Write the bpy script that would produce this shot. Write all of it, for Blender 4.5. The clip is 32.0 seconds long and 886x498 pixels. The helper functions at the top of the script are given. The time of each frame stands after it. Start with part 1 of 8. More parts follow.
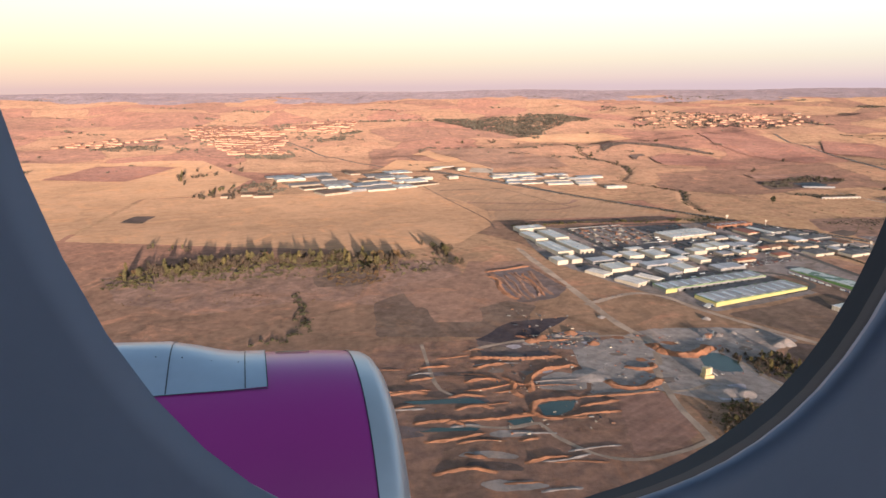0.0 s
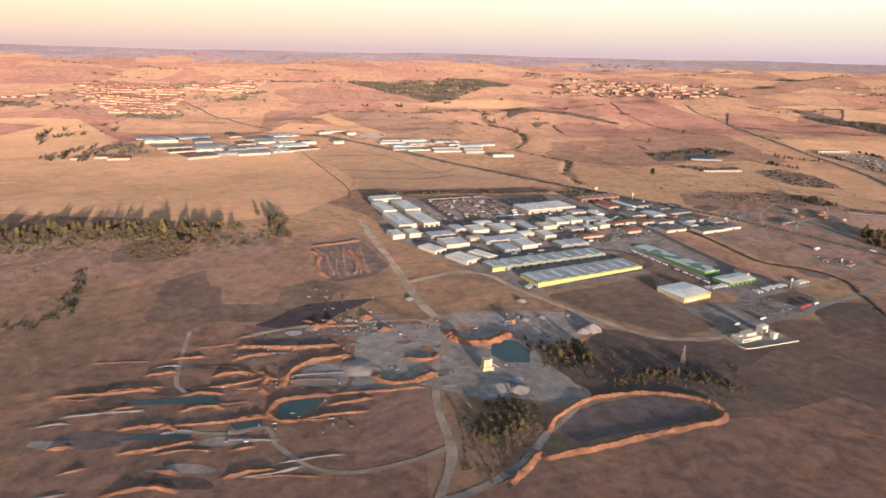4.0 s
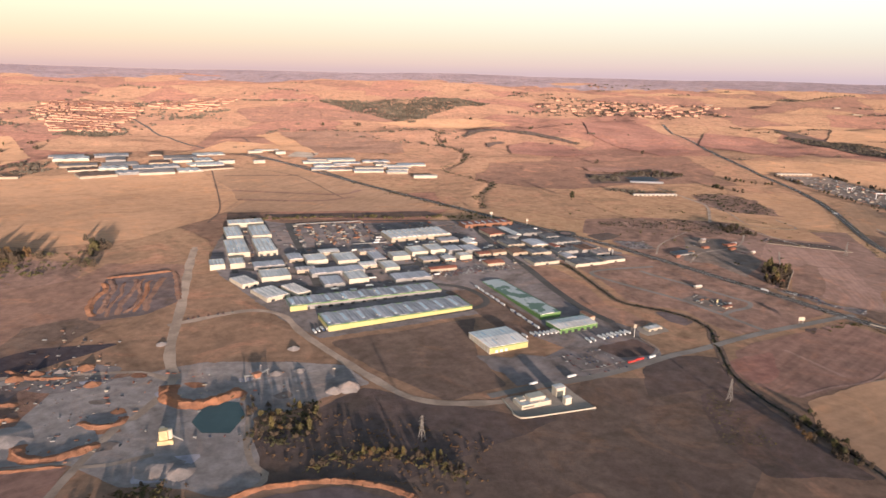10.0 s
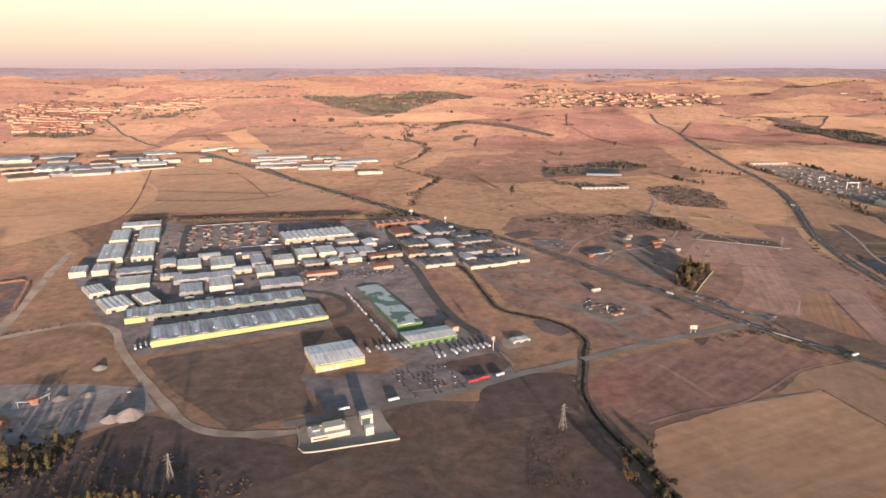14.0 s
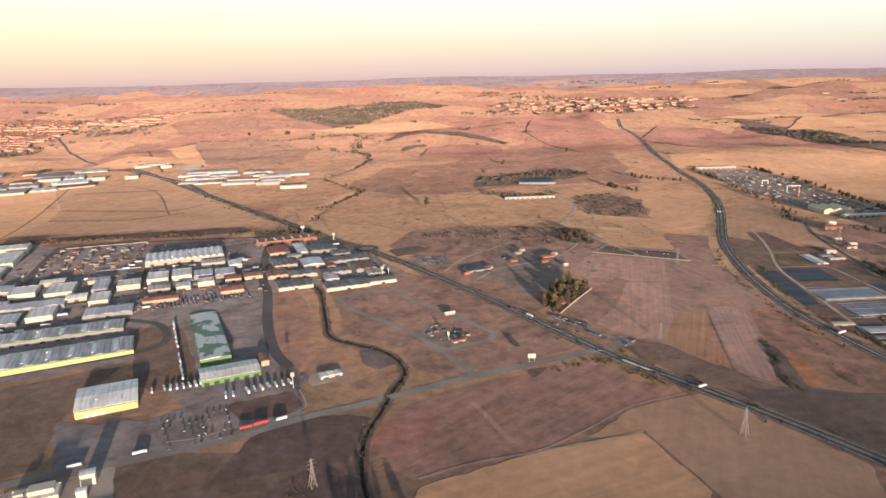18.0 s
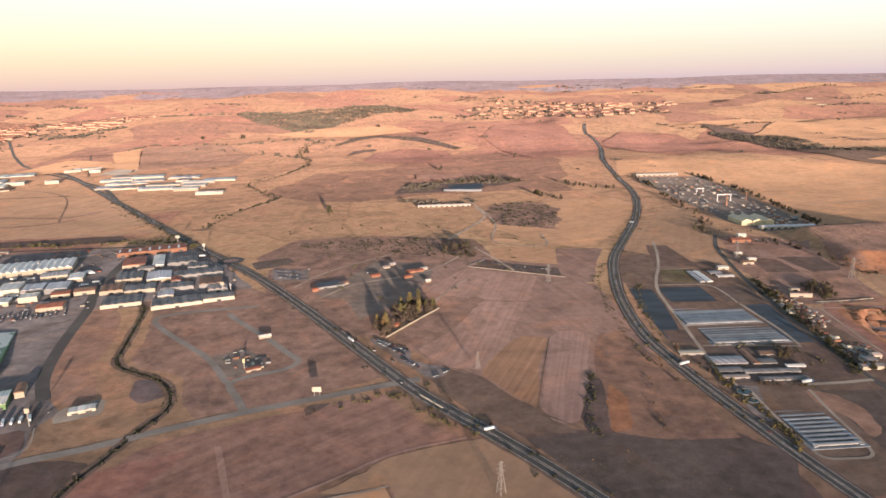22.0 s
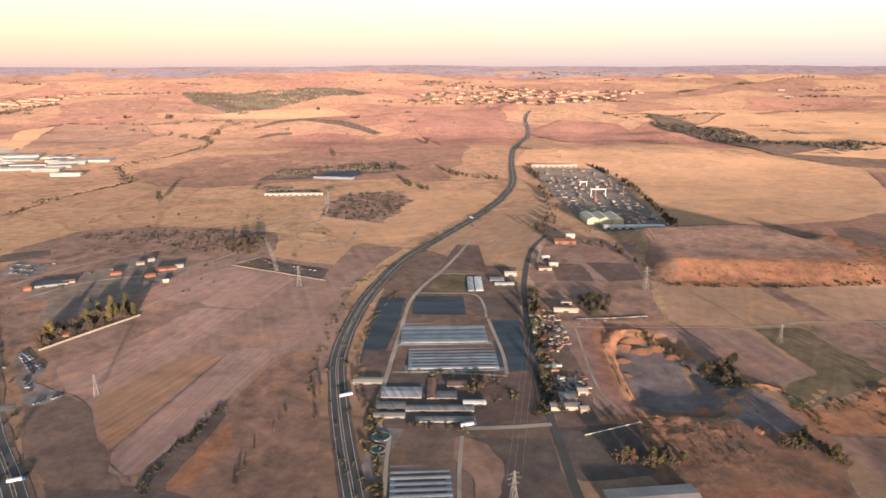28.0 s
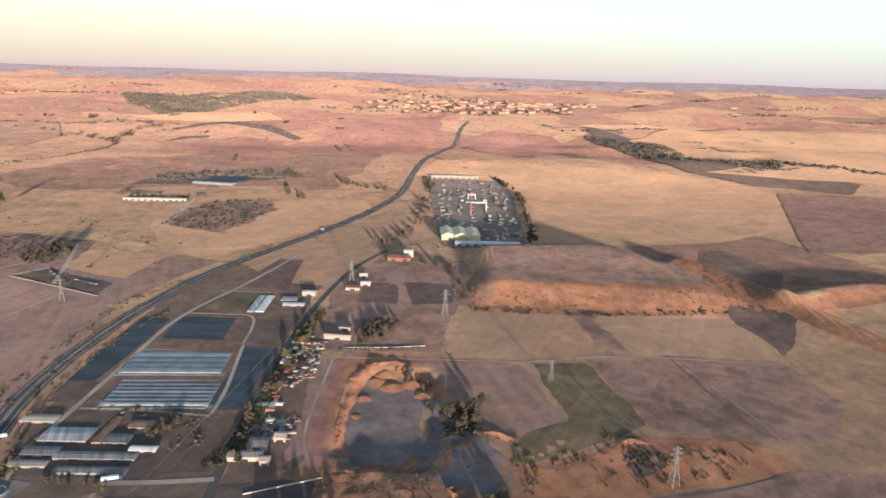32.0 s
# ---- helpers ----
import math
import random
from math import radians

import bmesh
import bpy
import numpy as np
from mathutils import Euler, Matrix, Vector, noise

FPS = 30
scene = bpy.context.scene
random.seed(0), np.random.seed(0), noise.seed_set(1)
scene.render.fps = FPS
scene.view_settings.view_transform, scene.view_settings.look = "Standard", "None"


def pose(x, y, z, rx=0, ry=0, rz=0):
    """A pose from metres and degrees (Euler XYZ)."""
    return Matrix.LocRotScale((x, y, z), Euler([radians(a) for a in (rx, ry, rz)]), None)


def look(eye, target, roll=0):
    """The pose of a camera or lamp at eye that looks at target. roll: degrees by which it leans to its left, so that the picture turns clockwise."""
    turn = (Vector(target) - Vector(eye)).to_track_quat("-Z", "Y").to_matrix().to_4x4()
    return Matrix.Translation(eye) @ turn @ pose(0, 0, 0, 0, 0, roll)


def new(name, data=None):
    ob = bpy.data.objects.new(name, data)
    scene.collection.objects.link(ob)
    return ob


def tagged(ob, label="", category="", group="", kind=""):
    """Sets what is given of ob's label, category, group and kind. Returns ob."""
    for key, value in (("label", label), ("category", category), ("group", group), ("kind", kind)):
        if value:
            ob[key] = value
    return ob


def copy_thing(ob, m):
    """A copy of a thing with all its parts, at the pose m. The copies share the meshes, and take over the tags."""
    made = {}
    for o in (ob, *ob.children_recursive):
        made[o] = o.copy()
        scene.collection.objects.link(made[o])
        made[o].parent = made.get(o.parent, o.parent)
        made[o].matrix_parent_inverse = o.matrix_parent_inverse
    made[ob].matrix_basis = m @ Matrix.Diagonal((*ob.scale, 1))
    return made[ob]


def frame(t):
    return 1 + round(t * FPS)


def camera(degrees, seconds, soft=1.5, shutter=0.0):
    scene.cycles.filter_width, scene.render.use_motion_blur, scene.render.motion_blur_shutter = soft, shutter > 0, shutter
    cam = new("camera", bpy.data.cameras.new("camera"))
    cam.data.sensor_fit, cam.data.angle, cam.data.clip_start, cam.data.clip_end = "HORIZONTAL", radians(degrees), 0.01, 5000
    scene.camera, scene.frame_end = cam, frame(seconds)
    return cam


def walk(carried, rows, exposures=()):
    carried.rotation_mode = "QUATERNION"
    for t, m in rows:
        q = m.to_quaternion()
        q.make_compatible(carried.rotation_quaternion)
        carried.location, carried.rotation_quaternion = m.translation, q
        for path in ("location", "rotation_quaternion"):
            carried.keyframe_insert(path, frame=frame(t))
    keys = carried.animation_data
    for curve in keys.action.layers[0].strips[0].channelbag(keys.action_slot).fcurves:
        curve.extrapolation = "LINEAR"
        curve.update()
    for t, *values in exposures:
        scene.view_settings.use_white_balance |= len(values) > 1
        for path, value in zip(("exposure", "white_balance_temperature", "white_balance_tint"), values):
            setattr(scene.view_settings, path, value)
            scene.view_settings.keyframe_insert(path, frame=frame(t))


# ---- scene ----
cam = camera(66.5, 32.0, soft=1.6)
METRES, EYE, TILT, LEAN, TURN = 1150.0, 215.0, -13.5, 0.4, 0.0
ROWS = [
    (0.0, 0.00000, 0.00000, 0.00000, 0.00, 0.00, -0.00),
    (0.5, 0.01448, 0.00609, 0.00091, -1.98, -0.15, 0.60),
    (1.0, 0.02898, 0.01217, 0.00182, -3.39, -0.54, 0.12),
    (1.5, 0.04348, 0.01822, 0.00272, -4.29, -1.24, -0.26),
    (2.0, 0.05799, 0.02426, 0.00362, -4.91, -1.97, -0.89),
    (2.5, 0.07251, 0.03029, 0.00451, -5.22, -2.46, -1.01),
    (3.0, 0.08704, 0.03631, 0.00540, -5.18, -2.78, -0.85),
    (3.5, 0.10157, 0.04231, 0.00628, -4.96, -2.86, -0.83),
    (5.5, 0.15973, 0.06622, 0.00972, -1.87, -2.38, 0.34),
    (6.0, 0.17428, 0.07217, 0.01056, -1.59, -1.91, 0.53),
    (6.5, 0.18884, 0.07812, 0.01140, -1.57, -1.44, 0.38),
    (7.0, 0.20339, 0.08407, 0.01222, -1.67, -1.18, 0.46),
    (7.5, 0.21795, 0.09001, 0.01303, -1.73, -0.98, 0.35),
    (8.0, 0.23251, 0.09595, 0.01383, -1.77, -0.59, 0.06),
    (8.5, 0.24707, 0.10188, 0.01463, -1.73, -0.34, 0.11),
    (9.0, 0.26162, 0.10781, 0.01541, -1.84, -0.35, -0.50),
    (9.5, 0.27618, 0.11374, 0.01619, -2.04, -0.71, -0.94),
    (10.0, 0.29074, 0.11966, 0.01695, -2.23, -1.15, -1.20),
    (10.5, 0.30530, 0.12558, 0.01770, -2.43, -1.47, -1.38),
    (11.0, 0.31985, 0.13151, 0.01845, -2.35, -1.69, -0.99),
    (11.5, 0.33441, 0.13743, 0.01918, -1.96, -2.08, -0.71),
    (12.0, 0.34896, 0.14335, 0.01991, -1.49, -2.36, -0.37),
    (12.5, 0.36350, 0.14926, 0.02062, -1.01, -2.18, -0.39),
    (13.0, 0.37805, 0.15518, 0.02133, -0.55, -1.85, -0.41),
    (13.5, 0.39259, 0.16110, 0.02203, -0.34, -1.69, -0.45),
    (15.5, 0.45071, 0.18474, 0.02474, -0.16, -1.31, -0.09),
    (16.0, 0.46523, 0.19065, 0.02539, -0.29, -1.36, 0.05),
    (16.5, 0.47974, 0.19656, 0.02605, -0.45, -1.11, 0.37),
    (17.0, 0.49424, 0.20246, 0.02669, -0.30, -0.79, 1.29),
    (17.5, 0.50874, 0.20836, 0.02733, 0.01, -0.60, 1.95),
    (18.0, 0.52323, 0.21426, 0.02797, 0.49, -0.71, 0.87),
    (18.5, 0.53772, 0.22015, 0.02860, 0.37, -0.90, 1.30),
    (19.0, 0.55220, 0.22604, 0.02923, 0.40, -0.90, 0.80),
    (19.5, 0.56667, 0.23192, 0.02986, 0.44, -0.65, 0.02),
    (20.0, 0.58113, 0.23779, 0.03049, 0.46, -0.42, 0.21),
    (20.5, 0.59558, 0.24366, 0.03111, 0.58, -0.48, 0.19),
    (21.0, 0.61003, 0.24952, 0.03174, 0.87, -0.71, 0.17),
    (21.5, 0.62446, 0.25537, 0.03236, 1.12, -0.56, 0.38),
    (22.0, 0.63889, 0.26121, 0.03299, 1.10, -0.29, 0.58),
    (22.5, 0.65331, 0.26704, 0.03362, 1.12, -0.24, 0.73),
    (23.0, 0.66772, 0.27286, 0.03426, 1.09, -0.46, 0.73),
    (23.5, 0.68211, 0.27866, 0.03490, 0.96, -0.89, 0.36),
    (24.0, 0.69650, 0.28445, 0.03554, 0.68, -1.43, 0.05),
    (24.5, 0.71088, 0.29022, 0.03620, 0.50, -1.92, 0.06),
    (25.0, 0.72525, 0.29598, 0.03686, 0.46, -2.32, -0.30),
    (25.5, 0.73961, 0.30172, 0.03753, 0.45, -2.71, -0.46),
    (27.5, 0.79693, 0.32445, 0.04035, 1.50, -1.82, -0.71),
    (28.0, 0.81123, 0.33007, 0.04109, 1.76, -1.42, -0.76),
    (28.5, 0.82552, 0.33567, 0.04186, 1.98, -1.46, -0.76),
    (29.0, 0.83980, 0.34123, 0.04264, 2.03, -1.72, -0.63),
    (29.5, 0.85406, 0.34676, 0.04344, 1.83, -1.96, -0.87),
    (30.0, 0.86832, 0.35226, 0.04427, 0.93, -1.88, -0.90),
    (30.5, 0.88256, 0.35772, 0.04512, 0.22, -2.18, -0.69),
    (31.0, 0.89679, 0.36315, 0.04599, -0.33, -2.64, -0.74),
    (31.5, 0.91101, 0.36853, 0.04690, -0.80, -2.71, -1.63),
    (32.0, 0.92522, 0.37388, 0.04784, 0.35, -0.56, -2.22),
]
walk(cam, [(t, pose(0, 0, EYE, TILT, LEAN, TURN) @ pose(METRES * x, METRES * y, METRES * z, 90 + pitch, roll, yaw)) for t, x, y, z, yaw, pitch, roll in ROWS], exposures=[(0.0, 0.95, 5980, 7), (6.0, 0.92, 5980, 8), (12.0, 0.86, 6000, 10), (18.0, 0.90, 6000, 8), (25.0, 0.98, 6000, 8), (28.0, 1.05, 6000, 7), (30.0, 1.01, 5900, 6), (31.0, 0.99, 5700, 3), (32.0, 0.95, 5330, 0)])
SUN_EL, SUN_AZ = 4.3, 164.5
world = bpy.data.worlds.new("sky")
scene.world = world
world.use_nodes = True
wn = world.node_tree.nodes
sky = wn.new("ShaderNodeTexSky")
sky.sky_type, sky.sun_disc = "NISHITA", False
sky.sun_elevation, sky.sun_rotation = radians(SUN_EL), radians(SUN_AZ)
sky.altitude, sky.air_density, sky.dust_density, sky.ozone_density = 700, 1.0, 3.0, 1.0
sky_tree = world.node_tree
toward = wn.new("ShaderNodeTexCoord")
height = wn.new("ShaderNodeSeparateXYZ")
sky_tree.links.new(toward.outputs["Generated"], height.inputs[0])
haze = wn.new("ShaderNodeValToRGB")
while len(haze.color_ramp.elements) < 6:
    haze.color_ramp.elements.new(0.5)
for e, (at, c) in zip(haze.color_ramp.elements, ((0.0, (0.42, 0.295, 0.27)), (0.012, (0.49, 0.35, 0.28)), (0.035, (0.555, 0.44, 0.305)), (0.075, (0.62, 0.56, 0.40)), (0.13, (0.61, 0.61, 0.53)), (0.3, (0.42, 0.52, 0.64)))):
    e.position, e.color = at, (*c, 1)
sky_tree.links.new(height.outputs["Z"], haze.inputs[0])
clear = wn.new("ShaderNodeMapRange")
clear.inputs["From Min"].default_value, clear.inputs["From Max"].default_value = 0.1, 0.5
sky_tree.links.new(height.outputs["Z"], clear.inputs["Value"])
dim = wn.new("ShaderNodeVectorMath")
dim.operation = "SCALE"
dim.inputs["Scale"].default_value = 0.18
sky_tree.links.new(sky.outputs[0], dim.inputs[0])
both = wn.new("ShaderNodeMix")
both.data_type = "RGBA"
sky_tree.links.new(clear.outputs[0], both.inputs["Factor"])
side = wn.new("ShaderNodeMapRange")
side.inputs["From Min"].default_value, side.inputs["From Max"].default_value = -0.5, 0.7
sky_tree.links.new(height.outputs["X"], side.inputs["Value"])
cool = wn.new("ShaderNodeMix")
cool.data_type = "RGBA"
cool.inputs["A"].default_value, cool.inputs["B"].default_value = (1.06, 1.0, 0.95, 1), (0.93, 1.0, 1.14, 1)
sky_tree.links.new(side.outputs[0], cool.inputs["Factor"])
shade = wn.new("ShaderNodeVectorMath")
shade.operation = "MULTIPLY"
sky_tree.links.new(haze.outputs[0], shade.inputs[0])
sky_tree.links.new(cool.outputs["Result"], shade.inputs[1])
sky_tree.links.new(shade.outputs[0], both.inputs["A"])
sky_tree.links.new(dim.outputs[0], both.inputs["B"])
sky_tree.links.new(both.outputs["Result"], wn["Background"].inputs["Color"])
wn["Background"].inputs["Strength"].default_value = 1.0
sun = new("sun", bpy.data.lights.new("sun", "SUN"))
sun.data.energy, sun.data.angle, sun.data.color = 4.2, radians(1.6), (1.0, 0.74, 0.57)
SUN_WAY = Vector((-math.sin(radians(SUN_AZ)) * math.cos(radians(SUN_EL)), -math.cos(radians(SUN_AZ)) * math.cos(radians(SUN_EL)), -math.sin(radians(SUN_EL))))
sun.matrix_world = look((0, -50, 400), Vector((0, -50, 400)) + SUN_WAY)


# ---- materials ----
def mat(name, colour, rough=0.8, metal=0.0, vary=0.15, scale=0.5, scale2=8.0, bump=0.0, second=None, spread=(0.4, 0.6), stretch=(1, 1, 1), island=0.0, random_hue=0.0, ribs=None):
    """A procedural surface: two scales of noise between colour and second, with relief and per-object variation."""
    m = bpy.data.materials.new(name)
    m.use_nodes = True
    n, l = m.node_tree.nodes, m.node_tree.links
    p = n["Principled BSDF"]
    p.inputs["Roughness"].default_value, p.inputs["Metallic"].default_value = rough, metal
    co = n.new("ShaderNodeNewGeometry")
    mp = n.new("ShaderNodeMapping")
    mp.inputs["Scale"].default_value = stretch
    l.new(co.outputs["Position"], mp.inputs["Vector"])
    a = n.new("ShaderNodeTexNoise")
    a.inputs["Scale"].default_value, a.inputs["Detail"].default_value = scale, 5
    b = n.new("ShaderNodeTexNoise")
    b.inputs["Scale"].default_value, b.inputs["Detail"].default_value = scale2, 3
    l.new(mp.outputs[0], a.inputs["Vector"])
    l.new(mp.outputs[0], b.inputs["Vector"])
    r = n.new("ShaderNodeMapRange")
    r.inputs["From Min"].default_value, r.inputs["From Max"].default_value = spread
    l.new(a.outputs["Fac"], r.inputs["Value"])
    mix = n.new("ShaderNodeMix")
    mix.data_type = "RGBA"
    second = second or tuple(c * (1 - vary * 1.6) for c in colour)
    mix.inputs["A"].default_value, mix.inputs["B"].default_value = (*colour, 1), (*second, 1)
    l.new(r.outputs[0], mix.inputs["Factor"])
    hsv = n.new("ShaderNodeHueSaturation")
    l.new(mix.outputs["Result"], hsv.inputs["Color"])
    v = n.new("ShaderNodeMapRange")
    v.inputs["To Min"].default_value, v.inputs["To Max"].default_value = 1 - vary, 1 + vary
    l.new(b.outputs["Fac"], v.inputs["Value"])
    last = v.outputs[0]
    if island or random_hue:
        src = n.new("ShaderNodeObjectInfo").outputs["Random"] if random_hue else n.new("ShaderNodeNewGeometry").outputs["Random Per Island"]
        k = random_hue or island
        rr = n.new("ShaderNodeMapRange")
        rr.inputs["To Min"].default_value, rr.inputs["To Max"].default_value = 1 - k, 1 + k
        l.new(src, rr.inputs["Value"])
        mul = n.new("ShaderNodeMath")
        mul.operation = "MULTIPLY"
        l.new(last, mul.inputs[0])
        l.new(rr.outputs[0], mul.inputs[1])
        last = mul.outputs[0]
    if ribs:
        turn = n.new("ShaderNodeMapping")
        turn.inputs["Rotation"].default_value = (0, 0, radians(-ribs[0]))
        l.new(co.outputs["Position"], turn.inputs["Vector"])
        thin = n.new("ShaderNodeVectorMath")
        thin.operation = "MULTIPLY"
        thin.inputs[1].default_value = (1 / ribs[1], 0.03, 0)
        l.new(turn.outputs[0], thin.inputs[0])
        sheets = n.new("ShaderNodeTexNoise")
        sheets.inputs["Scale"].default_value, sheets.inputs["Detail"].default_value = 1.0, 3
        l.new(thin.outputs[0], sheets.inputs["Vector"])
        band = n.new("ShaderNodeMapRange")
        band.inputs["From Min"].default_value, band.inputs["From Max"].default_value = 0.35, 0.65
        band.inputs["To Min"].default_value, band.inputs["To Max"].default_value = 1 - ribs[2], 1 + ribs[2]
        l.new(sheets.outputs["Fac"], band.inputs["Value"])
        mul = n.new("ShaderNodeMath")
        mul.operation = "MULTIPLY"
        l.new(last, mul.inputs[0])
        l.new(band.outputs[0], mul.inputs[1])
        last = mul.outputs[0]
    l.new(last, hsv.inputs["Value"])
    l.new(hsv.outputs[0], p.inputs["Base Color"])
    if bump:
        bp = n.new("ShaderNodeBump")
        bp.inputs["Strength"].default_value, bp.inputs["Distance"].default_value = 1.0, bump
        l.new(b.outputs["Fac"], bp.inputs["Height"])
        l.new(bp.outputs[0], p.inputs["Normal"])
    if rough > 0.9:
        p.inputs["Diffuse Roughness"].default_value = 1.0
        p.inputs["Specular IOR Level"].default_value = 0.1
    return m


def field_mat(name, colour, second, rows_deg=None, row_gap=4.0, row_amount=0.22, scale=0.006, relief=0.35, weedy=0.7, grain=0.33, clods=None):
    """Farmland: broad patches, fine grain, stubble relief and, where asked, drill rows in one direction."""
    colour, second = ((c[0] * 0.94, c[1] * 0.935, c[2] * 1.12) for c in (colour, second))
    m = bpy.data.materials.new(name)
    m.use_nodes = True
    n, l = m.node_tree.nodes, m.node_tree.links
    p = n["Principled BSDF"]
    p.inputs["Roughness"].default_value, p.inputs["Diffuse Roughness"].default_value, p.inputs["Specular IOR Level"].default_value = 1.0, 1.0, 0.0
    co = n.new("ShaderNodeNewGeometry")
    broad = n.new("ShaderNodeTexNoise")
    broad.inputs["Scale"].default_value, broad.inputs["Detail"].default_value, broad.inputs["Roughness"].default_value, broad.inputs["Distortion"].default_value = scale, 7, 0.6, 0.8
    fine = n.new("ShaderNodeTexNoise")
    fine.inputs["Scale"].default_value, fine.inputs["Detail"].default_value, fine.inputs["Roughness"].default_value = 0.12, 6, 0.7
    stub = n.new("ShaderNodeTexNoise")
    stub.inputs["Scale"].default_value, stub.inputs["Detail"].default_value = 3.2, 3
    for node in (broad, fine, stub):
        l.new(co.outputs["Position"], node.inputs["Vector"])
    r = n.new("ShaderNodeMapRange")
    r.inputs["From Min"].default_value, r.inputs["From Max"].default_value = 0.36, 0.64
    l.new(broad.outputs["Fac"], r.inputs["Value"])
    mix = n.new("ShaderNodeMix")
    mix.data_type = "RGBA"
    mix.inputs["A"].default_value, mix.inputs["B"].default_value = (*colour, 1), (*second, 1)
    l.new(r.outputs[0], mix.inputs["Factor"])
    v = n.new("ShaderNodeMapRange")
    v.inputs["From Min"].default_value, v.inputs["From Max"].default_value = 0.25, 0.75
    v.inputs["To Min"].default_value, v.inputs["To Max"].default_value = 1 - grain, 1 + grain
    l.new(fine.outputs["Fac"], v.inputs["Value"])
    last = v.outputs[0]
    if rows_deg is not None:
        mp = n.new("ShaderNodeMapping")
        mp.inputs["Rotation"].default_value = (0, 0, radians(-rows_deg))
        l.new(co.outputs["Position"], mp.inputs["Vector"])
        st = n.new("ShaderNodeTexNoise")
        st.inputs["Scale"].default_value, st.inputs["Detail"].default_value = 1.0, 2
        sc = n.new("ShaderNodeVectorMath")
        sc.operation = "MULTIPLY"
        sc.inputs[1].default_value = (0.012, 1 / row_gap, 0)
        l.new(mp.outputs[0], sc.inputs[0])
        l.new(sc.outputs[0], st.inputs["Vector"])
        rr = n.new("ShaderNodeMapRange")
        rr.inputs["From Min"].default_value, rr.inputs["From Max"].default_value = 0.3, 0.7
        rr.inputs["To Min"].default_value, rr.inputs["To Max"].default_value = 1 - row_amount, 1 + row_amount
        l.new(st.outputs["Fac"], rr.inputs["Value"])
        mul = n.new("ShaderNodeMath")
        mul.operation = "MULTIPLY"
        l.new(last, mul.inputs[0])
        l.new(rr.outputs[0], mul.inputs[1])
        last = mul.outputs[0]
    weeds = n.new("ShaderNodeTexNoise")
    weeds.inputs["Scale"].default_value, weeds.inputs["Detail"].default_value, weeds.inputs["Roughness"].default_value, weeds.inputs["Distortion"].default_value = 0.022, 8, 0.65, 1.2
    l.new(co.outputs["Position"], weeds.inputs["Vector"])
    cover = n.new("ShaderNodeMapRange")
    cover.inputs["From Min"].default_value, cover.inputs["From Max"].default_value, cover.inputs["To Max"].default_value = 0.47, 0.68, weedy
    l.new(weeds.outputs["Fac"], cover.inputs["Value"])
    dark = n.new("ShaderNodeMix")
    dark.data_type, dark.label = "RGBA", "weeds"
    dark.inputs["B"].default_value = (0.088, 0.070, 0.056, 1)
    l.new(cover.outputs[0], dark.inputs["Factor"])
    l.new(mix.outputs["Result"], dark.inputs["A"])
    rust = n.new("ShaderNodeTexNoise")
    rust.inputs["Scale"].default_value, rust.inputs["Detail"].default_value, rust.inputs["Roughness"].default_value, rust.inputs["Distortion"].default_value = 0.014, 7, 0.7, 2.0
    l.new(co.outputs["Position"], rust.inputs["Vector"])
    bare = n.new("ShaderNodeMapRange")
    bare.inputs["From Min"].default_value, bare.inputs["From Max"].default_value, bare.inputs["To Max"].default_value = 0.52, 0.72, 0.75
    l.new(rust.outputs["Fac"], bare.inputs["Value"])
    earth = n.new("ShaderNodeMix")
    earth.data_type, earth.label = "RGBA", "bare earth"
    earth.inputs["B"].default_value = (min(0.6, colour[0] * 1.25 + 0.02), colour[1] * 1.05 + 0.01, colour[2] * 0.92, 1)
    l.new(bare.outputs[0], earth.inputs["Factor"])
    l.new(dark.outputs["Result"], earth.inputs["A"])
    hsv = n.new("ShaderNodeHueSaturation")
    l.new(earth.outputs["Result"], hsv.inputs["Color"])
    l.new(last, hsv.inputs["Value"])
    l.new(hsv.outputs[0], p.inputs["Base Color"])
    bp = n.new("ShaderNodeBump")
    bp.inputs["Strength"].default_value, bp.inputs["Distance"].default_value = 1.0, relief * 0.36
    l.new(stub.outputs["Fac"], bp.inputs["Height"])
    lumps = n.new("ShaderNodeBump")
    lumps.inputs["Strength"].default_value, lumps.inputs["Distance"].default_value = 1.0, relief if clods is None else clods
    l.new(fine.outputs["Fac"], lumps.inputs["Height"])
    l.new(bp.outputs[0], lumps.inputs["Normal"])
    l.new(lumps.outputs[0], p.inputs["Normal"])
    return m


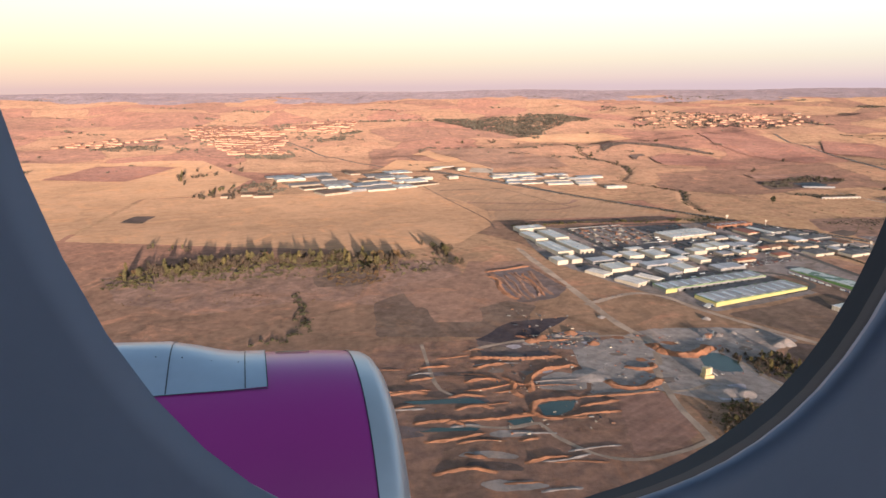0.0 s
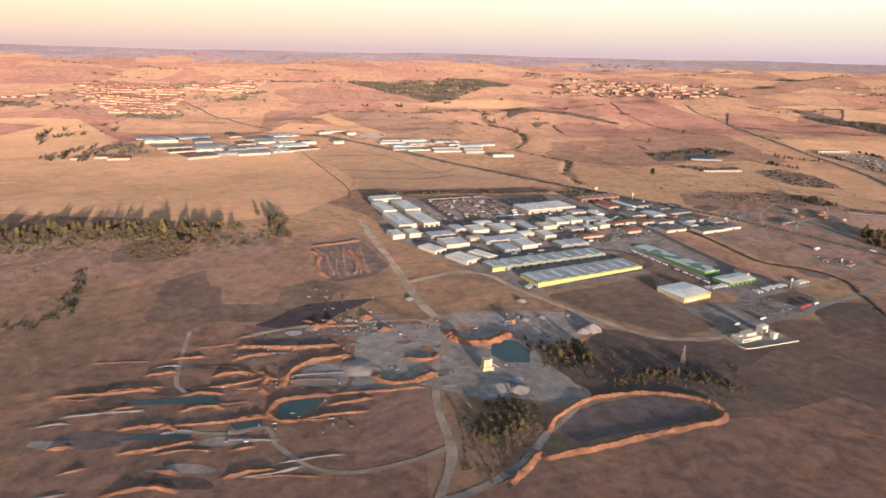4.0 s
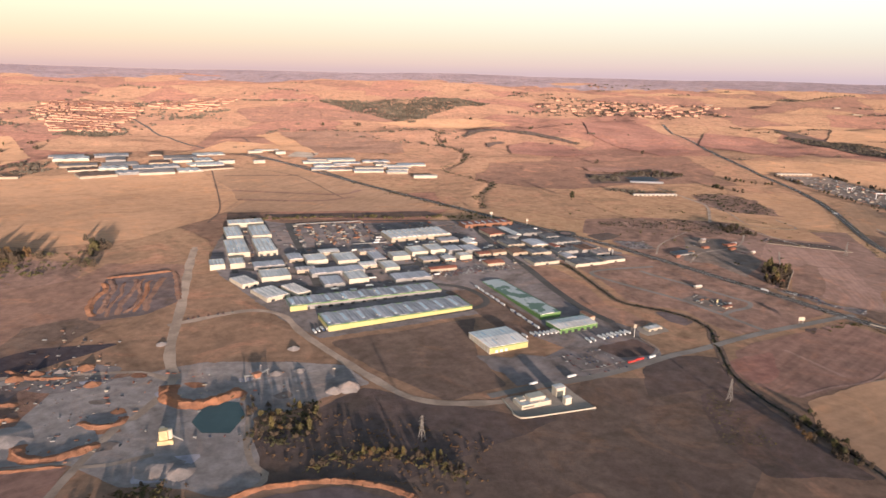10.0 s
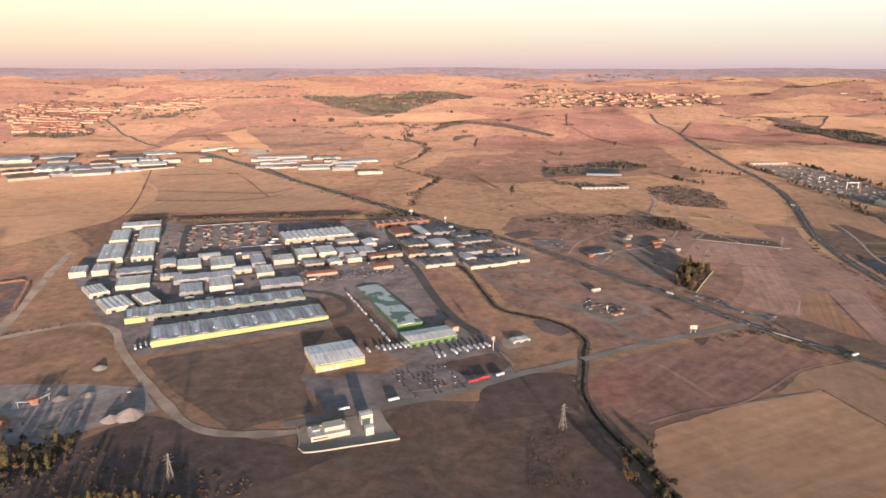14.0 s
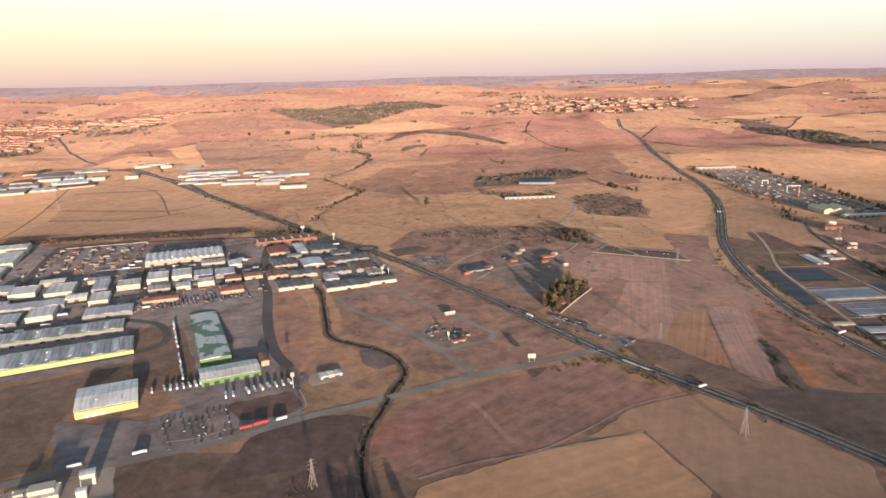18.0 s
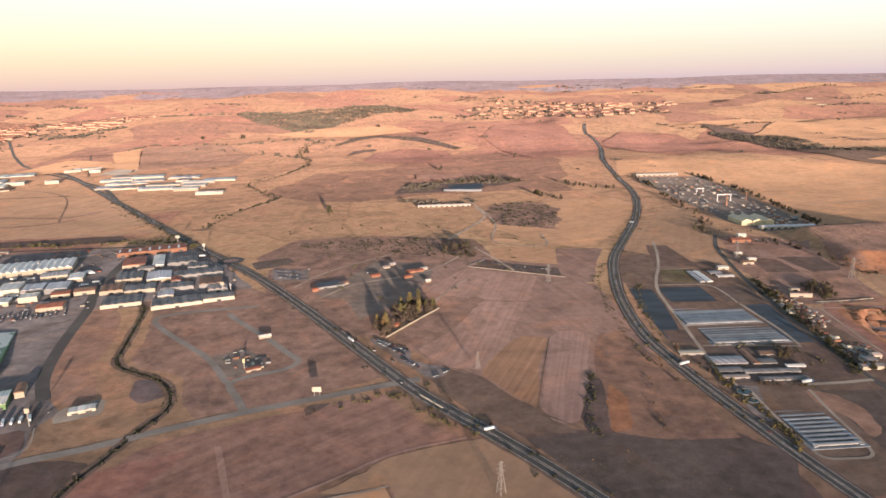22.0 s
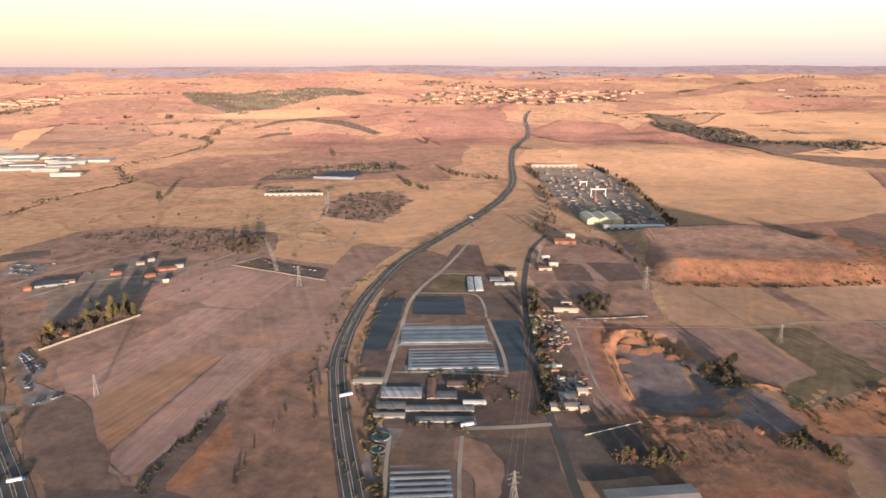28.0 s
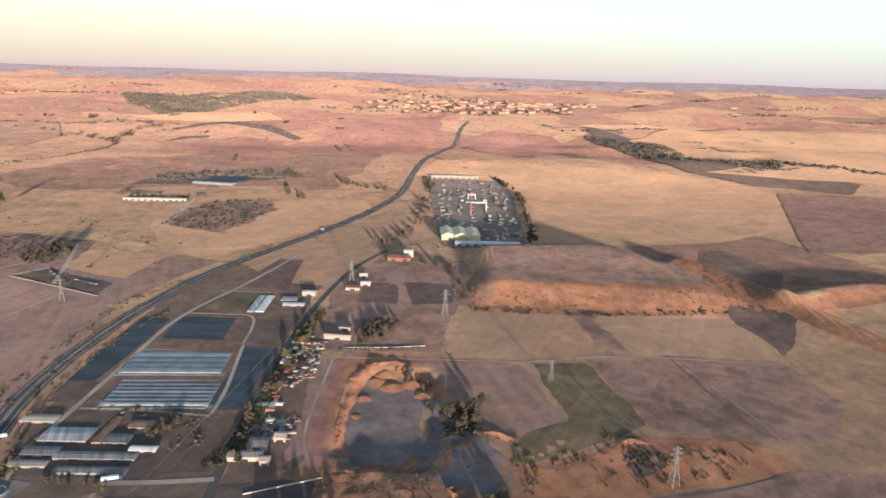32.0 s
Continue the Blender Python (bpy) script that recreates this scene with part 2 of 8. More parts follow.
def ground_mat():
    """Open dry country: irregular patches of stubble, fallow and ploughed earth, broken by grain and faint tracks."""
    m = field_mat("dry_farmland", (0.41, 0.25, 0.16), (0.32, 0.185, 0.125), scale=0.004, weedy=0.5)
    n, l = m.node_tree.nodes, m.node_tree.links
    co = n.new("ShaderNodeNewGeometry")
    warp = n.new("ShaderNodeTexNoise")
    warp.inputs["Scale"].default_value, warp.inputs["Detail"].default_value = 0.004, 3
    l.new(co.outputs["Position"], warp.inputs["Vector"])
    add = n.new("ShaderNodeVectorMath")
    add.operation = "MULTIPLY_ADD"
    add.inputs[1].default_value = (160, 160, 0)
    l.new(warp.outputs["Color"], add.inputs[0])
    l.new(co.outputs["Position"], add.inputs[2])
    vor = n.new("ShaderNodeTexVoronoi")
    vor.voronoi_dimensions = "2D"
    vor.inputs["Scale"].default_value = 0.0042
    l.new(add.outputs[0], vor.inputs["Vector"])
    sep = n.new("ShaderNodeSeparateColor")
    l.new(vor.outputs["Color"], sep.inputs[0])
    ramp = n.new("ShaderNodeValToRGB")
    ramp.color_ramp.interpolation = "CONSTANT"
    tones = [(0.0, (0.43, 0.275, 0.155)), (0.24, (0.32, 0.165, 0.12)), (0.42, (0.40, 0.255, 0.15)), (0.60, (0.25, 0.145, 0.108)), (0.74, (0.48, 0.315, 0.175)), (0.9, (0.19, 0.125, 0.09))]
    while len(ramp.color_ramp.elements) < len(tones):
        ramp.color_ramp.elements.new(0.5)
    for e, (at, c) in zip(ramp.color_ramp.elements, tones):
        e.position, e.color = at, (*c, 1)
    l.new(sep.outputs[0], ramp.inputs[0])
    mix = n["Mix"]
    old = mix.outputs["Result"].links[0].to_socket
    both = n.new("ShaderNodeMix")
    both.data_type = "RGBA"
    both.inputs["Factor"].default_value = 0.75
    l.new(mix.outputs["Result"], both.inputs["A"])
    l.new(ramp.outputs[0], both.inputs["B"])
    # Far haze painted in: land reddens with y, less towards the east.
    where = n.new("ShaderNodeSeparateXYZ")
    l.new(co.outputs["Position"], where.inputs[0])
    far_tint = n.new("ShaderNodeMapRange")
    far_tint.inputs["From Min"].default_value, far_tint.inputs["From Max"].default_value, far_tint.inputs["To Max"].default_value = 900, 1900, 0.48
    l.new(where.outputs["Y"], far_tint.inputs["Value"])
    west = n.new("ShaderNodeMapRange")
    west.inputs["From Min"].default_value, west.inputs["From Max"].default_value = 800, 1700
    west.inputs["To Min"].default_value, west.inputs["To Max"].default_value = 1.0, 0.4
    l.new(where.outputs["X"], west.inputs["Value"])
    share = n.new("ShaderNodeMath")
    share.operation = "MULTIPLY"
    l.new(far_tint.outputs[0], share.inputs[0])
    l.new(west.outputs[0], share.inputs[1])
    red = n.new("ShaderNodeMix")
    red.data_type, red.label = "RGBA", "far haze pink"
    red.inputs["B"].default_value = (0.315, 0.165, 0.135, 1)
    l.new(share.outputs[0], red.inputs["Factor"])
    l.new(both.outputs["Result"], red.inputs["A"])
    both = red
    # Near land darkened to brown, partly for dimmer glass at the window edge.
    plain = n.new("ShaderNodeMapRange")
    plain.inputs["From Min"].default_value, plain.inputs["From Max"].default_value = 700, 950
    plain.inputs["To Min"].default_value, plain.inputs["To Max"].default_value = 0.7, 0.0
    l.new(where.outputs["Y"], plain.inputs["Value"])
    brown = n.new("ShaderNodeMix")
    brown.data_type, brown.label = "RGBA", "near land browned"
    brown.inputs["B"].default_value = (0.235, 0.15, 0.108, 1)
    l.new(plain.outputs[0], brown.inputs["Factor"])
    l.new(red.outputs["Result"], brown.inputs["A"])
    both = brown
    edge = n.new("ShaderNodeTexVoronoi")
    edge.voronoi_dimensions, edge.feature = "2D", "DISTANCE_TO_EDGE"
    edge.inputs["Scale"].default_value = 0.0042
    l.new(add.outputs[0], edge.inputs["Vector"])
    thin = n.new("ShaderNodeMapRange")
    thin.inputs["From Min"].default_value, thin.inputs["From Max"].default_value = 0.006, 0.016
    thin.inputs["To Min"].default_value, thin.inputs["To Max"].default_value = 0.25, 0.0
    l.new(edge.outputs["Distance"], thin.inputs["Value"])
    verge = n.new("ShaderNodeMix")
    verge.data_type = "RGBA"
    verge.inputs["B"].default_value = (0.11, 0.075, 0.05, 1)
    l.new(thin.outputs[0], verge.inputs["Factor"])
    l.new(both.outputs["Result"], verge.inputs["A"])
    l.new(verge.outputs["Result"], old)
    return m


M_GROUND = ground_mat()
M_STUBBLE = field_mat("stubble", (0.51, 0.31, 0.162), (0.43, 0.262, 0.137), 24, 5, 0.08, weedy=0.25, grain=0.16, clods=0.06, relief=0.16)
M_STUBBLE_B = field_mat("pale_stubble", (0.395, 0.256, 0.145), (0.33, 0.213, 0.12), 70, 6, 0.07, weedy=0.25, grain=0.16, clods=0.06, relief=0.16)
M_PLOUGH = field_mat("ploughed_earth", (0.305, 0.186, 0.126), (0.25, 0.15, 0.1), 40, 4, 0.12, weedy=0.35)
M_PLOUGH_B = field_mat("grey_ploughed_earth", (0.315, 0.208, 0.144), (0.26, 0.17, 0.118), 110, 5, 0.12, weedy=0.35, grain=0.25, clods=0.2)
# Fallow and scrub kept dark and grey, standing in for shade on near ground.
M_FALLOW = field_mat("fallow_grass", (0.175, 0.122, 0.09), (0.125, 0.09, 0.068), scale=0.02, relief=0.5)
# Dark tone for real scrub and for shade painted on valley ground.
M_SCRUB_SHADE = field_mat("scrub_and_shade_ground", (0.115, 0.09, 0.07), (0.16, 0.115, 0.085), scale=0.03, relief=0.6)
M_GREEN = field_mat("green_field", (0.125, 0.112, 0.058), (0.2, 0.145, 0.085), 60, 4, 0.1, scale=0.025)
M_YARD = field_mat("dusty_yard", (0.25, 0.218, 0.178), (0.18, 0.158, 0.132), scale=0.03, relief=0.15)
M_SOIL = field_mat("orange_soil", (0.39, 0.195, 0.095), (0.27, 0.138, 0.075), scale=0.05, relief=0.5, weedy=0.3)
M_GRAVEL = field_mat("grey_gravel", (0.35, 0.31, 0.245), (0.25, 0.218, 0.174), scale=0.04, relief=0.3, weedy=0.4)
M_DARKSOIL = field_mat("dark_soil", (0.15, 0.125, 0.108), (0.19, 0.142, 0.115), scale=0.03, relief=0.3)
M_REDEARTH = field_mat("red_earth", (0.34, 0.185, 0.125), (0.275, 0.145, 0.10), 15, 8, 0.1, weedy=0.3)
M_FALLOW_B = field_mat("pale_fallow", (0.33, 0.205, 0.13), (0.26, 0.162, 0.105), scale=0.01, weedy=0.4)
M_STRIP = field_mat("pale_harrowed_earth", (0.385, 0.25, 0.172), (0.32, 0.205, 0.14), 75, 3, 0.1, weedy=0.3, grain=0.22, clods=0.15)
M_RIBBED = field_mat("ribbed_tan_stubble", (0.345, 0.212, 0.118), (0.285, 0.172, 0.1), 68, 2.6, 0.16, weedy=0.2, grain=0.16, clods=0.08, relief=0.2)
M_PINK = field_mat("pinkish_harrowed_earth", (0.36, 0.242, 0.172), (0.305, 0.2, 0.142), 78, 2.6, 0.13, weedy=0.3, grain=0.2, clods=0.12)
M_ROUGH = field_mat("orange_rough_ground", (0.36, 0.19, 0.1), (0.185, 0.122, 0.078), scale=0.09, relief=0.9, weedy=0.6)
M_DITCH = mat("dark_stream_bed", (0.035, 0.034, 0.028), 0.95, vary=0.3, scale=0.1, scale2=1.0)
M_DULL = field_mat("dull_fallow", (0.145, 0.115, 0.086), (0.115, 0.092, 0.071), scale=0.02, relief=0.5, weedy=0.5)
M_RUSTY = field_mat("rusty_rough_ground", (0.315, 0.188, 0.115), (0.21, 0.135, 0.092), scale=0.05, relief=0.6, weedy=0.6)
M_COAL = field_mat("coal_stained_earth", (0.062, 0.055, 0.055), (0.095, 0.078, 0.07), scale=0.04, relief=0.5, weedy=0.2)
M_WARM = field_mat("warm_fallow", (0.203, 0.145, 0.097), (0.157, 0.111, 0.077), scale=0.015, relief=0.5, weedy=0.5)
M_WASTE = field_mat("trampled_waste_ground", (0.235, 0.192, 0.142), (0.178, 0.147, 0.11), scale=0.03, relief=0.3, weedy=0.4)
M_MOTTLED = field_mat("mottled_fallow", (0.335, 0.213, 0.14), (0.235, 0.153, 0.105), scale=0.05, relief=0.6, weedy=0.6)
M_ASPHALT = mat("asphalt", (0.088, 0.083, 0.08), 0.92, vary=0.12, scale=0.05, scale2=0.6, bump=0.05)
M_CONCRETE = mat("concrete", (0.33, 0.28, 0.235), 0.92, vary=0.15, scale=0.05, scale2=0.5)
M_TRACK = mat("dirt_track", (0.38, 0.295, 0.235), 0.95, vary=0.2, scale=0.06, scale2=0.6, bump=0.1)
M_WORNROAD = mat("worn_grey_road", (0.225, 0.202, 0.184), 0.92, vary=0.15, scale=0.05, scale2=0.5)
M_LINE = mat("road_paint", (0.7, 0.68, 0.62), 0.7, scale=0.2)
# Sheet roof bases warmed and brightened to carry low sun and sky glow.
M_WHITEROOF = mat("white_sheet_roof", (0.90, 0.78, 0.67), 0.6, vary=0.12, scale=0.08, scale2=1.5, random_hue=0.16, ribs=(22, 1.6, 0.16))
M_GREYROOF = mat("grey_sheet_roof", (0.52, 0.45, 0.425), 0.65, vary=0.15, scale=0.06, scale2=1.2, random_hue=0.18, ribs=(23, 1.6, 0.34))
M_BLUEROOF = mat("blue_grey_sheet_roof", (0.66, 0.58, 0.555), 0.55, vary=0.1, scale=0.06, scale2=1.2, random_hue=0.12, ribs=(21, 1.5, 0.2))
M_GREENROOF = mat("green_stained_roof", (0.66, 0.63, 0.55), 0.7, vary=0.1, scale=0.075, scale2=0.6, second=(0.17, 0.23, 0.15), spread=(0.50, 0.525))
# Reddish base carries the low sun and haze on far roofs.
M_WARMROOF = mat("warm_sheet_roof", (0.47, 0.35, 0.29), 0.7, vary=0.15, scale=0.06, scale2=0.8, random_hue=0.25)
M_OLDROOF = mat("weathered_sheet_roof", (0.25, 0.215, 0.195), 0.75, vary=0.2, scale=0.08, scale2=0.9, random_hue=0.2, ribs=(22, 1.5, 0.2))
M_REDROOF = mat("red_tile_roof", (0.38, 0.13, 0.075), 0.85, vary=0.2, scale=0.2, scale2=2, random_hue=0.2)
M_BRICKROOF = mat("brown_tile_roof", (0.33, 0.17, 0.10), 0.85, vary=0.2, scale=0.2, scale2=2, random_hue=0.25)
M_WHITE = mat("white_wall", (0.60, 0.51, 0.385), 0.7, vary=0.1, scale=0.1, scale2=1.0, random_hue=0.1)
M_CREAM = mat("cream_wall", (0.46, 0.37, 0.27), 0.8, vary=0.1, scale=0.1, scale2=1.0, random_hue=0.15)
M_YELLOW = mat("yellow_cladding", (0.56, 0.47, 0.19), 0.55, vary=0.08, scale=0.1, scale2=0.8)
M_LIME = mat("lime_green_cladding", (0.13, 0.235, 0.075), 0.5, vary=0.08, scale=0.1, scale2=0.8)
M_PLANT = mat("dusty_yellow_plant_paint", (0.62, 0.47, 0.25), 0.7, vary=0.15, scale=0.3, scale2=2.0)
M_GREYWALL = mat("grey_wall", (0.30, 0.28, 0.26), 0.8, vary=0.12, scale=0.1, scale2=0.8, random_hue=0.15)
M_BRICK = mat("brick_wall", (0.36, 0.17, 0.10), 0.9, vary=0.2, scale=0.2, scale2=1.5, random_hue=0.15)
M_DARK = mat("dark_opening", (0.03, 0.03, 0.035), 0.5, vary=0.2)
M_SKYLIGHT = mat("rooflight", (0.62, 0.64, 0.64), 0.3, vary=0.06, scale=0.2, scale2=1.5)
M_LEAF = [mat("foliage_" + k, c, 0.95, vary=0.25, scale=0.25, scale2=1.5, island=0.2) for k, c in (("olive", (0.165, 0.14, 0.066)), ("dark", (0.098, 0.09, 0.052)), ("autumn", (0.22, 0.135, 0.068)), ("yellow", (0.21, 0.165, 0.07)))]
# Paler, greyer foliage: distance haze is mixed into the base colour.
M_FARWOOD = mat("hazy_far_woodland", (0.19, 0.158, 0.122), 0.95, vary=0.2, scale=0.02, scale2=0.2, island=0.2)
M_SHEETING = mat("ground_sheeting", (0.07, 0.077, 0.09), 0.8, vary=0.2, scale=0.06, scale2=0.8, second=(0.042, 0.045, 0.05), stretch=(0.4, 2, 1))
M_PLASTER = mat("town_plaster", (0.62, 0.35, 0.225), 0.85, vary=0.1, scale=0.1, scale2=1.0, random_hue=0.25)
M_BARK = mat("bark", (0.12, 0.09, 0.065), 0.95)
M_STEEL = mat("galvanised_steel", (0.45, 0.43, 0.40), 0.5, 0.6, vary=0.1)
M_LATTICE = mat("weathered_lattice_steel", (0.30, 0.265, 0.23), 0.7, vary=0.1)
M_WATER = mat("pond_water", (0.06, 0.088, 0.076), 0.25, vary=0.1, scale=0.05)
M_WATER.node_tree.nodes["Principled BSDF"].inputs["Specular IOR Level"].default_value = 0.2
M_REDPAINT = mat("red_paint", (0.5, 0.05, 0.04), 0.4, vary=0.05)
M_WHITEPAINT = mat("white_paint", (0.72, 0.70, 0.66), 0.4, vary=0.06)


# ---- building blocks ----
def thing(name, at=(0, 0, 0), rot=0.0, label="", category="", group="", kind=""):
    """An Empty at a thing's base, which carries its parts."""
    ob = new(name)
    ob.matrix_basis = pose(at[0], at[1], at[2], 0, 0, rot)
    return tagged(ob, label, category, group, kind)


def mesh_of(name, bm, material):
    me = bpy.data.meshes.new(name)
    bm.to_mesh(me)
    bm.free()
    for m in material if isinstance(material, (list, tuple)) else [material]:
        me.materials.append(m)
    return me


def part(name, bm, material, parent=None, label=""):
    """A bmesh, or a ready mesh, as one object under a thing or a part."""
    me = bm if isinstance(bm, bpy.types.Mesh) else mesh_of(name, bm, material)
    ob = new(name, me)
    ob.parent = parent
    return tagged(ob, label)


def add_box(bm, x0, x1, y0, y1, z0, z1, mi=0):
    v = [bm.verts.new(c) for c in ((x0, y0, z0), (x1, y0, z0), (x1, y1, z0), (x0, y1, z0), (x0, y0, z1), (x1, y0, z1), (x1, y1, z1), (x0, y1, z1))]
    for q in ((3, 2, 1, 0), (4, 5, 6, 7), (0, 1, 5, 4), (1, 2, 6, 5), (2, 3, 7, 6), (3, 0, 4, 7)):
        bm.faces.new([v[i] for i in q]).material_index = mi
    return bm


def box(x0, x1, y0, y1, z0, z1):
    return add_box(bmesh.new(), x0, x1, y0, y1, z0, z1)


def add_prism(bm, profile, y0, y1, axis="y"):
    """A profile of (a, z) pairs, drawn out along y (or along x)."""
    put = (lambda a, z, b: (a, b, z)) if axis == "y" else (lambda a, z, b: (b, a, z))
    lo = [bm.verts.new(put(a, z, y0)) for a, z in profile]
    hi = [bm.verts.new(put(a, z, y1)) for a, z in profile]
    k = len(profile)
    bm.faces.new(lo)
    bm.faces.new(hi[::-1])
    for i in range(k):
        bm.faces.new((lo[i], hi[i], hi[(i + 1) % k], lo[(i + 1) % k]))
    bmesh.ops.recalc_face_normals(bm, faces=bm.faces)
    return bm


# ---- the land ----
def step(a, b, v):
    k = np.clip((v - a) / (b - a), 0, 1)
    return k * k * (3 - 2 * k)


WAVES = [(random.uniform(0, 6.28), random.uniform(0, 6.28), random.uniform(0.6, 1.5)) for _ in range(13)]


def rolling(x, y):
    """Low hills, as a sum of crossing waves of several lengths."""
    z = 0 * x
    for i, (a, ph, k) in enumerate(WAVES):
        wl = (900, 620, 430, 300, 210, 150, 110, 80)[i // 2] * k
        u = (x * math.cos(a) + y * math.sin(a)) / wl * 6.283 + ph
        z = z + wl / 620 * np.sin(u + 0.8 * np.sin(u * 0.37 + ph * 3))
    return z


def off_line(x, y, pts):
    """Distance from a bent line."""
    best = np.full(np.shape(x), 1e9)
    for (ax, ay), (bx, by) in zip(pts, pts[1:]):
        dx, dy = bx - ax, by - ay
        k = np.clip(((x - ax) * dx + (y - ay) * dy) / (dx * dx + dy * dy), 0, 1)
        best = np.minimum(best, np.hypot(x - ax - k * dx, y - ay - k * dy))
    return best


STREAM = [(478, 815), (489, 800), (498, 765), (507, 727), (512, 707), (522, 695), (551, 679), (565, 662), (571, 643), (566, 623), (562, 602), (555, 572), (555, 550), (559, 525), (567, 500), (575, 470), (585, 420)]
CREEK = [(427, 1093), (430, 1199), (462, 1306), (380, 1441), (420, 1525), (437, 1654), (377, 1856), (400, 2050)]


SPUR_A = [(1262, 985), (1285, 935), (1300, 885), (1312, 840), (1335, 785)]
SPUR_B = [(1300, 885), (1340, 915), (1385, 935), (1440, 925)]


def land(x, y):
    x, y = np.asarray(x, float), np.asarray(y, float)
    z = 13 * step(480, 950, y) + 0.0473 * 0.5 * ((y - 1450) + np.sqrt((y - 1450) ** 2 + 150 ** 2)) * step(1000, 1500, y)
    r = rolling(x, y)
    r = r * (1 - 0.62 * np.exp(-((x - 790) / 380) ** 2 - ((y - 1700) / 210) ** 2))
    z = z + r * (0.3 * step(900, 1250, y) + 2.6 * step(1250, 1900, y) + 2.2 * step(1900, 3000, y)) * (1 - step(4300, 4900, y))
    z = z - 4 * step(2900, 4700, y)
    z = z - 0.7 * np.exp(-(off_line(x, y, STREAM) / 3.5) ** 2) - 2.0 * np.exp(-(off_line(x, y, CREEK) / 6) ** 2)
    # the scarp and its flat top
    top = step(862, 900, y + 6 * np.sin(x / 31)) * (1 - step(995, 1042, y + 9 * np.sin(x / 40))) * step(1072, 1100, x) * (1 - step(1235, 1290, x + 0.35 * (y - 900)))
    z = z + top * (8 + 4 * step(930, 1000, y))
    # bare spurs beyond the scarp
    z = z + 8 * np.exp(-(off_line(x, y, SPUR_A) / 13) ** 2) + 5 * np.exp(-(off_line(x, y, SPUR_B) / 13) ** 2)
    # an old pit with steep walls, and a broken bluff
    pit = 1 - step(0.75, 1.05, ((x - 1041) / 24) ** 4 + ((y - 722) / 46) ** 4 + 0.25 * np.sin(x / 5) * np.sin(y / 7))
    z = z - 3.4 * pit - 2 * (1 - step(0.6, 1.1, ((x - 1068) / 13) ** 2 + ((y - 716) / 18) ** 2))
    z = z - 1.2 * (1 - step(684, 698, y + 7 * np.sin(x / 13) + 4 * np.sin(x / 5))) * step(1085, 1115, x) * (1 - step(1240, 1330, x)) * step(540, 610, y)
    return z


def spaced(lo, hi, fine0, fine1, gap, grow=1.07):
    out = list(np.arange(fine0, fine1 + 0.1, gap))
    for end, sign in ((hi, 1), (lo, -1)):
        v, g = (out[-1] if sign > 0 else out[0]), gap
        more = []
        while (end - v) * sign > 0:
            g = min(g * grow, 90)
            v = v + sign * g
            more.append(v)
        more[-1] = end
        out = out + more if sign > 0 else more[::-1] + out
    return np.array(out)


GX, GY = spaced(-4600, 5600, -420, 1420, 5), spaced(-2500, 4950, 300, 1320, 5, 1.012)
XX, YY = np.meshgrid(GX, GY)
ZZ = land(XX, YY)


def hm(x, y):
    """The height of the ground sheet."""
    i = min(max(int(np.searchsorted(GX, x)) - 1, 0), len(GX) - 2)
    j = min(max(int(np.searchsorted(GY, y)) - 1, 0), len(GY) - 2)
    a, b = (x - GX[i]) / (GX[i + 1] - GX[i]), (y - GY[j]) / (GY[j + 1] - GY[j])
    return float((ZZ[j, i] * (1 - a) + ZZ[j, i + 1] * a) * (1 - b) + (ZZ[j + 1, i] * (1 - a) + ZZ[j + 1, i + 1] * a) * b)


def sheet(name, verts, faces, material, smooth=True):
    me = bpy.data.meshes.new(name)
    me.from_pydata(verts, [], faces)
    me.materials.append(material)
    if smooth:
        me.shade_smooth()
    return new(name, me)


idx = np.arange(XX.size).reshape(XX.shape)
quads = np.stack((idx[:-1, :-1], idx[:-1, 1:], idx[1:, 1:], idx[1:, :-1]), -1).reshape(-1, 4)
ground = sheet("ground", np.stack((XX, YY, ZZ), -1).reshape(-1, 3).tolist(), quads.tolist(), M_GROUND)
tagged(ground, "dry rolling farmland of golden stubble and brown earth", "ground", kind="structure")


def smooth_line(pts, gap=10.0):
    """A curve through the points, in even steps."""
    p = [Vector((*q, 0)) for q in pts]
    p = [2 * p[0] - p[1]] + p + [2 * p[-1] - p[-2]]
    out = []
    for a, b, c, d in zip(p, p[1:], p[2:], p[3:]):
        k = max(2, int((c - b).length / gap))
        for i in range(k):
            t = i / k
            out.append(0.5 * (2 * b + (c - a) * t + (2 * a - 5 * b + 4 * c - d) * t * t + (3 * b - a - 3 * c + d) * t ** 3))
    return out + [p[-2]]


LAYER = iter(list(range(11)) * 20)


def ribbon(name, pts, width, material, label, category="road", up=0.25, shift=0.0, kind="structure", wobble=0.0, parent=None, gap=6.0, across=(-0.5, 0, 0.5)):
    """A band laid on the ground along a curve."""
    up = up if parent else (up + 0.004 * next(LAYER)) * (0.3 if max(p[1] for p in pts) < 1050 else 0.45) + 0.06
    c = smooth_line(pts, gap)
    verts, faces = [], []
    for i, p in enumerate(c):
        d = (c[min(i + 1, len(c) - 1)] - c[max(i - 1, 0)]).normalized()
        s = Vector((-d.y, d.x, 0))
        w = width * (1 + wobble * noise.noise((p.x * 0.05, p.y * 0.05, 3)))
        for k in across:
            q = p + s * (shift + k * w)
            verts.append((q.x, q.y, hm(q.x, q.y) + up))
        if i:
            c3 = len(across)
            faces += [(c3 * (i - 1) + j, c3 * (i - 1) + j + 1, c3 * i + j + 1, c3 * i + j) for j in range(c3 - 1)]
    ob = sheet(name, [(x, y, z) for x, y, z in verts], [f[::-1] for f in faces], material)
    ob.parent = parent
    return tagged(ob, label, category, kind=kind) if not parent else tagged(ob, label)


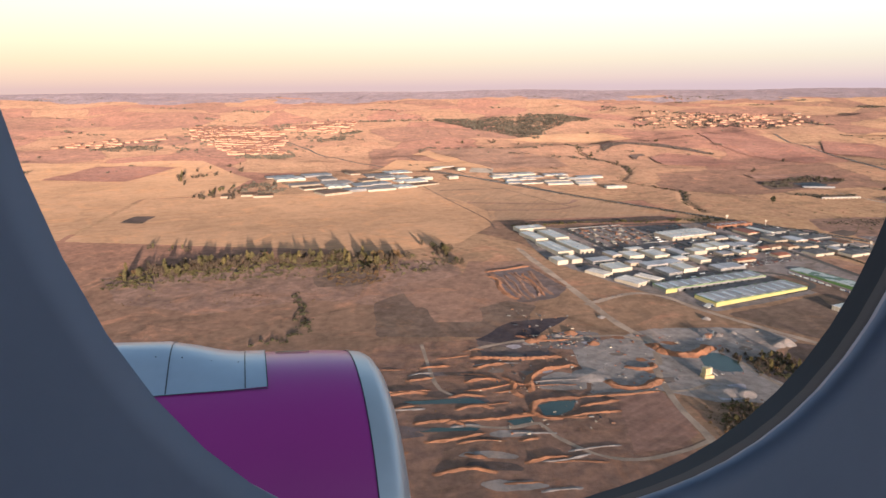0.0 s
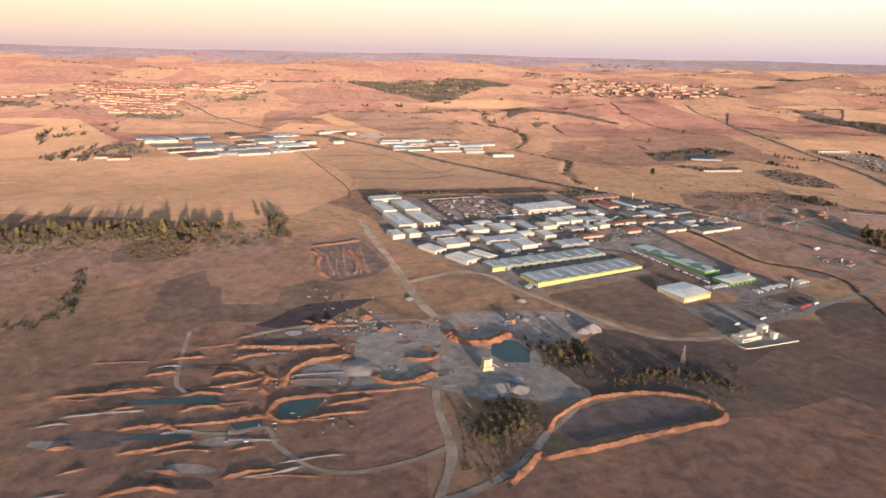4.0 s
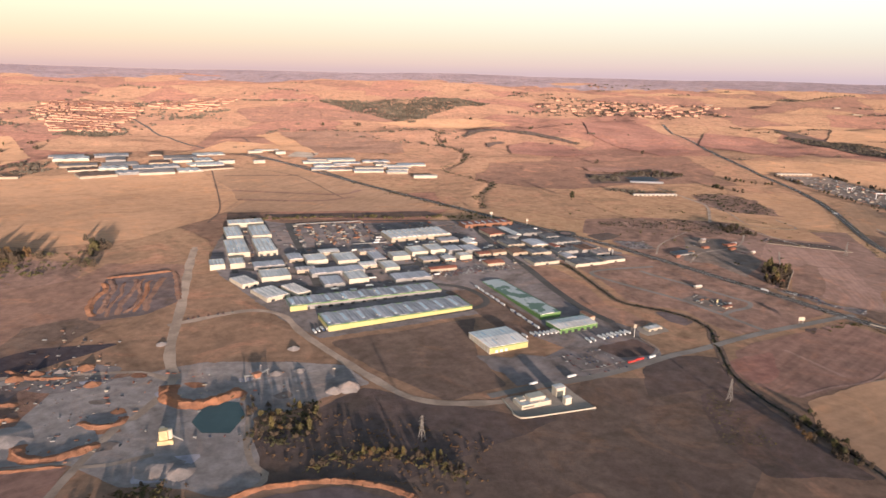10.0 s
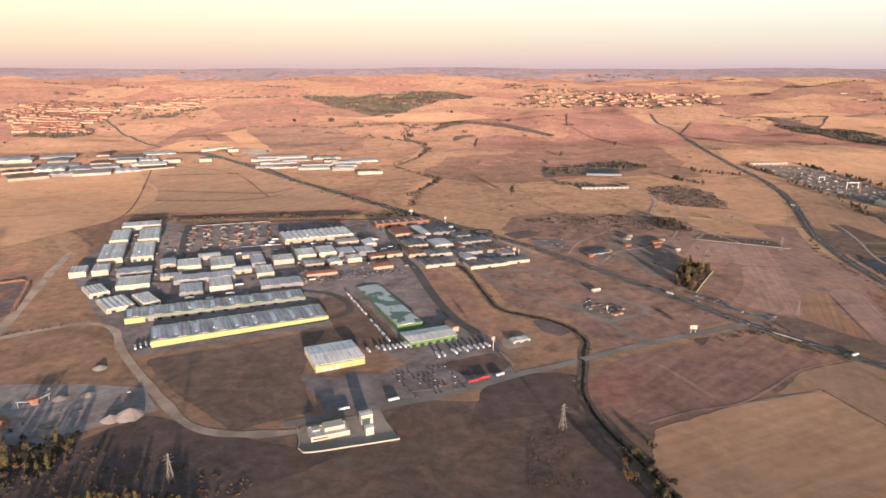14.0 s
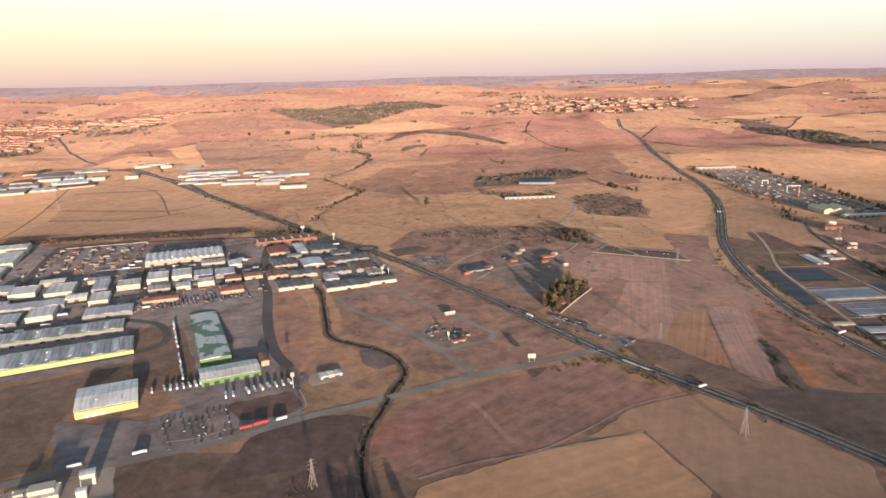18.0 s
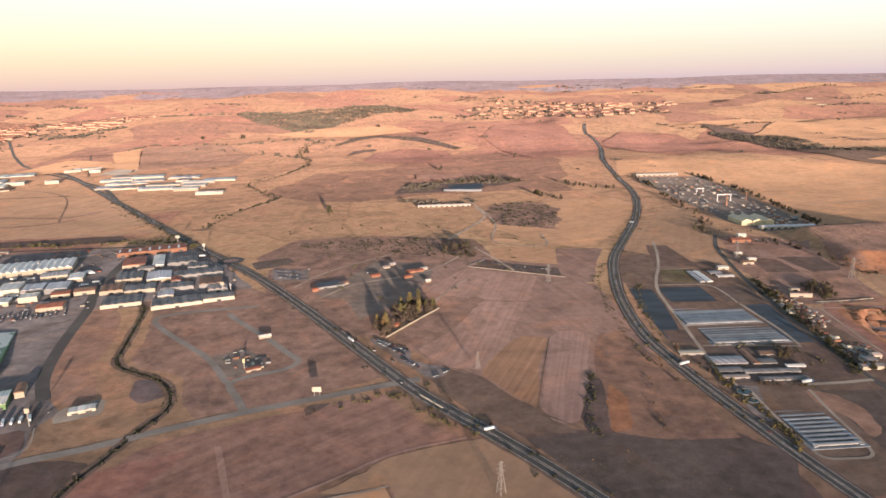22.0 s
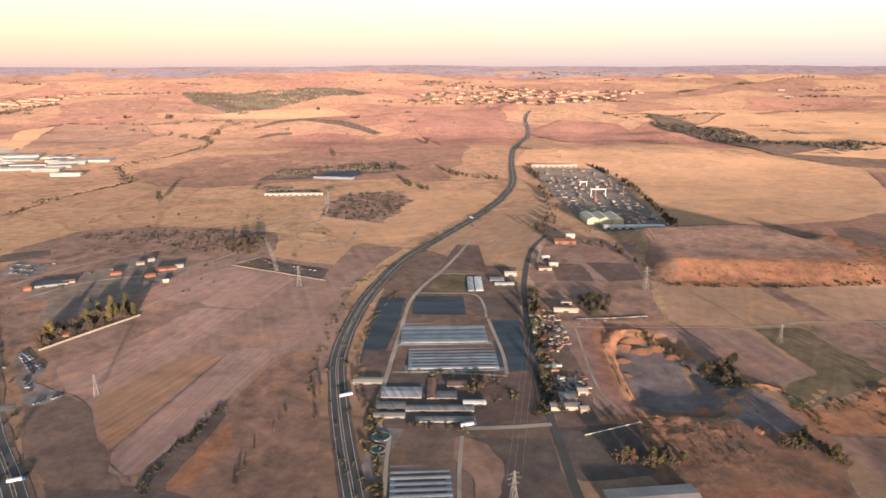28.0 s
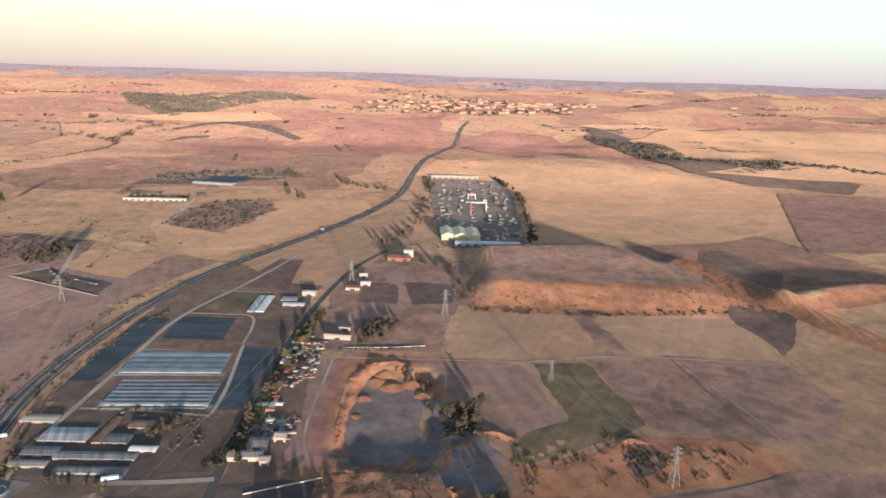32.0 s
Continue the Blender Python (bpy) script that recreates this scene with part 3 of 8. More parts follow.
def parcel(name, corners, material, label, up=0.12, category="field", gap=5.0, ragged=3.0, kind="structure"):
    """A field or yard that follows the ground inside its outline, with a slightly uneven edge."""
    if ragged > 2:
        rounded = []
        for p, q in zip(corners, corners[1:] + corners[:1]):
            k = min(0.25, 2.5 / max(math.dist(p, q), 1))
            rounded += [(p[0] + (q[0] - p[0]) * e, p[1] + (q[1] - p[1]) * e) for e in (k, 1 - k)]
        corners = rounded
    bm = bmesh.new()
    up *= 0.4 if up < 1 else 1
    ring = []
    for a, b in zip(corners, corners[1:] + corners[:1]):
        k = max(1, int(math.dist(a, b) / 5))
        for i in range(k):
            x, y = a[0] + (b[0] - a[0]) * i / k, a[1] + (b[1] - a[1]) * i / k
            n = noise.noise_vector((x * 0.03, y * 0.03, 1)) * ragged + noise.noise_vector((x * 0.2, y * 0.2, 4)) * ragged * 0.5
            ring.append(bm.verts.new((x + n.x, y + n.y, 0)))
    bm.faces.new(ring)
    for ax in (0, 1):
        lo, hi = min(v.co[ax] for v in bm.verts), max(v.co[ax] for v in bm.verts)
        g = max(gap, (hi - lo) / 40)
        v = lo + g
        while v < hi:
            co, no = Vector((0, 0, 0)), Vector((0, 0, 0))
            co[ax], no[ax] = v, 1
            bmesh.ops.bisect_plane(bm, geom=bm.verts[:] + bm.edges[:] + bm.faces[:], plane_co=co, plane_no=no)
            v += g
    bmesh.ops.triangulate(bm, faces=bm.faces)
    for v in bm.verts:
        v.co.z = hm(v.co.x, v.co.y) + up
    for f in bm.faces:
        if f.normal.z < 0:
            f.normal_flip()
    ob = new(name, mesh_of(name, bm, material))
    ob.data.shade_smooth()
    return tagged(ob, label, category, kind=kind)


# ---- roads ----
HW1 = [(-96, 1664), (69, 1485), (226, 1294), (383, 1095), (467, 985), (554, 880), (618, 792), (676, 708), (712, 657), (750, 614), (782, 575), (815, 529), (850, 470), (890, 400), (960, 270), (1060, 80), (1150, -120)]
HW2 = [(1110, 2300), (1085, 2150), (1070, 1890), (1022, 1630), (1006, 1460), (1000, 1330), (984, 1230), (953, 1115), (915, 1010), (883, 922), (867, 846), (861, 790), (861, 735), (868, 695), (878, 653), (889, 613), (899, 578), (925, 500), (950, 430), (1000, 290), (1080, 80), (1150, -100)]
for n, (line, wide) in enumerate(((HW1, 8.5), (HW2, 8.0))):
    ribbon("road_%d" % (n + 1), line, wide * (1.5 if n == 0 else 1.35), M_WARM if n == 0 else M_SCRUB_SHADE, "dusty brown verge along a main road", "road verge", up=0.15, wobble=0.25)
    ribbon("median", line, wide * 0.3, M_WARM, "narrow dusty strip between carriageways", "road median", up=0.22)
    for s in (-1, 1):
        r = ribbon("carriageway", line, wide * 0.42, M_ASPHALT, "dark asphalt carriageway of a dual road", "road", up=0.3, shift=s * wide * 0.27)
        for k in (-0.46, 0.46):
            ribbon("edge_line", line, 0.2, M_LINE, "white painted edge line", up=0.25, shift=s * wide * 0.27 + k * wide * 0.42, parent=r)
ribbon("road_3", [(711, 675), (694, 669), (654, 653), (614, 637), (570, 616), (544, 602), (522, 593), (487, 573), (453, 557), (410, 542), (381, 530)], 6.2, M_WORNROAD, "worn grey access road to the estate")
ribbon("road_4", [(578, 802), (528, 791), (510, 783)], 4.5, M_WORNROAD, "worn grey service road on waste ground")
ribbon("road_6", [(560, 788), (566, 778), (598, 743), (623, 713), (632, 702), (625, 690), (605, 681), (597, 671), (606, 656), (615, 640)], 4.5, M_WORNROAD, "worn grey service road looping through waste ground")
ribbon("road_5", [(510, 783), (508, 773), (531, 747), (571, 708), (593, 676), (598, 672)], 4.5, M_WORNROAD, "worn grey service road through waste ground")
ribbon("track_1", [(95, 850), (109, 789), (136, 685), (157, 597), (176, 548), (170, 500), (166, 500), (162, 463), (161, 424), (165, 390), (165, 368), (155, 330), (146, 280)], 5, M_TRACK, "pale dusty haul road through the quarry", "track", wobble=0.5)
ribbon("track_6", [(97, 842), (109, 789), (136, 685), (157, 597), (176, 550)], 8, M_TRACK, "wide pale dusty haul road beside the estate", "track", wobble=0.3, up=0.42)
ribbon("track_2", [(140, 640), (156, 650), (195, 672), (225, 662), (249, 624), (302, 558), (336, 525), (378, 521), (420, 532)], 6, M_TRACK, "pale dirt track past the warehouses", "track", wobble=0.5)
ribbon("track_3", [(164, 380), (143, 368), (114, 359), (91, 365), (69, 388), (62, 404), (40, 398), (10, 402)], 3.5, M_TRACK, "narrow dirt track in the quarry", "track", wobble=0.5)
ribbon("track_4", [(176, 548), (150, 560), (110, 556), (60, 548), (20, 530)], 4, M_TRACK, "dusty dirt track to the spoil heaps", "track", wobble=0.5)

M_BRICKPAVE = mat("pinkish_paving", (0.40, 0.23, 0.175), 0.9, vary=0.15, scale=0.1, scale2=0.8)
TURN_AT = (514, 934)
loop = [(TURN_AT[0] + 10 * math.cos(a), TURN_AT[1] + 10 * math.sin(a)) for a in [i * math.tau / 16 for i in range(17)]]
ribbon("roundabout", loop, 6, M_ASPHALT, "grey asphalt ring of a roundabout", "roundabout", up=0.75, gap=2)
# ---- fields and yards ----
parcel("estate_yard", [(125, 796), (148, 757), (225, 655), (262, 618), (390, 672), (440, 610), (470, 585), (493, 580), (516, 594), (517, 604), (508, 623), (512, 640), (495, 654), (478, 683), (461, 733), (444, 800), (548, 812), (560, 850), (470, 985), (400, 1000), (180, 960), (122, 990), (106, 940), (113, 870)], M_YARD, "worn grey asphalt yards between the warehouses", category="yard", up=0.1)
F = lambda c, m, text, up=0.12: parcel("field", c, m, text, up=up)
parcel("traffic_island", [(TURN_AT[0] + 7 * math.cos(a), TURN_AT[1] + 7 * math.sin(a)) for a in [i * math.tau / 12 for i in range(12)]], M_BRICKPAVE, "pinkish paved island of a roundabout", up=0.9, category="traffic island", ragged=0.2)
F([(-1100, 1050), (-800, 960), (-530, 905), (-570, 1250), (-430, 1300), (-420, 1480), (-640, 1800), (-1250, 1750)], M_STUBBLE, "wide golden stubble fields in low sun", 0.3)
F([(1480, 1540), (1640, 1650), (1500, 1720), (1470, 2000), (1700, 2350), (2300, 2200), (2250, 1650), (1760, 1480)], M_STUBBLE, "pale golden stubble hills far off", 1.6)
F([(-520, 900), (-330, 872), (-60, 838), (20, 880), (70, 985), (90, 1120), (-60, 1370), (-300, 1290), (-560, 1250)], M_STUBBLE, "golden stubble field in low sun")
F([(70, 1030), (330, 1060), (400, 1080), (250, 1270), (120, 1390), (-40, 1370)], M_STUBBLE_B, "striped golden stubble field")
F([(290, 400), (500, 420), (556, 500), (552, 560), (455, 556), (390, 520), (345, 510), (310, 460)], M_WARM, "brown fallow field beside the estate")
F([(700, 800), (850, 850), (880, 960), (800, 960), (700, 900)], M_PLOUGH_B, "pale ploughed field")
F([(874, 905), (905, 985), (972, 985), (972, 860), (970, 700), (980, 560), (905, 560), (880, 700), (872, 800)], M_WARM, "dull brown ground of a nursery", 0.1)
F([(990, 1000), (1040, 1010), (1078, 975), (1072, 870), (1062, 792), (1000, 788), (984, 800), (984, 900)], M_MOTTLED, "brown rough ground beside a lane", 0.1)
F([(982, 785), (1004, 782), (1008, 680), (990, 640), (976, 660), (980, 720)], M_WARM, "dull brown strip beside a lane", 0.1)
F([(890, 960), (925, 1030), (965, 1120), (1030, 1180), (1030, 1060), (1010, 1000), (985, 900), (940, 905)], M_STUBBLE_B, "tan stubble field beside the curving road")
F([(870, 960), (820, 980), (760, 1100), (860, 1230), (960, 1260), (975, 1200), (930, 1080)], M_STUBBLE, "tan stubble slope beside the curving road")
F([(1155, 1050), (1165, 1320), (1150, 1420), (1010, 1450), (1040, 1600), (1500, 1500), (1560, 1250), (1330, 1080), (1240, 1060)], M_STUBBLE, "broad golden stubble field behind the works")
F([(1075, 866), (1145, 857), (1153, 792), (1068, 786)], M_STUBBLE_B, "flat golden stubble field below the scarp")
F([(1163, 860), (1251, 866), (1261, 796), (1173, 796)], M_STUBBLE_B, "flat golden stubble field beside a path")
F([(990, 784), (1010, 781), (1108, 779), (1116, 745), (1124, 718), (1100, 709), (1080, 708), (1067, 741), (1047, 766), (1030, 776), (1014, 770), (1010, 740), (1012, 690), (1000, 680)], M_PLOUGH_B, "bare pinkish field round an old pit")
F([(1113, 781), (1130, 784), (1143, 782), (1151, 753), (1160, 720), (1145, 707), (1115, 692), (1094, 684), (1093, 700), (1104, 711), (1125, 723), (1120, 742), (1115, 763)], M_GREEN, "dull green field with darker weeds", 0.22)
F([(1005, 790), (1014, 787), (1030, 786), (1100, 781), (1100, 776), (1040, 777), (1024, 776), (1017, 760), (1016, 726), (1018, 700), (1020, 683), (1010, 673), (1003, 706), (1004, 750)], M_REDEARTH, "reddish-brown bare strip along an old pit", 0.26)
F([(995, 672), (1019, 680), (1037, 686), (1053, 684), (1078, 705), (1097, 683), (1110, 690), (1129, 693), (1103, 644), (1093, 632), (1085, 605), (1040, 600), (1012, 622), (1003, 639)], M_ROUGH, "rough orange-brown ground below an old pit", 0.15)
F([(982, 657), (1000, 663), (1015, 668), (1014, 650), (994, 641), (979, 636)], M_DULL, "dark plot behind a white wall", 0.26)
F([(1147, 785), (1195, 797), (1259, 791), (1264, 743), (1245, 712), (1175, 712), (1160, 718), (1152, 752)], M_MOTTLED, "mottled brown fallow grass with paths", 0.16)
F([(1145, 864), (1156, 864), (1173, 796), (1156, 793)], M_MOTTLED, "weedy strip between stubble fields", 0.24)
F([(1097, 664), (1100, 684), (1112, 682), (1126, 691), (1140, 702), (1150, 708), (1174, 710), (1207, 705), (1218, 692), (1183, 676), (1130, 664)], M_SOIL, "bare orange slope with dry bushes", 0.24)
F([(1098, 662), (1130, 662), (1183, 674), (1218, 690), (1290, 680), (1260, 600), (1110, 590)], M_MOTTLED, "grey-brown rough grass below an orange slope", 0.16)
F([(1060, 722), (1078, 725), (1079, 711), (1064, 708)], M_DARKSOIL, "dark wet hollow in the old pit", 0.34)
F([(1143, 696), (1157, 698), (1162, 688), (1146, 679)], M_SCRUB_SHADE, "dark hollow in an orange slope", 0.3)
# Dull brown partly stands for shade in the hollow's upper half.
F([(1297, 1047), (1323, 1048), (1341, 973), (1317, 919), (1280, 877), (1260, 926), (1281, 997)], M_WARM, "dull brown hollow between bare spurs", 0.3)
F([(1255, 874), (1278, 887), (1297, 855), (1263, 799), (1254, 859)], M_FALLOW, "dark weedy hollow below a bare spur", 0.3)
F([(1038, 975), (1072, 965), (1068, 915), (1030, 920)], M_PLOUGH, "small reddish-brown plot beside the lane", 0.24)
F([(1030, 916), (1070, 912), (1068, 872), (1040, 868)], M_SCRUB_SHADE, "rough dark plot of weeds", 0.24)
F([(1002, 912), (1026, 910), (1030, 868), (1004, 866)], M_FALLOW, "flat dull green-brown plot", 0.24)
F([(590, 760), (680, 740), (715, 800), (700, 900), (640, 960), (560, 900), (570, 860)], M_MOTTLED, "dark scrubby waste ground")
F([(-330, 650), (-230, 620), (-140, 660), (-60, 640), (-30, 690), (20, 745), (12, 790), (-60, 800), (-230, 790), (-390, 735)], M_MOTTLED, "brown rough grassland below the tree belt")
F([(-60, 560), (70, 560), (90, 640), (-20, 700), (-70, 650)], M_WARM, "dull brown weedy field", 0.18)
F([(10, 680), (85, 640), (130, 690), (105, 790), (30, 790)], M_FALLOW_B, "bare tan field", 0.18)
F([(-60, 320), (150, 320), (160, 500), (150, 560), (60, 560), (-60, 540)], M_RUSTY, "disturbed reddish-brown quarry ground")
F([(108, 534), (148, 558), (186, 575), (243, 579), (286, 572), (303, 546), (262, 513), (238, 503), (259, 438), (242, 426), (215, 431), (187, 431), (168, 445), (157, 453), (104, 447), (112, 470), (106, 500)], M_GRAVEL, "grey gravel floor of the quarry", 0.2)
F([(124, 446), (158, 452), (160, 420), (161, 388), (143, 372), (113, 366), (118, 405)], M_PLOUGH, "brown field with wheel tracks in the quarry", 0.22)
F([(29, 553), (65, 559), (87, 546), (86, 517), (31, 515)], M_DARKSOIL, "dark stained spoil ground in the quarry", 0.22)
F([(72, 552), (108, 571), (134, 571), (136, 546), (112, 528), (77, 534)], M_YARD, "grey stone yard with stacked goods", 0.24)
F([(470, 605), (504, 622), (516, 606), (507, 594), (483, 588)], M_FALLOW, "dark grass island in a lorry park", 0.3)
F([(478, 815), (560, 848), (618, 790), (676, 706), (690, 680), (640, 650), (590, 632), (578, 650), (564, 682), (536, 694), (521, 706), (513, 755), (492, 812)], M_MOTTLED, "mottled brown waste ground with loop roads", 0.15)
F([(463, 735), (480, 684), (496, 656), (512, 645), (524, 656), (516, 672), (500, 694), (494, 744), (476, 790), (464, 806), (448, 798)], M_FALLOW_B, "orange-brown grass beside the green warehouse", 0.2)
F([(162, 332), (214, 364), (260, 376), (342, 402), (425, 430), (470, 340), (350, 250), (180, 270)], M_RUSTY, "rough orange-brown ground below a dry lagoon", 0.13)
F([(205, 430), (330, 440), (420, 500), (370, 515), (300, 540), (235, 470)], M_SCRUB_SHADE, "dark burnt scrub between the quarry and the estate", 0.18)

F([(358, 722), (392, 732), (412, 700), (436, 650), (440, 636), (417, 626), (400, 640), (381, 681)], M_WARM, "brown grass strip between warehouses", 0.2)
F([(270, 612), (383, 662), (378, 590), (395, 545), (356, 522), (306, 566)], M_WARM, "brown fallow in front of the long warehouses", 0.15)
parcel("car_park", [(376, 590), (388, 566), (418, 548), (470, 562), (500, 592), (455, 612), (420, 585)], M_YARD, "worn dusty asphalt lorry park", category="car park", up=0.24)
F([(492, 573), (510, 590), (539, 592), (556, 590), (556, 560), (548, 545), (521, 539), (485, 530)], M_SCRUB_SHADE, "dark scrubby ground along the stream", 0.2)
F([(521, 534), (540, 545), (552, 530), (560, 490), (575, 440), (520, 440), (509, 472), (514, 511)], M_FALLOW, "dark weedy ground beside the stream", 0.24)
F([(557, 582), (575, 592), (600, 601), (590, 565), (571, 548), (557, 556)], M_REDEARTH, "reddish bare corner of a ploughed field", 0.22)
F([(760, 618), (879, 612), (890, 560), (840, 505), (820, 530), (790, 575)], M_FALLOW, "dark brown field between two roads", 0.16)
F([(800, 640), (850, 640), (885, 590), (880, 560), (800, 565)], M_FALLOW, "dark brown rough field", 0.2)
F([(536, 937), (559, 1020), (654, 1035), (754, 1010), (769, 935), (715, 905), (700, 850), (660, 836), (645, 792), (615, 842)], M_MOTTLED, "dark scrubby waste ground by the main road", 0.2)
F([(619, 823), (632, 858), (644, 888), (656, 924), (697, 918), (714, 886), (706, 847), (702, 820), (673, 785), (664, 769), (652, 797), (642, 816)], M_WASTE, "trampled dark grey ground round cottages", 0.3)
F([(537, 923), (570, 944), (580, 922), (550, 900)], M_DULL, "dark weedy plot by the main road", 0.3)
F([(562, 902), (598, 898), (604, 864), (572, 866)], M_YARD, "dusty grey yard of parked cars", 0.3)
F([(640, 1315), (650, 1413), (713, 1425), (755, 1471), (813, 1487), (850, 1420), (806, 1376), (769, 1370), (725, 1330)], M_SCRUB_SHADE, "dark ground under trees round a pond", 0.2)
F([(1044, 985), (1085, 963), (1050, 890), (1029, 845), (1000, 832), (1010, 900)], M_PLOUGH_B, "pale brown paddock below the works", 0.2)
F([(-181, 1560), (-125, 1790), (-7, 1750), (60, 1640)], M_STUBBLE, "golden stubble slope far off", 1.5)
F([(663, 1484), (760, 1500), (873, 1475), (822, 1425), (667, 1440)], M_PLOUGH, "brown field beyond a pond", 1.5)
# Dark strip for weedy margins, with the shadow behind the estate painted in.
F([(130, 1020), (250, 1040), (346, 1060), (370, 1030), (300, 1010), (160, 1000)], M_SCRUB_SHADE, "dark weedy ground behind the estate", 0.2)

F([(765, 610), (810, 613), (846, 606), (880, 609), (893, 590), (873, 540), (812, 535), (790, 570)], M_DULL, "dark grey-green fallow between two roads", 0.26)
# the fields between the two main roads
F([(690, 738), (719, 793), (724, 833), (740, 893), (806, 868), (850, 842), (857, 760), (860, 720), (845, 640), (776, 640), (750, 650), (705, 716)], M_PLOUGH_B, "pinkish bare field between two main roads", 0.14)
F([(708, 834), (742, 897), (804, 867), (791, 805), (753, 809), (722, 822)], M_STRIP, "pale harrowed field below a fenced plot", 0.2)
F([(690, 738), (719, 791), (747, 817), (757, 809), (745, 785), (733, 753), (718, 726), (703, 722)], M_MOTTLED, "brown weedy field beside a garden wall", 0.24)
F([(754, 806), (790, 803), (774, 750), (765, 713), (749, 685), (729, 690), (706, 718), (730, 745)], M_STRIP, "pinkish harrowed field", 0.27)
F([(747, 679), (757, 703), (769, 727), (780, 738), (795, 736), (786, 696), (776, 638), (763, 655)], M_RIBBED, "tan ribbed stubble field", 0.3)
F([(796, 735), (801, 743), (808, 746), (818, 745), (824, 739), (819, 709), (809, 665), (798, 622), (785, 623), (777, 640), (788, 682)], M_PINK, "pale pinkish field strip with a rounded end", 0.34)
F([(829, 738), (848, 744), (856, 700), (866, 656), (876, 606), (849, 603), (811, 616), (815, 665), (823, 712)], M_RUSTY, "mottled field with bare orange earth", 0.24)
F([(674, 739), (703, 716), (706, 702), (731, 687), (720, 673), (699, 700), (679, 725)], M_YARD, "dusty grey strip of parked cars beside the main road", 0.4)
F([(572, 600), (595, 617), (648, 640), (693, 659), (714, 622), (738, 610), (702, 595), (673, 572), (644, 553), (584, 530), (564, 545)], M_PLOUGH, "ploughed red-brown field", 0.14)
F([(583, 525), (644, 552), (700, 571), (718, 520), (700, 480), (640, 430), (586, 420), (570, 480)], M_STUBBLE, "golden stubble field with drill rows", 0.2)
F([(702, 595), (749, 609), (774, 579), (800, 535), (780, 450), (730, 440), (719, 520), (702, 571), (672, 564)], M_STUBBLE_B, "tan stubble field beside the main road", 0.22)
for k, (pts, w, m, text) in enumerate((
        ([(702, 571), (710, 545), (718, 520), (728, 480)], 0.9, M_MOTTLED, "dark furrow between stubble fields"),
        ([(645, 553), (678, 562), (702, 570)], 1.2, M_TRACK, "thin pale path along a stubble field"),
        ([(584, 531), (612, 544), (644, 553), (673, 573), (702, 596), (738, 610)], 1.7, M_STRIP, "pale trodden strip between fields"),
        ([(613, 604), (632, 560)], 3.6, M_STRIP, "pale trodden strip across a ploughed field"),
        ([(796, 735), (787, 690), (777, 640)], 0.6, M_WARM, "faint brown furrow between fields"),
        ([(713, 680), (726, 690), (746, 678), (762, 654), (776, 636), (797, 618)], 1.0, M_WARM, "brown weedy field edge"),
        ([(742, 862), (722, 822), (715, 800)], 1.8, M_TRACK, "pale dirt lane past a garden"),
        ([(753, 808), (790, 804)], 0.9, M_MOTTLED, "faint field boundary"),
        ([(449, 568), (464, 571), (482, 582), (507, 593), (516, 604), (508, 624)], 1.0, M_CONCRETE, "pale kerb round a lorry park"))):
    ribbon("strip_%d" % (k + 1), pts, w, m, text, "field strip", wobble=0.3, up=0.3)
parcel("apron", [(389, 576), (411, 594), (426, 590), (434, 563), (427, 554), (401, 544)], M_YARD, "worn asphalt apron before a warehouse", category="yard", up=0.28, ragged=0.5)
F([(713, 680), (726, 690), (746, 678), (762, 654), (776, 637), (798, 613), (766, 613), (742, 637)], M_WARM, "brown weedy wedge beside the main road", 0.32)
F([(799, 616), (804, 643), (812, 678), (819, 673), (816, 640), (809, 617)], M_SCRUB_SHADE, "dark weedy gully between fields", 0.34)
F([(811, 615), (816, 640), (822, 668), (830, 650), (822, 618)], M_SOIL, "bare reddish bank of a small gully", 0.3)
F([(931, 656), (944, 652), (951, 634), (947, 612), (938, 606), (937, 624), (928, 640)], M_FALLOW_B, "bare orange earth beside the nursery", 0.3)
F([(975, 665), (1015, 668), (1012, 630), (978, 625)], M_DULL, "dark grey-green plot behind a white wall", 0.22)
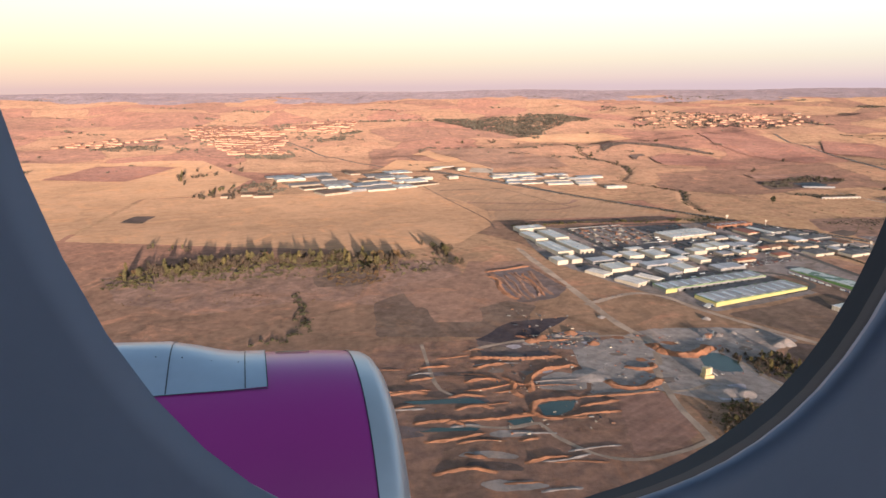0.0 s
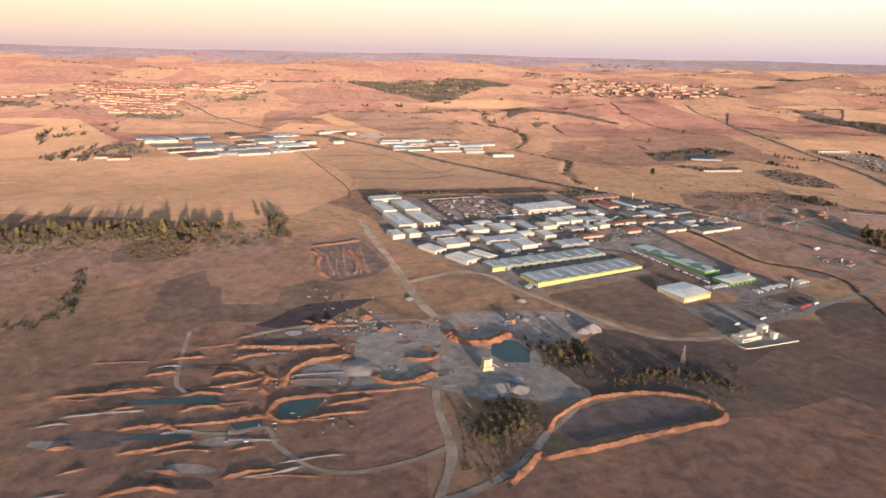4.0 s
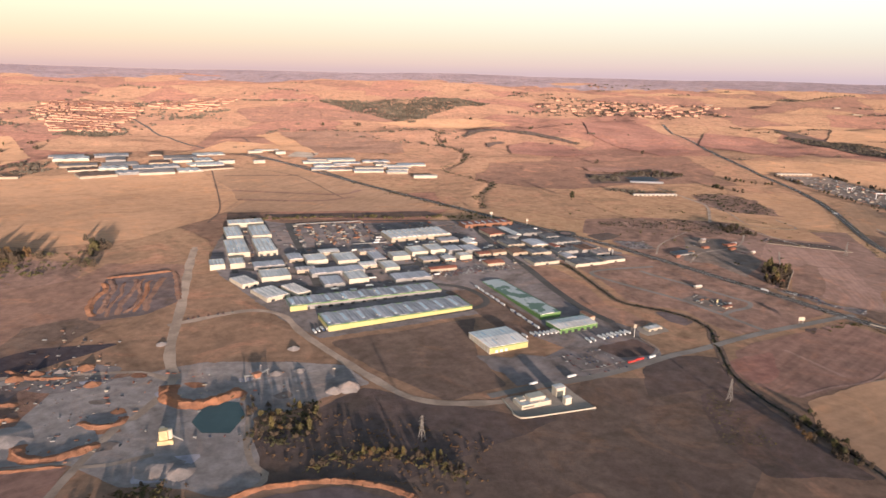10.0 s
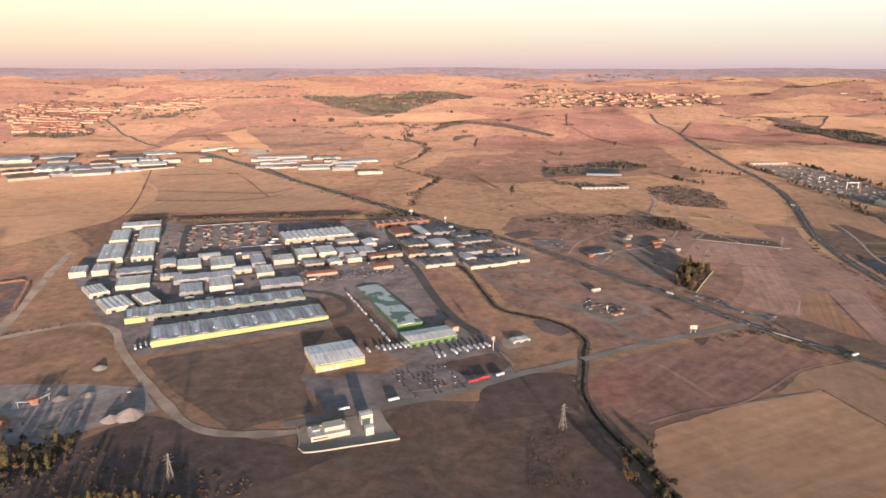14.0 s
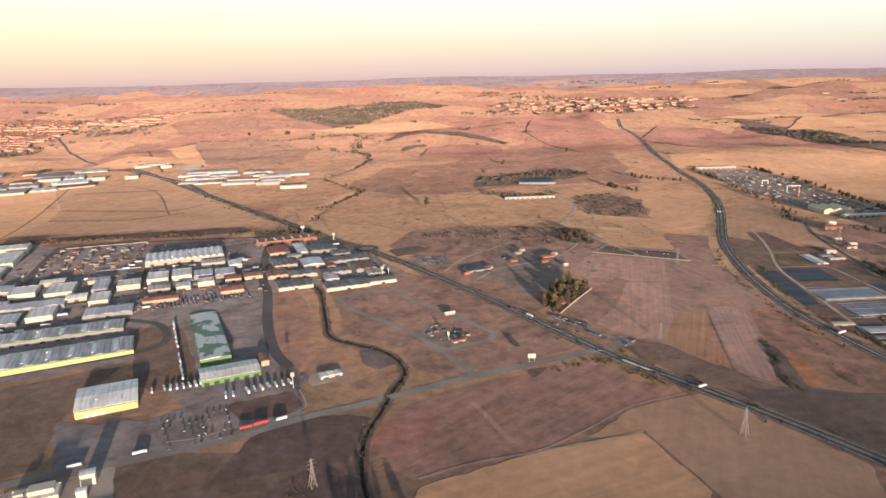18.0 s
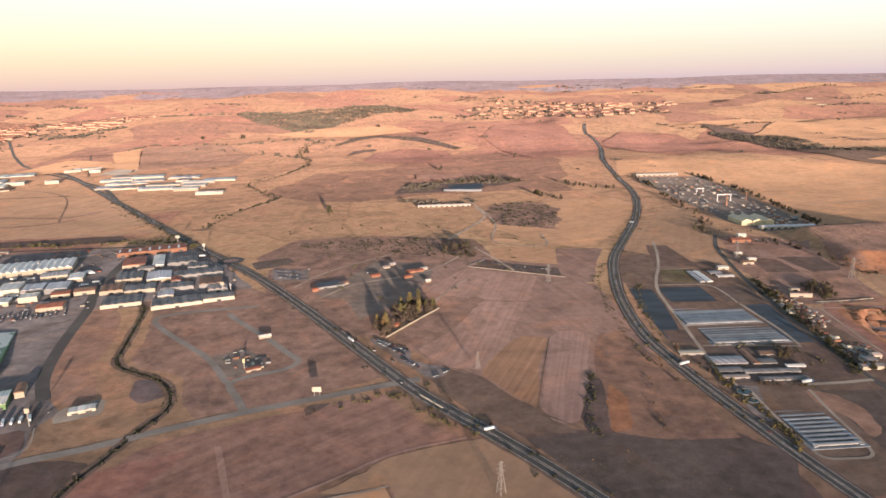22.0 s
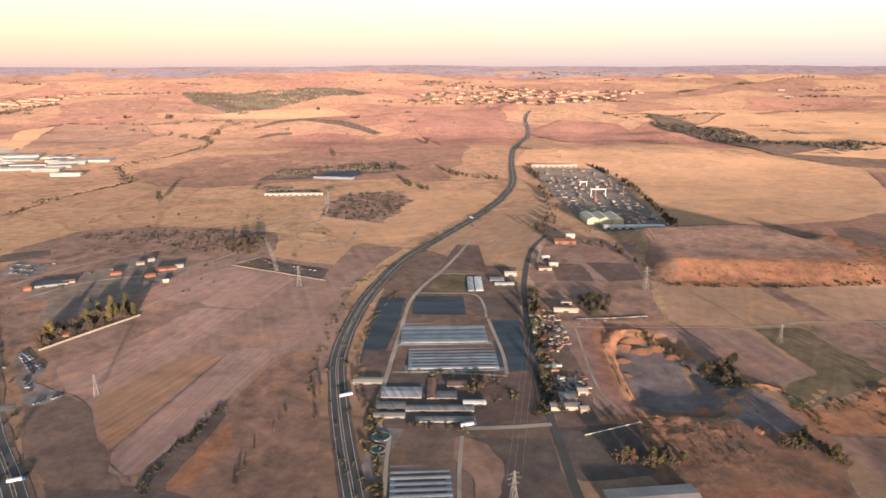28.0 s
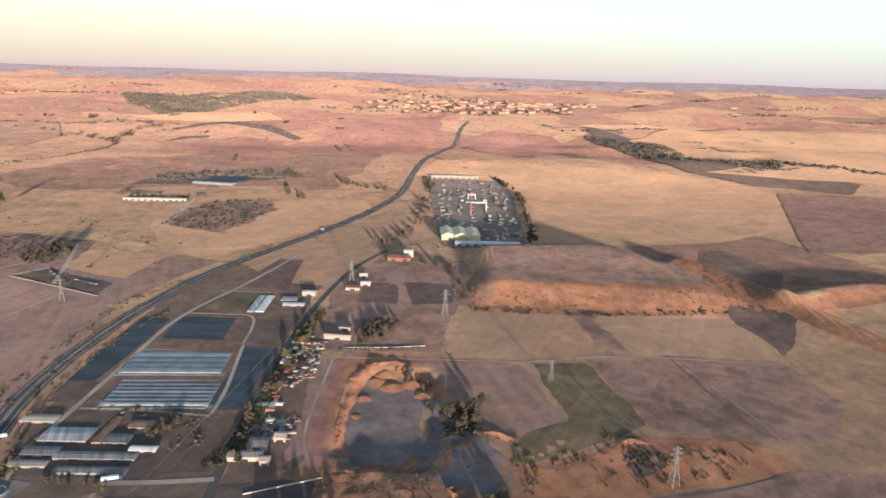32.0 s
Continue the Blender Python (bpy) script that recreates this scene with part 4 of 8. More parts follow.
for c, m, text in (
        # Valley shade painted as dark ground.
        ([(1380, 2066), (1440, 2039), (1461, 1961), (1520, 1913), (1523, 1784), (1500, 1690), (1440, 1720), (1417, 1823), (1384, 1960)], M_SCRUB_SHADE, "dark shaded valley floor beyond the fields"),
        ([(1433, 1707), (1496, 1694), (1554, 1628), (1644, 1555), (1700, 1480), (1640, 1400), (1579, 1438), (1536, 1445), (1494, 1518), (1435, 1655)], M_WARM, "brown fallow strip along a valley"),
        ([(1577, 1641), (1662, 1675), (1700, 1620), (1629, 1579), (1577, 1572)], M_SCRUB_SHADE, "dark wooded patch in a valley"),
        ([(1540, 1825), (1670, 1892), (1701, 1748), (1627, 1778)], M_FALLOW, "brown slope above a valley"),
        ([(1071, 1908), (1130, 2030), (1175, 2123), (1304, 2066), (1335, 1822), (1185, 1651), (1121, 1721)], M_REDEARTH, "reddish bare hill field"),
        ([(867, 2361), (1015, 2401), (1040, 2184), (1005, 1738), (890, 1663), (800, 2000)], M_REDEARTH, "reddish bare hill field beside the curving road"),
        ([(1315, 2187), (1480, 2330), (1617, 2445), (1719, 2366), (1483, 2188)], M_STUBBLE, "pale golden hill field"),
        ([(544, 1670), (555, 1829), (617, 1890), (719, 1831), (734, 1673), (635, 1626)], M_REDEARTH, "orange-red hill field"),
        ([(-42, 1984), (70, 1990), (185, 1951), (293, 1769), (302, 1620), (117, 1604)], M_FALLOW_B, "brown fallow hillside far off"),
        ([(-86, 1914), (-47, 1984), (117, 1604), (66, 1616)], M_STUBBLE, "pale stubble strip far off"),
        ([(449, 1905), (493, 1985), (543, 2010), (644, 1960), (735, 1850), (740, 1885), (650, 2010), (545, 2062), (470, 2030)], M_SCRUB_SHADE, "dark heath on the back of a hill"),
        ([(500, 1755), (523, 1828), (556, 1859), (545, 1880), (500, 1840)], M_SCRUB_SHADE, "dark heath below a hill"),
        ([(1667, 2041), (1815, 2099), (1790, 2040), (1722, 1989)], M_FALLOW_B, "brown patch on golden hills"),
        ([(1900, 1900), (2100, 1960), (2300, 1880), (2150, 1780)], M_REDEARTH, "reddish field on golden hills"),
        ([(-900, 1500), (-700, 1480), (-660, 1680), (-880, 1720)], M_REDEARTH, "reddish field among stubble"),
        # Shadow on the slope laid in as a dark parcel.
        ([(1400, 2215), (1480, 2084), (1519, 1892), (1525, 1789), (1477, 1680), (1451, 1776), (1399, 1904)], M_SCRUB_SHADE, "dark wooded slope of a valley"),
        ([(1436, 1701), (1512, 1603), (1617, 1571), (1678, 1507), (1637, 1446), (1526, 1449), (1451, 1537)], M_WARM, "dull brown slope of a valley"),
        ([(200, 2250), (480, 2140), (620, 2240), (520, 2420), (300, 2330)], M_STUBBLE, "pale golden hill field")):
    F(c, m, text, 1.5)
F([(1538, 1409), (1623, 1404), (1685, 1392), (1700, 1200), (1479, 1058), (1401, 1048)], M_PLOUGH, "mauve-brown ploughed field beside stubble", 0.9)
F([(770, 969), (825, 971), (835, 988), (830, 940), (828, 901), (765, 927)], M_STUBBLE, "small golden stubble field", 0.26)
parcel("field", [(772, 1160), (787, 1224), (840, 1237), (869, 1177), (848, 1060), (807, 1069), (774, 1091)], M_MOTTLED, "dark scrubby hillside plot", up=0.3, ragged=14)
for k, (pts, w, m, text) in enumerate((
        ([(746, 1280), (773, 1151), (780, 1078), (774, 994), (824, 977), (827, 1035)], 2.4, M_TRACK, "pale dirt lane past a hillside plot"),
        ([(659, 556), (698, 568)], 1.2, M_TRACK, "thin pale path across a field"),
        ([(1192, 797), (1201, 751), (1211, 714)], 1.4, M_WARM, "dark weedy strip across fallow ground"),
        ([(622, 816), (650, 854), (707, 887), (755, 974)], 2.2, M_TRACK, "pale dirt path over waste ground"),
        ([(596, 846), (617, 890), (671, 952)], 2.2, M_TRACK, "pale dirt path over waste ground"),
        ([(990, 780), (1051, 781), (1111, 783), (1165, 793), (1260, 790)], 1.5, M_TRACK, "pale dirt track between fields"),
        ([(1002, 778), (1002, 706), (1010, 677)], 1.3, M_TRACK, "pale dirt track beside an old pit"),
        ([(75, 963), (59, 1072), (-44, 1385)], 2.5, M_WARM, "brown weedy strip between stubble fields"),
        ([(225, 1141), (107, 1358), (-45, 1431)], 2.5, M_WARM, "brown weedy strip between stubble fields"),
        ([(256, 894), (312, 939), (379, 977)], 3.0, M_TRACK, "pale dirt path behind the estate"),
        ([(-20, 543), (-7, 465), (5, 446)], 3.0, M_TRACK, "pale dirt track in the quarry"),
        ([(1193, 792), (1210, 742), (1225, 680)], 1.0, M_STRIP, "thin pale path over fallow ground"),
        ([(1097, 662), (1130, 662), (1183, 674), (1218, 690)], 1.0, M_MOTTLED, "thin pale path below an orange slope"),
        ([(1150, 1200), (1250, 1190), (1420, 1260)], 2.5, M_TRACK, "faint pale track over stubble"),
        ([(42, 1198), (130, 1185), (213, 1179), (241, 1219)], 9, M_PLOUGH, "brown ploughed strip in stubble"),
        ([(69, 1123), (182, 1123), (238, 1160)], 8, M_PLOUGH, "brown ploughed strip in stubble"),
        ([(-7, 1330), (60, 1345), (119, 1355)], 6, M_FALLOW, "brown weedy strip in stubble"),
        ([(-121, 1881), (52, 1542)], 5, M_SCRUB_SHADE, "dark hedge line far off"),
        ([(-19, 1993), (113, 1586)], 5, M_SCRUB_SHADE, "dark hedge line far off"),
        ([(-500, 2165), (-240, 1801), (-28, 1570), (130, 1432), (230, 1290)], 7, M_ASPHALT, "far end of the main road"),
        ([(159, 450), (176, 452), (196, 462)], 3, M_TRACK, "pale track across the quarry"),
        ([(236, 503), (241, 477), (249, 454), (259, 438), (230, 400)], 3.5, M_TRACK, "pale track beside the quarry pond"),
        ([(102, 445), (124, 447), (157, 454)], 2.5, M_TRACK, "pale ledge track in the quarry"))):
    ribbon("path_%d" % (k + 1), pts, w, m, text, "path", wobble=0.4, up=0.3)
F([(-31, 1418), (92, 1455), (222, 1189), (66, 1129)], M_STUBBLE_B, "striped golden stubble field by the far road", 0.3)
F([(-505, 1029), (-503, 1085), (-470, 1084), (-467, 1023)], M_SCRUB_SHADE, "dark weedy patch in stubble", 0.3)
F([(-149, 735), (-135, 765), (-121, 792), (-98, 783), (-73, 725), (-100, 701), (-137, 697)], M_WARM, "brown weedy hollow below a tree belt", 0.3)
F([(-48, 699), (38, 753), (66, 653), (24, 624), (-30, 637)], M_FALLOW_B, "tan rough field below a tree belt", 0.26)
F([(536, 678), (551, 679), (566, 657), (555, 647), (542, 659)], M_DARKSOIL, "dark reddish patch beside a stream", 0.3)
F([(649, 644), (664, 648), (652, 633)], M_SCRUB_SHADE, "dark weedy corner by a junction", 0.3)
F([(-41, 713), (-9, 596), (38, 596), (27, 712)], M_FALLOW_B, "tan field beside the quarry", 0.22)

ribbon("stream_bank", STREAM, 7, M_WARM, "weedy brown banks of a narrow stream", "stream bank", up=0.5, wobble=0.3, gap=2.5, across=(-0.5, -0.4, -0.3, -0.22, -0.15, -0.08, 0, 0.08, 0.15, 0.22, 0.3, 0.4, 0.5))
ribbon("ditch", STREAM, 2.0, M_DITCH, "dark bed of a narrow stream", "stream", up=0.9, wobble=0.5, gap=3)

# ---- sheds and warehouses ----
def base_z(x, y, w, d, rot):
    c, s = math.cos(radians(rot)), math.sin(radians(rot))
    return min(hm(x + a * w * c - b * d * s, y + a * w * s + b * d * c) for a in (-0.5, 0, 0.5) for b in (-0.5, 0, 0.5))


FOOT = []


def shed(x, y, w, d, rot, h=4.0, wall=None, roof=None, bays=0, rise=0.7, trim=None, doors=0, lights=2, name="warehouse", label="", category="warehouse", group="", end_doors=0):
    """An industrial hall: walls with a coping, a roof of folded bays or one gable, rooflights, eaves trim, loading doors."""
    wall, roof = wall or M_WHITE, roof or M_WHITEROOF
    o = thing(name, (x, y, base_z(x, y, w, d, rot)), rot, label, category, group)
    FOOT.append((x, y, max(w, 1), max(d, 1), radians(rot)))
    for k in range(min(2, int(w * d / 1000)) if lights else 0):
        vx, vy = (k - 1) * w * 0.23 + w * 0.07, d * (0.16 if k % 2 else -0.2)
        part("roof_vent", box(vx - 0.5, vx + 0.5, vy - 0.5, vy + 0.5, h - 0.2, h + rise + 0.55), M_STEEL, o, "small metal roof vent")
    a, b = w / 2, d / 2
    bm = bmesh.new()
    t = 0.25
    for x0, x1, y0, y1 in ((-a, a, -b, -b + t), (-a, a, b - t, b), (-a, -a + t, -b + t, b - t), (a - t, a, -b + t, b - t)):
        add_box(bm, x0, x1, y0, y1, -2, h)
    shell = part("wall", bm, wall, o)
    if bays:
        g = (w - 2 * t - 0.1) / bays
        fold = mesh_of("roof_bay", add_prism(bmesh.new(), [(0, h - 0.3), (g, h - 0.3), (g, h - 0.1), (g * 0.55, h - 0.1 + rise), (g * 0.45, h - 0.1 + rise), (0, h - 0.1)], -b + t, b - t), roof)
        pane = mesh_of("rooflight", box(g * 0.12, g * 0.32, -d * 0.3 / max(lights, 1), d * 0.3 / max(lights, 1), h + rise * 0.1, h + rise * 0.6), M_SKYLIGHT)
        for i in range(bays):
            x0 = -a + t + 0.05 + i * g
            bay = part("roof_bay", fold, None, o)
            bay.location = (x0, 0, 0)
            for k in range(lights):
                part("rooflight", pane, None, bay).location = (0, -b + (k + 0.5) * d / lights, 0)
    else:
        along_x = w >= d
        half, length = (b, a) if along_x else (a, b)
        over = 0.3
        prof = [(-half - over, h - 0.05), (half + over, h - 0.05), (half + over, h + 0.15), (0, h + 0.15 + rise), (-half - over, h + 0.15)]
        cover = part("roof", add_prism(bmesh.new(), prof, -length - over, length + over, "x" if along_x else "y"), roof, o)
        sw = min(0.7, length * 0.06 + 0.15)
        for sgn in (-1, 1):
            bm = bmesh.new()
            q = [(u, v * sgn * half, h + 0.2 + rise * (1 - v) + dz) for dz in (0, -0.2) for u, v in ((-sw, 0.3), (sw, 0.3), (sw, 0.75), (-sw, 0.75))]
            vs = [bm.verts.new((u, v, z) if along_x else (v, u, z)) for u, v, z in q]
            bm.faces.new(vs[:4])
            for i in range(4):
                bm.faces.new((vs[i], vs[(i + 1) % 4], vs[4 + (i + 1) % 4], vs[4 + i]))
            bmesh.ops.recalc_face_normals(bm, faces=bm.faces)
            pane = mesh_of("rooflight", bm, M_SKYLIGHT)
            for k in range(lights):
                c = -length + (k + 0.5) * 2 * length / lights
                part("rooflight", pane, None, cover).location = (c, 0, 0) if along_x else (0, c, 0)
    if trim:
        bm = bmesh.new()
        for x0, x1, y0, y1 in ((-a - 0.08, a + 0.08, -b - 0.08, -b + t), (-a - 0.08, a + 0.08, b - t, b + 0.08), (-a - 0.08, -a + t, -b + t, b - t), (a - t, a + 0.08, -b + t, b - t)):
            add_box(bm, x0, x1, y0, y1, h - 0.55, h + 0.3)
        part("eaves_band", bm, trim, o)
    for n, side in ((doors, -1), (end_doors, 1)):
        for i in range(n):
            if side < 0:
                c = -a + (i + 0.5) * w / n
                dw = min(1.6, w / n * 0.3)
                part("loading_door", box(c - dw, c + dw, -b - 0.12, -b + 0.05, 0.1, h * 0.55), M_DARK, shell)
            else:
                c = -b + (i + 0.5) * d / n
                dw = min(1.6, d / n * 0.3)
                part("loading_door", box(-a - 0.12, -a + 0.05, c - dw, c + dw, 0.1, h * 0.55), M_DARK, shell)
    return o


EST = "warehouses of the industrial estate"
shed(318, 669, 126, 29, 23.6, 5.0, M_YELLOW, M_GREYROOF, 9, 0.85, M_LIME, 0, 1, label="long warehouse with yellow front wall and striped grey roof", group=EST)
o = shed(289, 706, 136, 22, 21.5, 4.8, M_GREYWALL, M_GREYROOF, 9, 0.85, M_LIME, 14, 1, label="long grey warehouse with a green eaves band and loading doors", group=EST)
part("front_cladding", box(-68.3, -54, -11.4, -10.9, 0.2, 4.2), M_YELLOW, o, "yellow front cladding")
o = shed(396, 614, 33, 32, 24, 5.2, M_WHITE, M_WHITEROOF, 0, 0.9, None, 0, 2, label="square white-roofed warehouse with a yellow front", group=EST)
part("front_cladding", box(-16.4, 16.4, -16.12, -15.9, 0.3, 4.3), M_YELLOW, o)
part("eaves_band", box(-16.5, 16.5, -16.2, -15.9, 4.34, 5.1), M_LIME, o, "green eaves band")
for x in (-10.5, -6.5, -2.5):
    part("loading_door", box(x - 1.1, x + 1.1, -16.25, -16.0, 0.3, 2.4), M_WHITEPAINT, o, "white loading door")
for i in range(7):
    part("wall_rib", box(-16.62, -16.4, -13.5 + 4.4 * i, -13.1 + 4.4 * i, 0.2, 5.0), M_WHITEPAINT, o, "white wall rib")
shed(425, 707, 20, 98, 24, 4.5, M_LIME, M_GREENROOF, 0, 0.6, M_LIME, 0, 0, label="long green-edged warehouse with a pale roof stained green", group=EST)
shed(459, 646, 36, 20, 24, 4.2, M_LIME, M_WHITEROOF, 0, 0.8, M_LIME, 6, 2, label="lime green fronted depot with a pale roof", group=EST)
W = "white metal warehouse with a ribbed sheet roof"
for x, y, w, d in ((123, 954, 41, 22), (122, 902, 18, 50), (141, 843, 22, 60), (150, 910, 21, 52), (169, 850, 20, 60), (137, 785, 14, 22), (155, 790, 14, 22)):
    shed(x, y, w, d, 20, 5.0, M_WHITE, M_WHITEROOF, 4, 0.6, M_WHITE, 3 if y > 830 and x > 160 else 0, 2, label=W, group=EST)
for x, y, w, d in ((199, 757, 27, 26), (230, 807, 21, 25), (260, 811, 22, 31), (315, 822, 19, 19), (306, 787, 15, 25), (333, 841, 18, 25), (352, 849, 17, 25), (276, 754, 19, 26), (383, 824, 14, 13)):
    shed(x, y, w, d, 20, 4.6, M_WHITE, M_WHITEROOF, 3, 0.4, M_WHITE, 0, 0, label="white box warehouse with a pale flat-pitched roof", group=EST)
for x, y, w, d in ((187, 787, 30, 18), (256, 772, 52, 18), (255, 741, 19, 26), (328, 757, 36, 20), (372, 849, 17, 21), (391, 852, 18, 23), (291, 820, 13, 32)):
    shed(x, y, w, d, 20, 4.0, M_GREYWALL, M_BLUEROOF, 3, 0.5, None, 1, 0, label="blue-grey roofed workshop hall", group=EST)
for x, y, w, d in ((175, 738, 16, 27), (205, 709, 22, 31), (226, 718, 14, 30)):
    shed(x, y, w, d, 40, 3.8, M_WHITE, M_WHITEROOF, 5, 0.6, None, 2, 0, label="angled white workshop with a sawtooth roof", group=EST)
shed(332, 910, 74, 38, 22, 5, M_CREAM, M_WHITEROOF, 12, 1.2, None, 6, 2, label="large pale hall with a many-ridged roof", group=EST)
for x, y, w, d in ((359, 783, 28, 9), (412, 805, 19, 15)):
    shed(x, y, w, d, 20, 3.2, M_CREAM, M_REDROOF, 0, 1.2, None, 0, 0, label="low workshop with a red tiled roof", group=EST)
E2 = "workshops beside the main road"
shed(420, 974, 66, 20, 21, 4.2, M_BRICK, M_REDROOF, 7, 0.5, M_BRICK, 6, 1, label="red brick hall with a red roof and pale rooflights", group=E2)
for x, y, w, d, r, m, k in ((423, 927, 20, 30, 21, M_REDROOF, 0), (445, 931, 10, 42, 21, M_WHITEROOF, 0), (468, 931, 27, 22, 21, M_OLDROOF, 3), (467, 880, 20, 26, 21, M_BLUEROOF, 0), (499, 889, 42, 17, 21, M_OLDROOF, 5), (465, 846, 24, 18, 21, M_OLDROOF, 3), (464, 815, 30, 22, 21, M_OLDROOF, 5), (510, 812, 38, 20, 21, M_OLDROOF, 5), (540, 822, 24, 14, 21, M_OLDROOF, 0), (440, 880, 22, 26, 21, M_OLDROOF, 4), (495, 850, 26, 15, 21, M_OLDROOF, 4), (490, 912, 18, 16, 21, M_OLDROOF, 3), (520, 862, 20, 22, 21, M_BRICKROOF, 3), (441, 846, 18, 22, 21, M_BRICKROOF, 3), (494, 829, 12, 16, 21, M_GREYROOF, 0), (487, 868, 8, 14, 21, M_REDROOF, 0), (532, 843, 16, 14, 21, M_WARMROOF, 3), (444, 905, 14, 10, 21, M_OLDROOF, 0)):
    shed(x, y, w, d, r, 3.2, M_WHITE if y < 825 else M_GREYWALL if (x + y) % 3 else M_CREAM, m, k, 0.9, None, 1, 0, label="low workshop with a worn roof", group=E2)
shed(476, 664, 5, 14, 24, 3.6, M_CREAM, M_BRICKROOF, 0, 0.6, None, 0, 0, name="office_block", label="small cream office beside the green depot", category="office")
shed(524, 642, 14, 7, 25, 2.0, M_WHITE, M_WHITEROOF, 3, 0.3, None, 2, 0, name="filling_station", label="small white filling station on a concrete lot", category="filling station")
parcel("lot", [(509, 643), (529, 657), (538, 638), (513, 627)], M_CONCRETE, "pale concrete lot of a filling station", category="yard", up=0.3)
for x, y, w, d, r, m in ((368, 888, 22, 16, 21, M_GREYROOF), (392, 880, 12, 20, 21, M_WHITEROOF), (404, 834, 14, 12, 21, M_REDROOF), (420, 842, 16, 14, 21, M_BRICKROOF), (346, 812, 18, 16, 21, M_GREYROOF), (366, 815, 12, 14, 21, M_WHITEROOF), (284, 792, 16, 14, 21, M_WHITEROOF), (225, 775, 18, 12, 21, M_GREYROOF), (208, 812, 14, 22, 21, M_BLUEROOF), (240, 834, 20, 14, 21, M_WHITEROOF), (280, 838, 18, 12, 21, M_GREYROOF)):
    shed(x, y, w, d, r, 3.4, M_CREAM, m, 0, 0.9, None, 1, 0, label="small cream workshop on a grey yard", group=EST)
low_wall_lines = ((182, 960, 262, 985), (176, 860, 164, 900), (262, 868, 300, 880))
for x0, y0, x1, y1 in low_wall_lines:
    d = math.dist((x0, y0), (x1, y1))
    o = part("fence", box(-d / 2, d / 2, -0.15, 0.15, -0.4, 1.2), M_GREYWALL)
    o.matrix_basis = pose((x0 + x1) / 2, (y0 + y1) / 2, hm((x0 + x1) / 2, (y0 + y1) / 2), 0, 0, math.degrees(math.atan2(y1 - y0, x1 - x0)))
    tagged(o, "low grey boundary wall of a storage yard", "wall")
STREET = "grey asphalt street through the industrial estate"
for k, c in enumerate(([(110, 905), (132, 870), (150, 800), (160, 765)], [(172, 968), (190, 905), (212, 835), (232, 770), (243, 735)], [(160, 780), (230, 765), (330, 800), (430, 838)], [(290, 940), (310, 870), (340, 790)], [(400, 1000), (410, 930), (430, 838), (444, 800), (461, 733), (478, 683), (495, 654)], [(170, 965), (280, 990), (400, 1000)], [(258, 632), (320, 655), (392, 690), (380, 730), (340, 745)])):
    ribbon("street_%d" % (k + 1), c, 8 if k in (1, 4) else 6, M_ASPHALT, STREET, "street", up=0.2)
# ---- trees and scrub ----
def leaf_cards(centres, radii, per, size, squash=1.0, seed=1):
    """Small leaf clumps scattered through uneven volumes: arrays of corners and faces."""
    g = np.random.default_rng(seed)
    n = len(centres) * per
    c, r = np.repeat(np.asarray(centres, float), per, 0), np.repeat(np.asarray(radii, float), per)
    d = g.normal(size=(n, 3))
    d /= np.linalg.norm(d, axis=1)[:, None]
    p = c + d * (r * g.uniform(0.35, 1.05, n))[:, None] * np.array((1, 1, squash))
    out = d + 0.75 * g.normal(size=(n, 3))
    out /= np.linalg.norm(out, axis=1)[:, None]
    a = np.cross(out, g.normal(size=(n, 3)))
    a /= np.linalg.norm(a, axis=1)[:, None]
    b = np.cross(out, a)
    s = (r * size * g.uniform(0.6, 1.3, n))[:, None]
    v = np.stack((p - a * s - b * s * 0.7, p + a * s - b * s * 0.8, p + a * s * 0.8 + b * s, p - a * s * 0.9 + b * s * 0.8), 1).reshape(-1, 3)
    return v, np.arange(n * 4).reshape(-1, 4)


def card_mesh(name, v, f, material):
    me = bpy.data.meshes.new(name)
    me.from_pydata(v.tolist(), [], f.tolist())
    me.materials.append(material)
    return me


def trunk_mesh(name, h, r, limbs, seed):
    rnd = random.Random(seed)
    bm = bmesh.new()

    def limb(p0, p1, r0, r1):
        d = (p1 - p0).normalized()
        s = d.orthogonal().normalized()
        t = d.cross(s)
        rings = []
        for p, rr in ((p0, r0), ((p0 + p1) / 2 + s * rr_wob(r0), (r0 + r1) / 2), (p1, r1)):
            rings.append([bm.verts.new(p + (s * math.cos(k * 1.257) + t * math.sin(k * 1.257)) * rr) for k in range(5)])
        for q, w in zip(rings, rings[1:]):
            for k in range(5):
                bm.faces.new((q[k], q[(k + 1) % 5], w[(k + 1) % 5], w[k]))

    def rr_wob(r0):
        return rnd.uniform(-1, 1) * r0
    limb(Vector((0, 0, -0.4)), Vector((0, 0, h)), r, r * 0.45)
    for i in range(limbs):
        a = i * 6.28 / limbs + rnd.uniform(-0.4, 0.4)
        z = h * rnd.uniform(0.5, 0.95)
        limb(Vector((0, 0, z)), Vector((math.cos(a) * h * 0.5, math.sin(a) * h * 0.5, z + h * rnd.uniform(0.3, 0.6))), r * 0.4, r * 0.12)
    return mesh_of(name, bm, M_BARK)


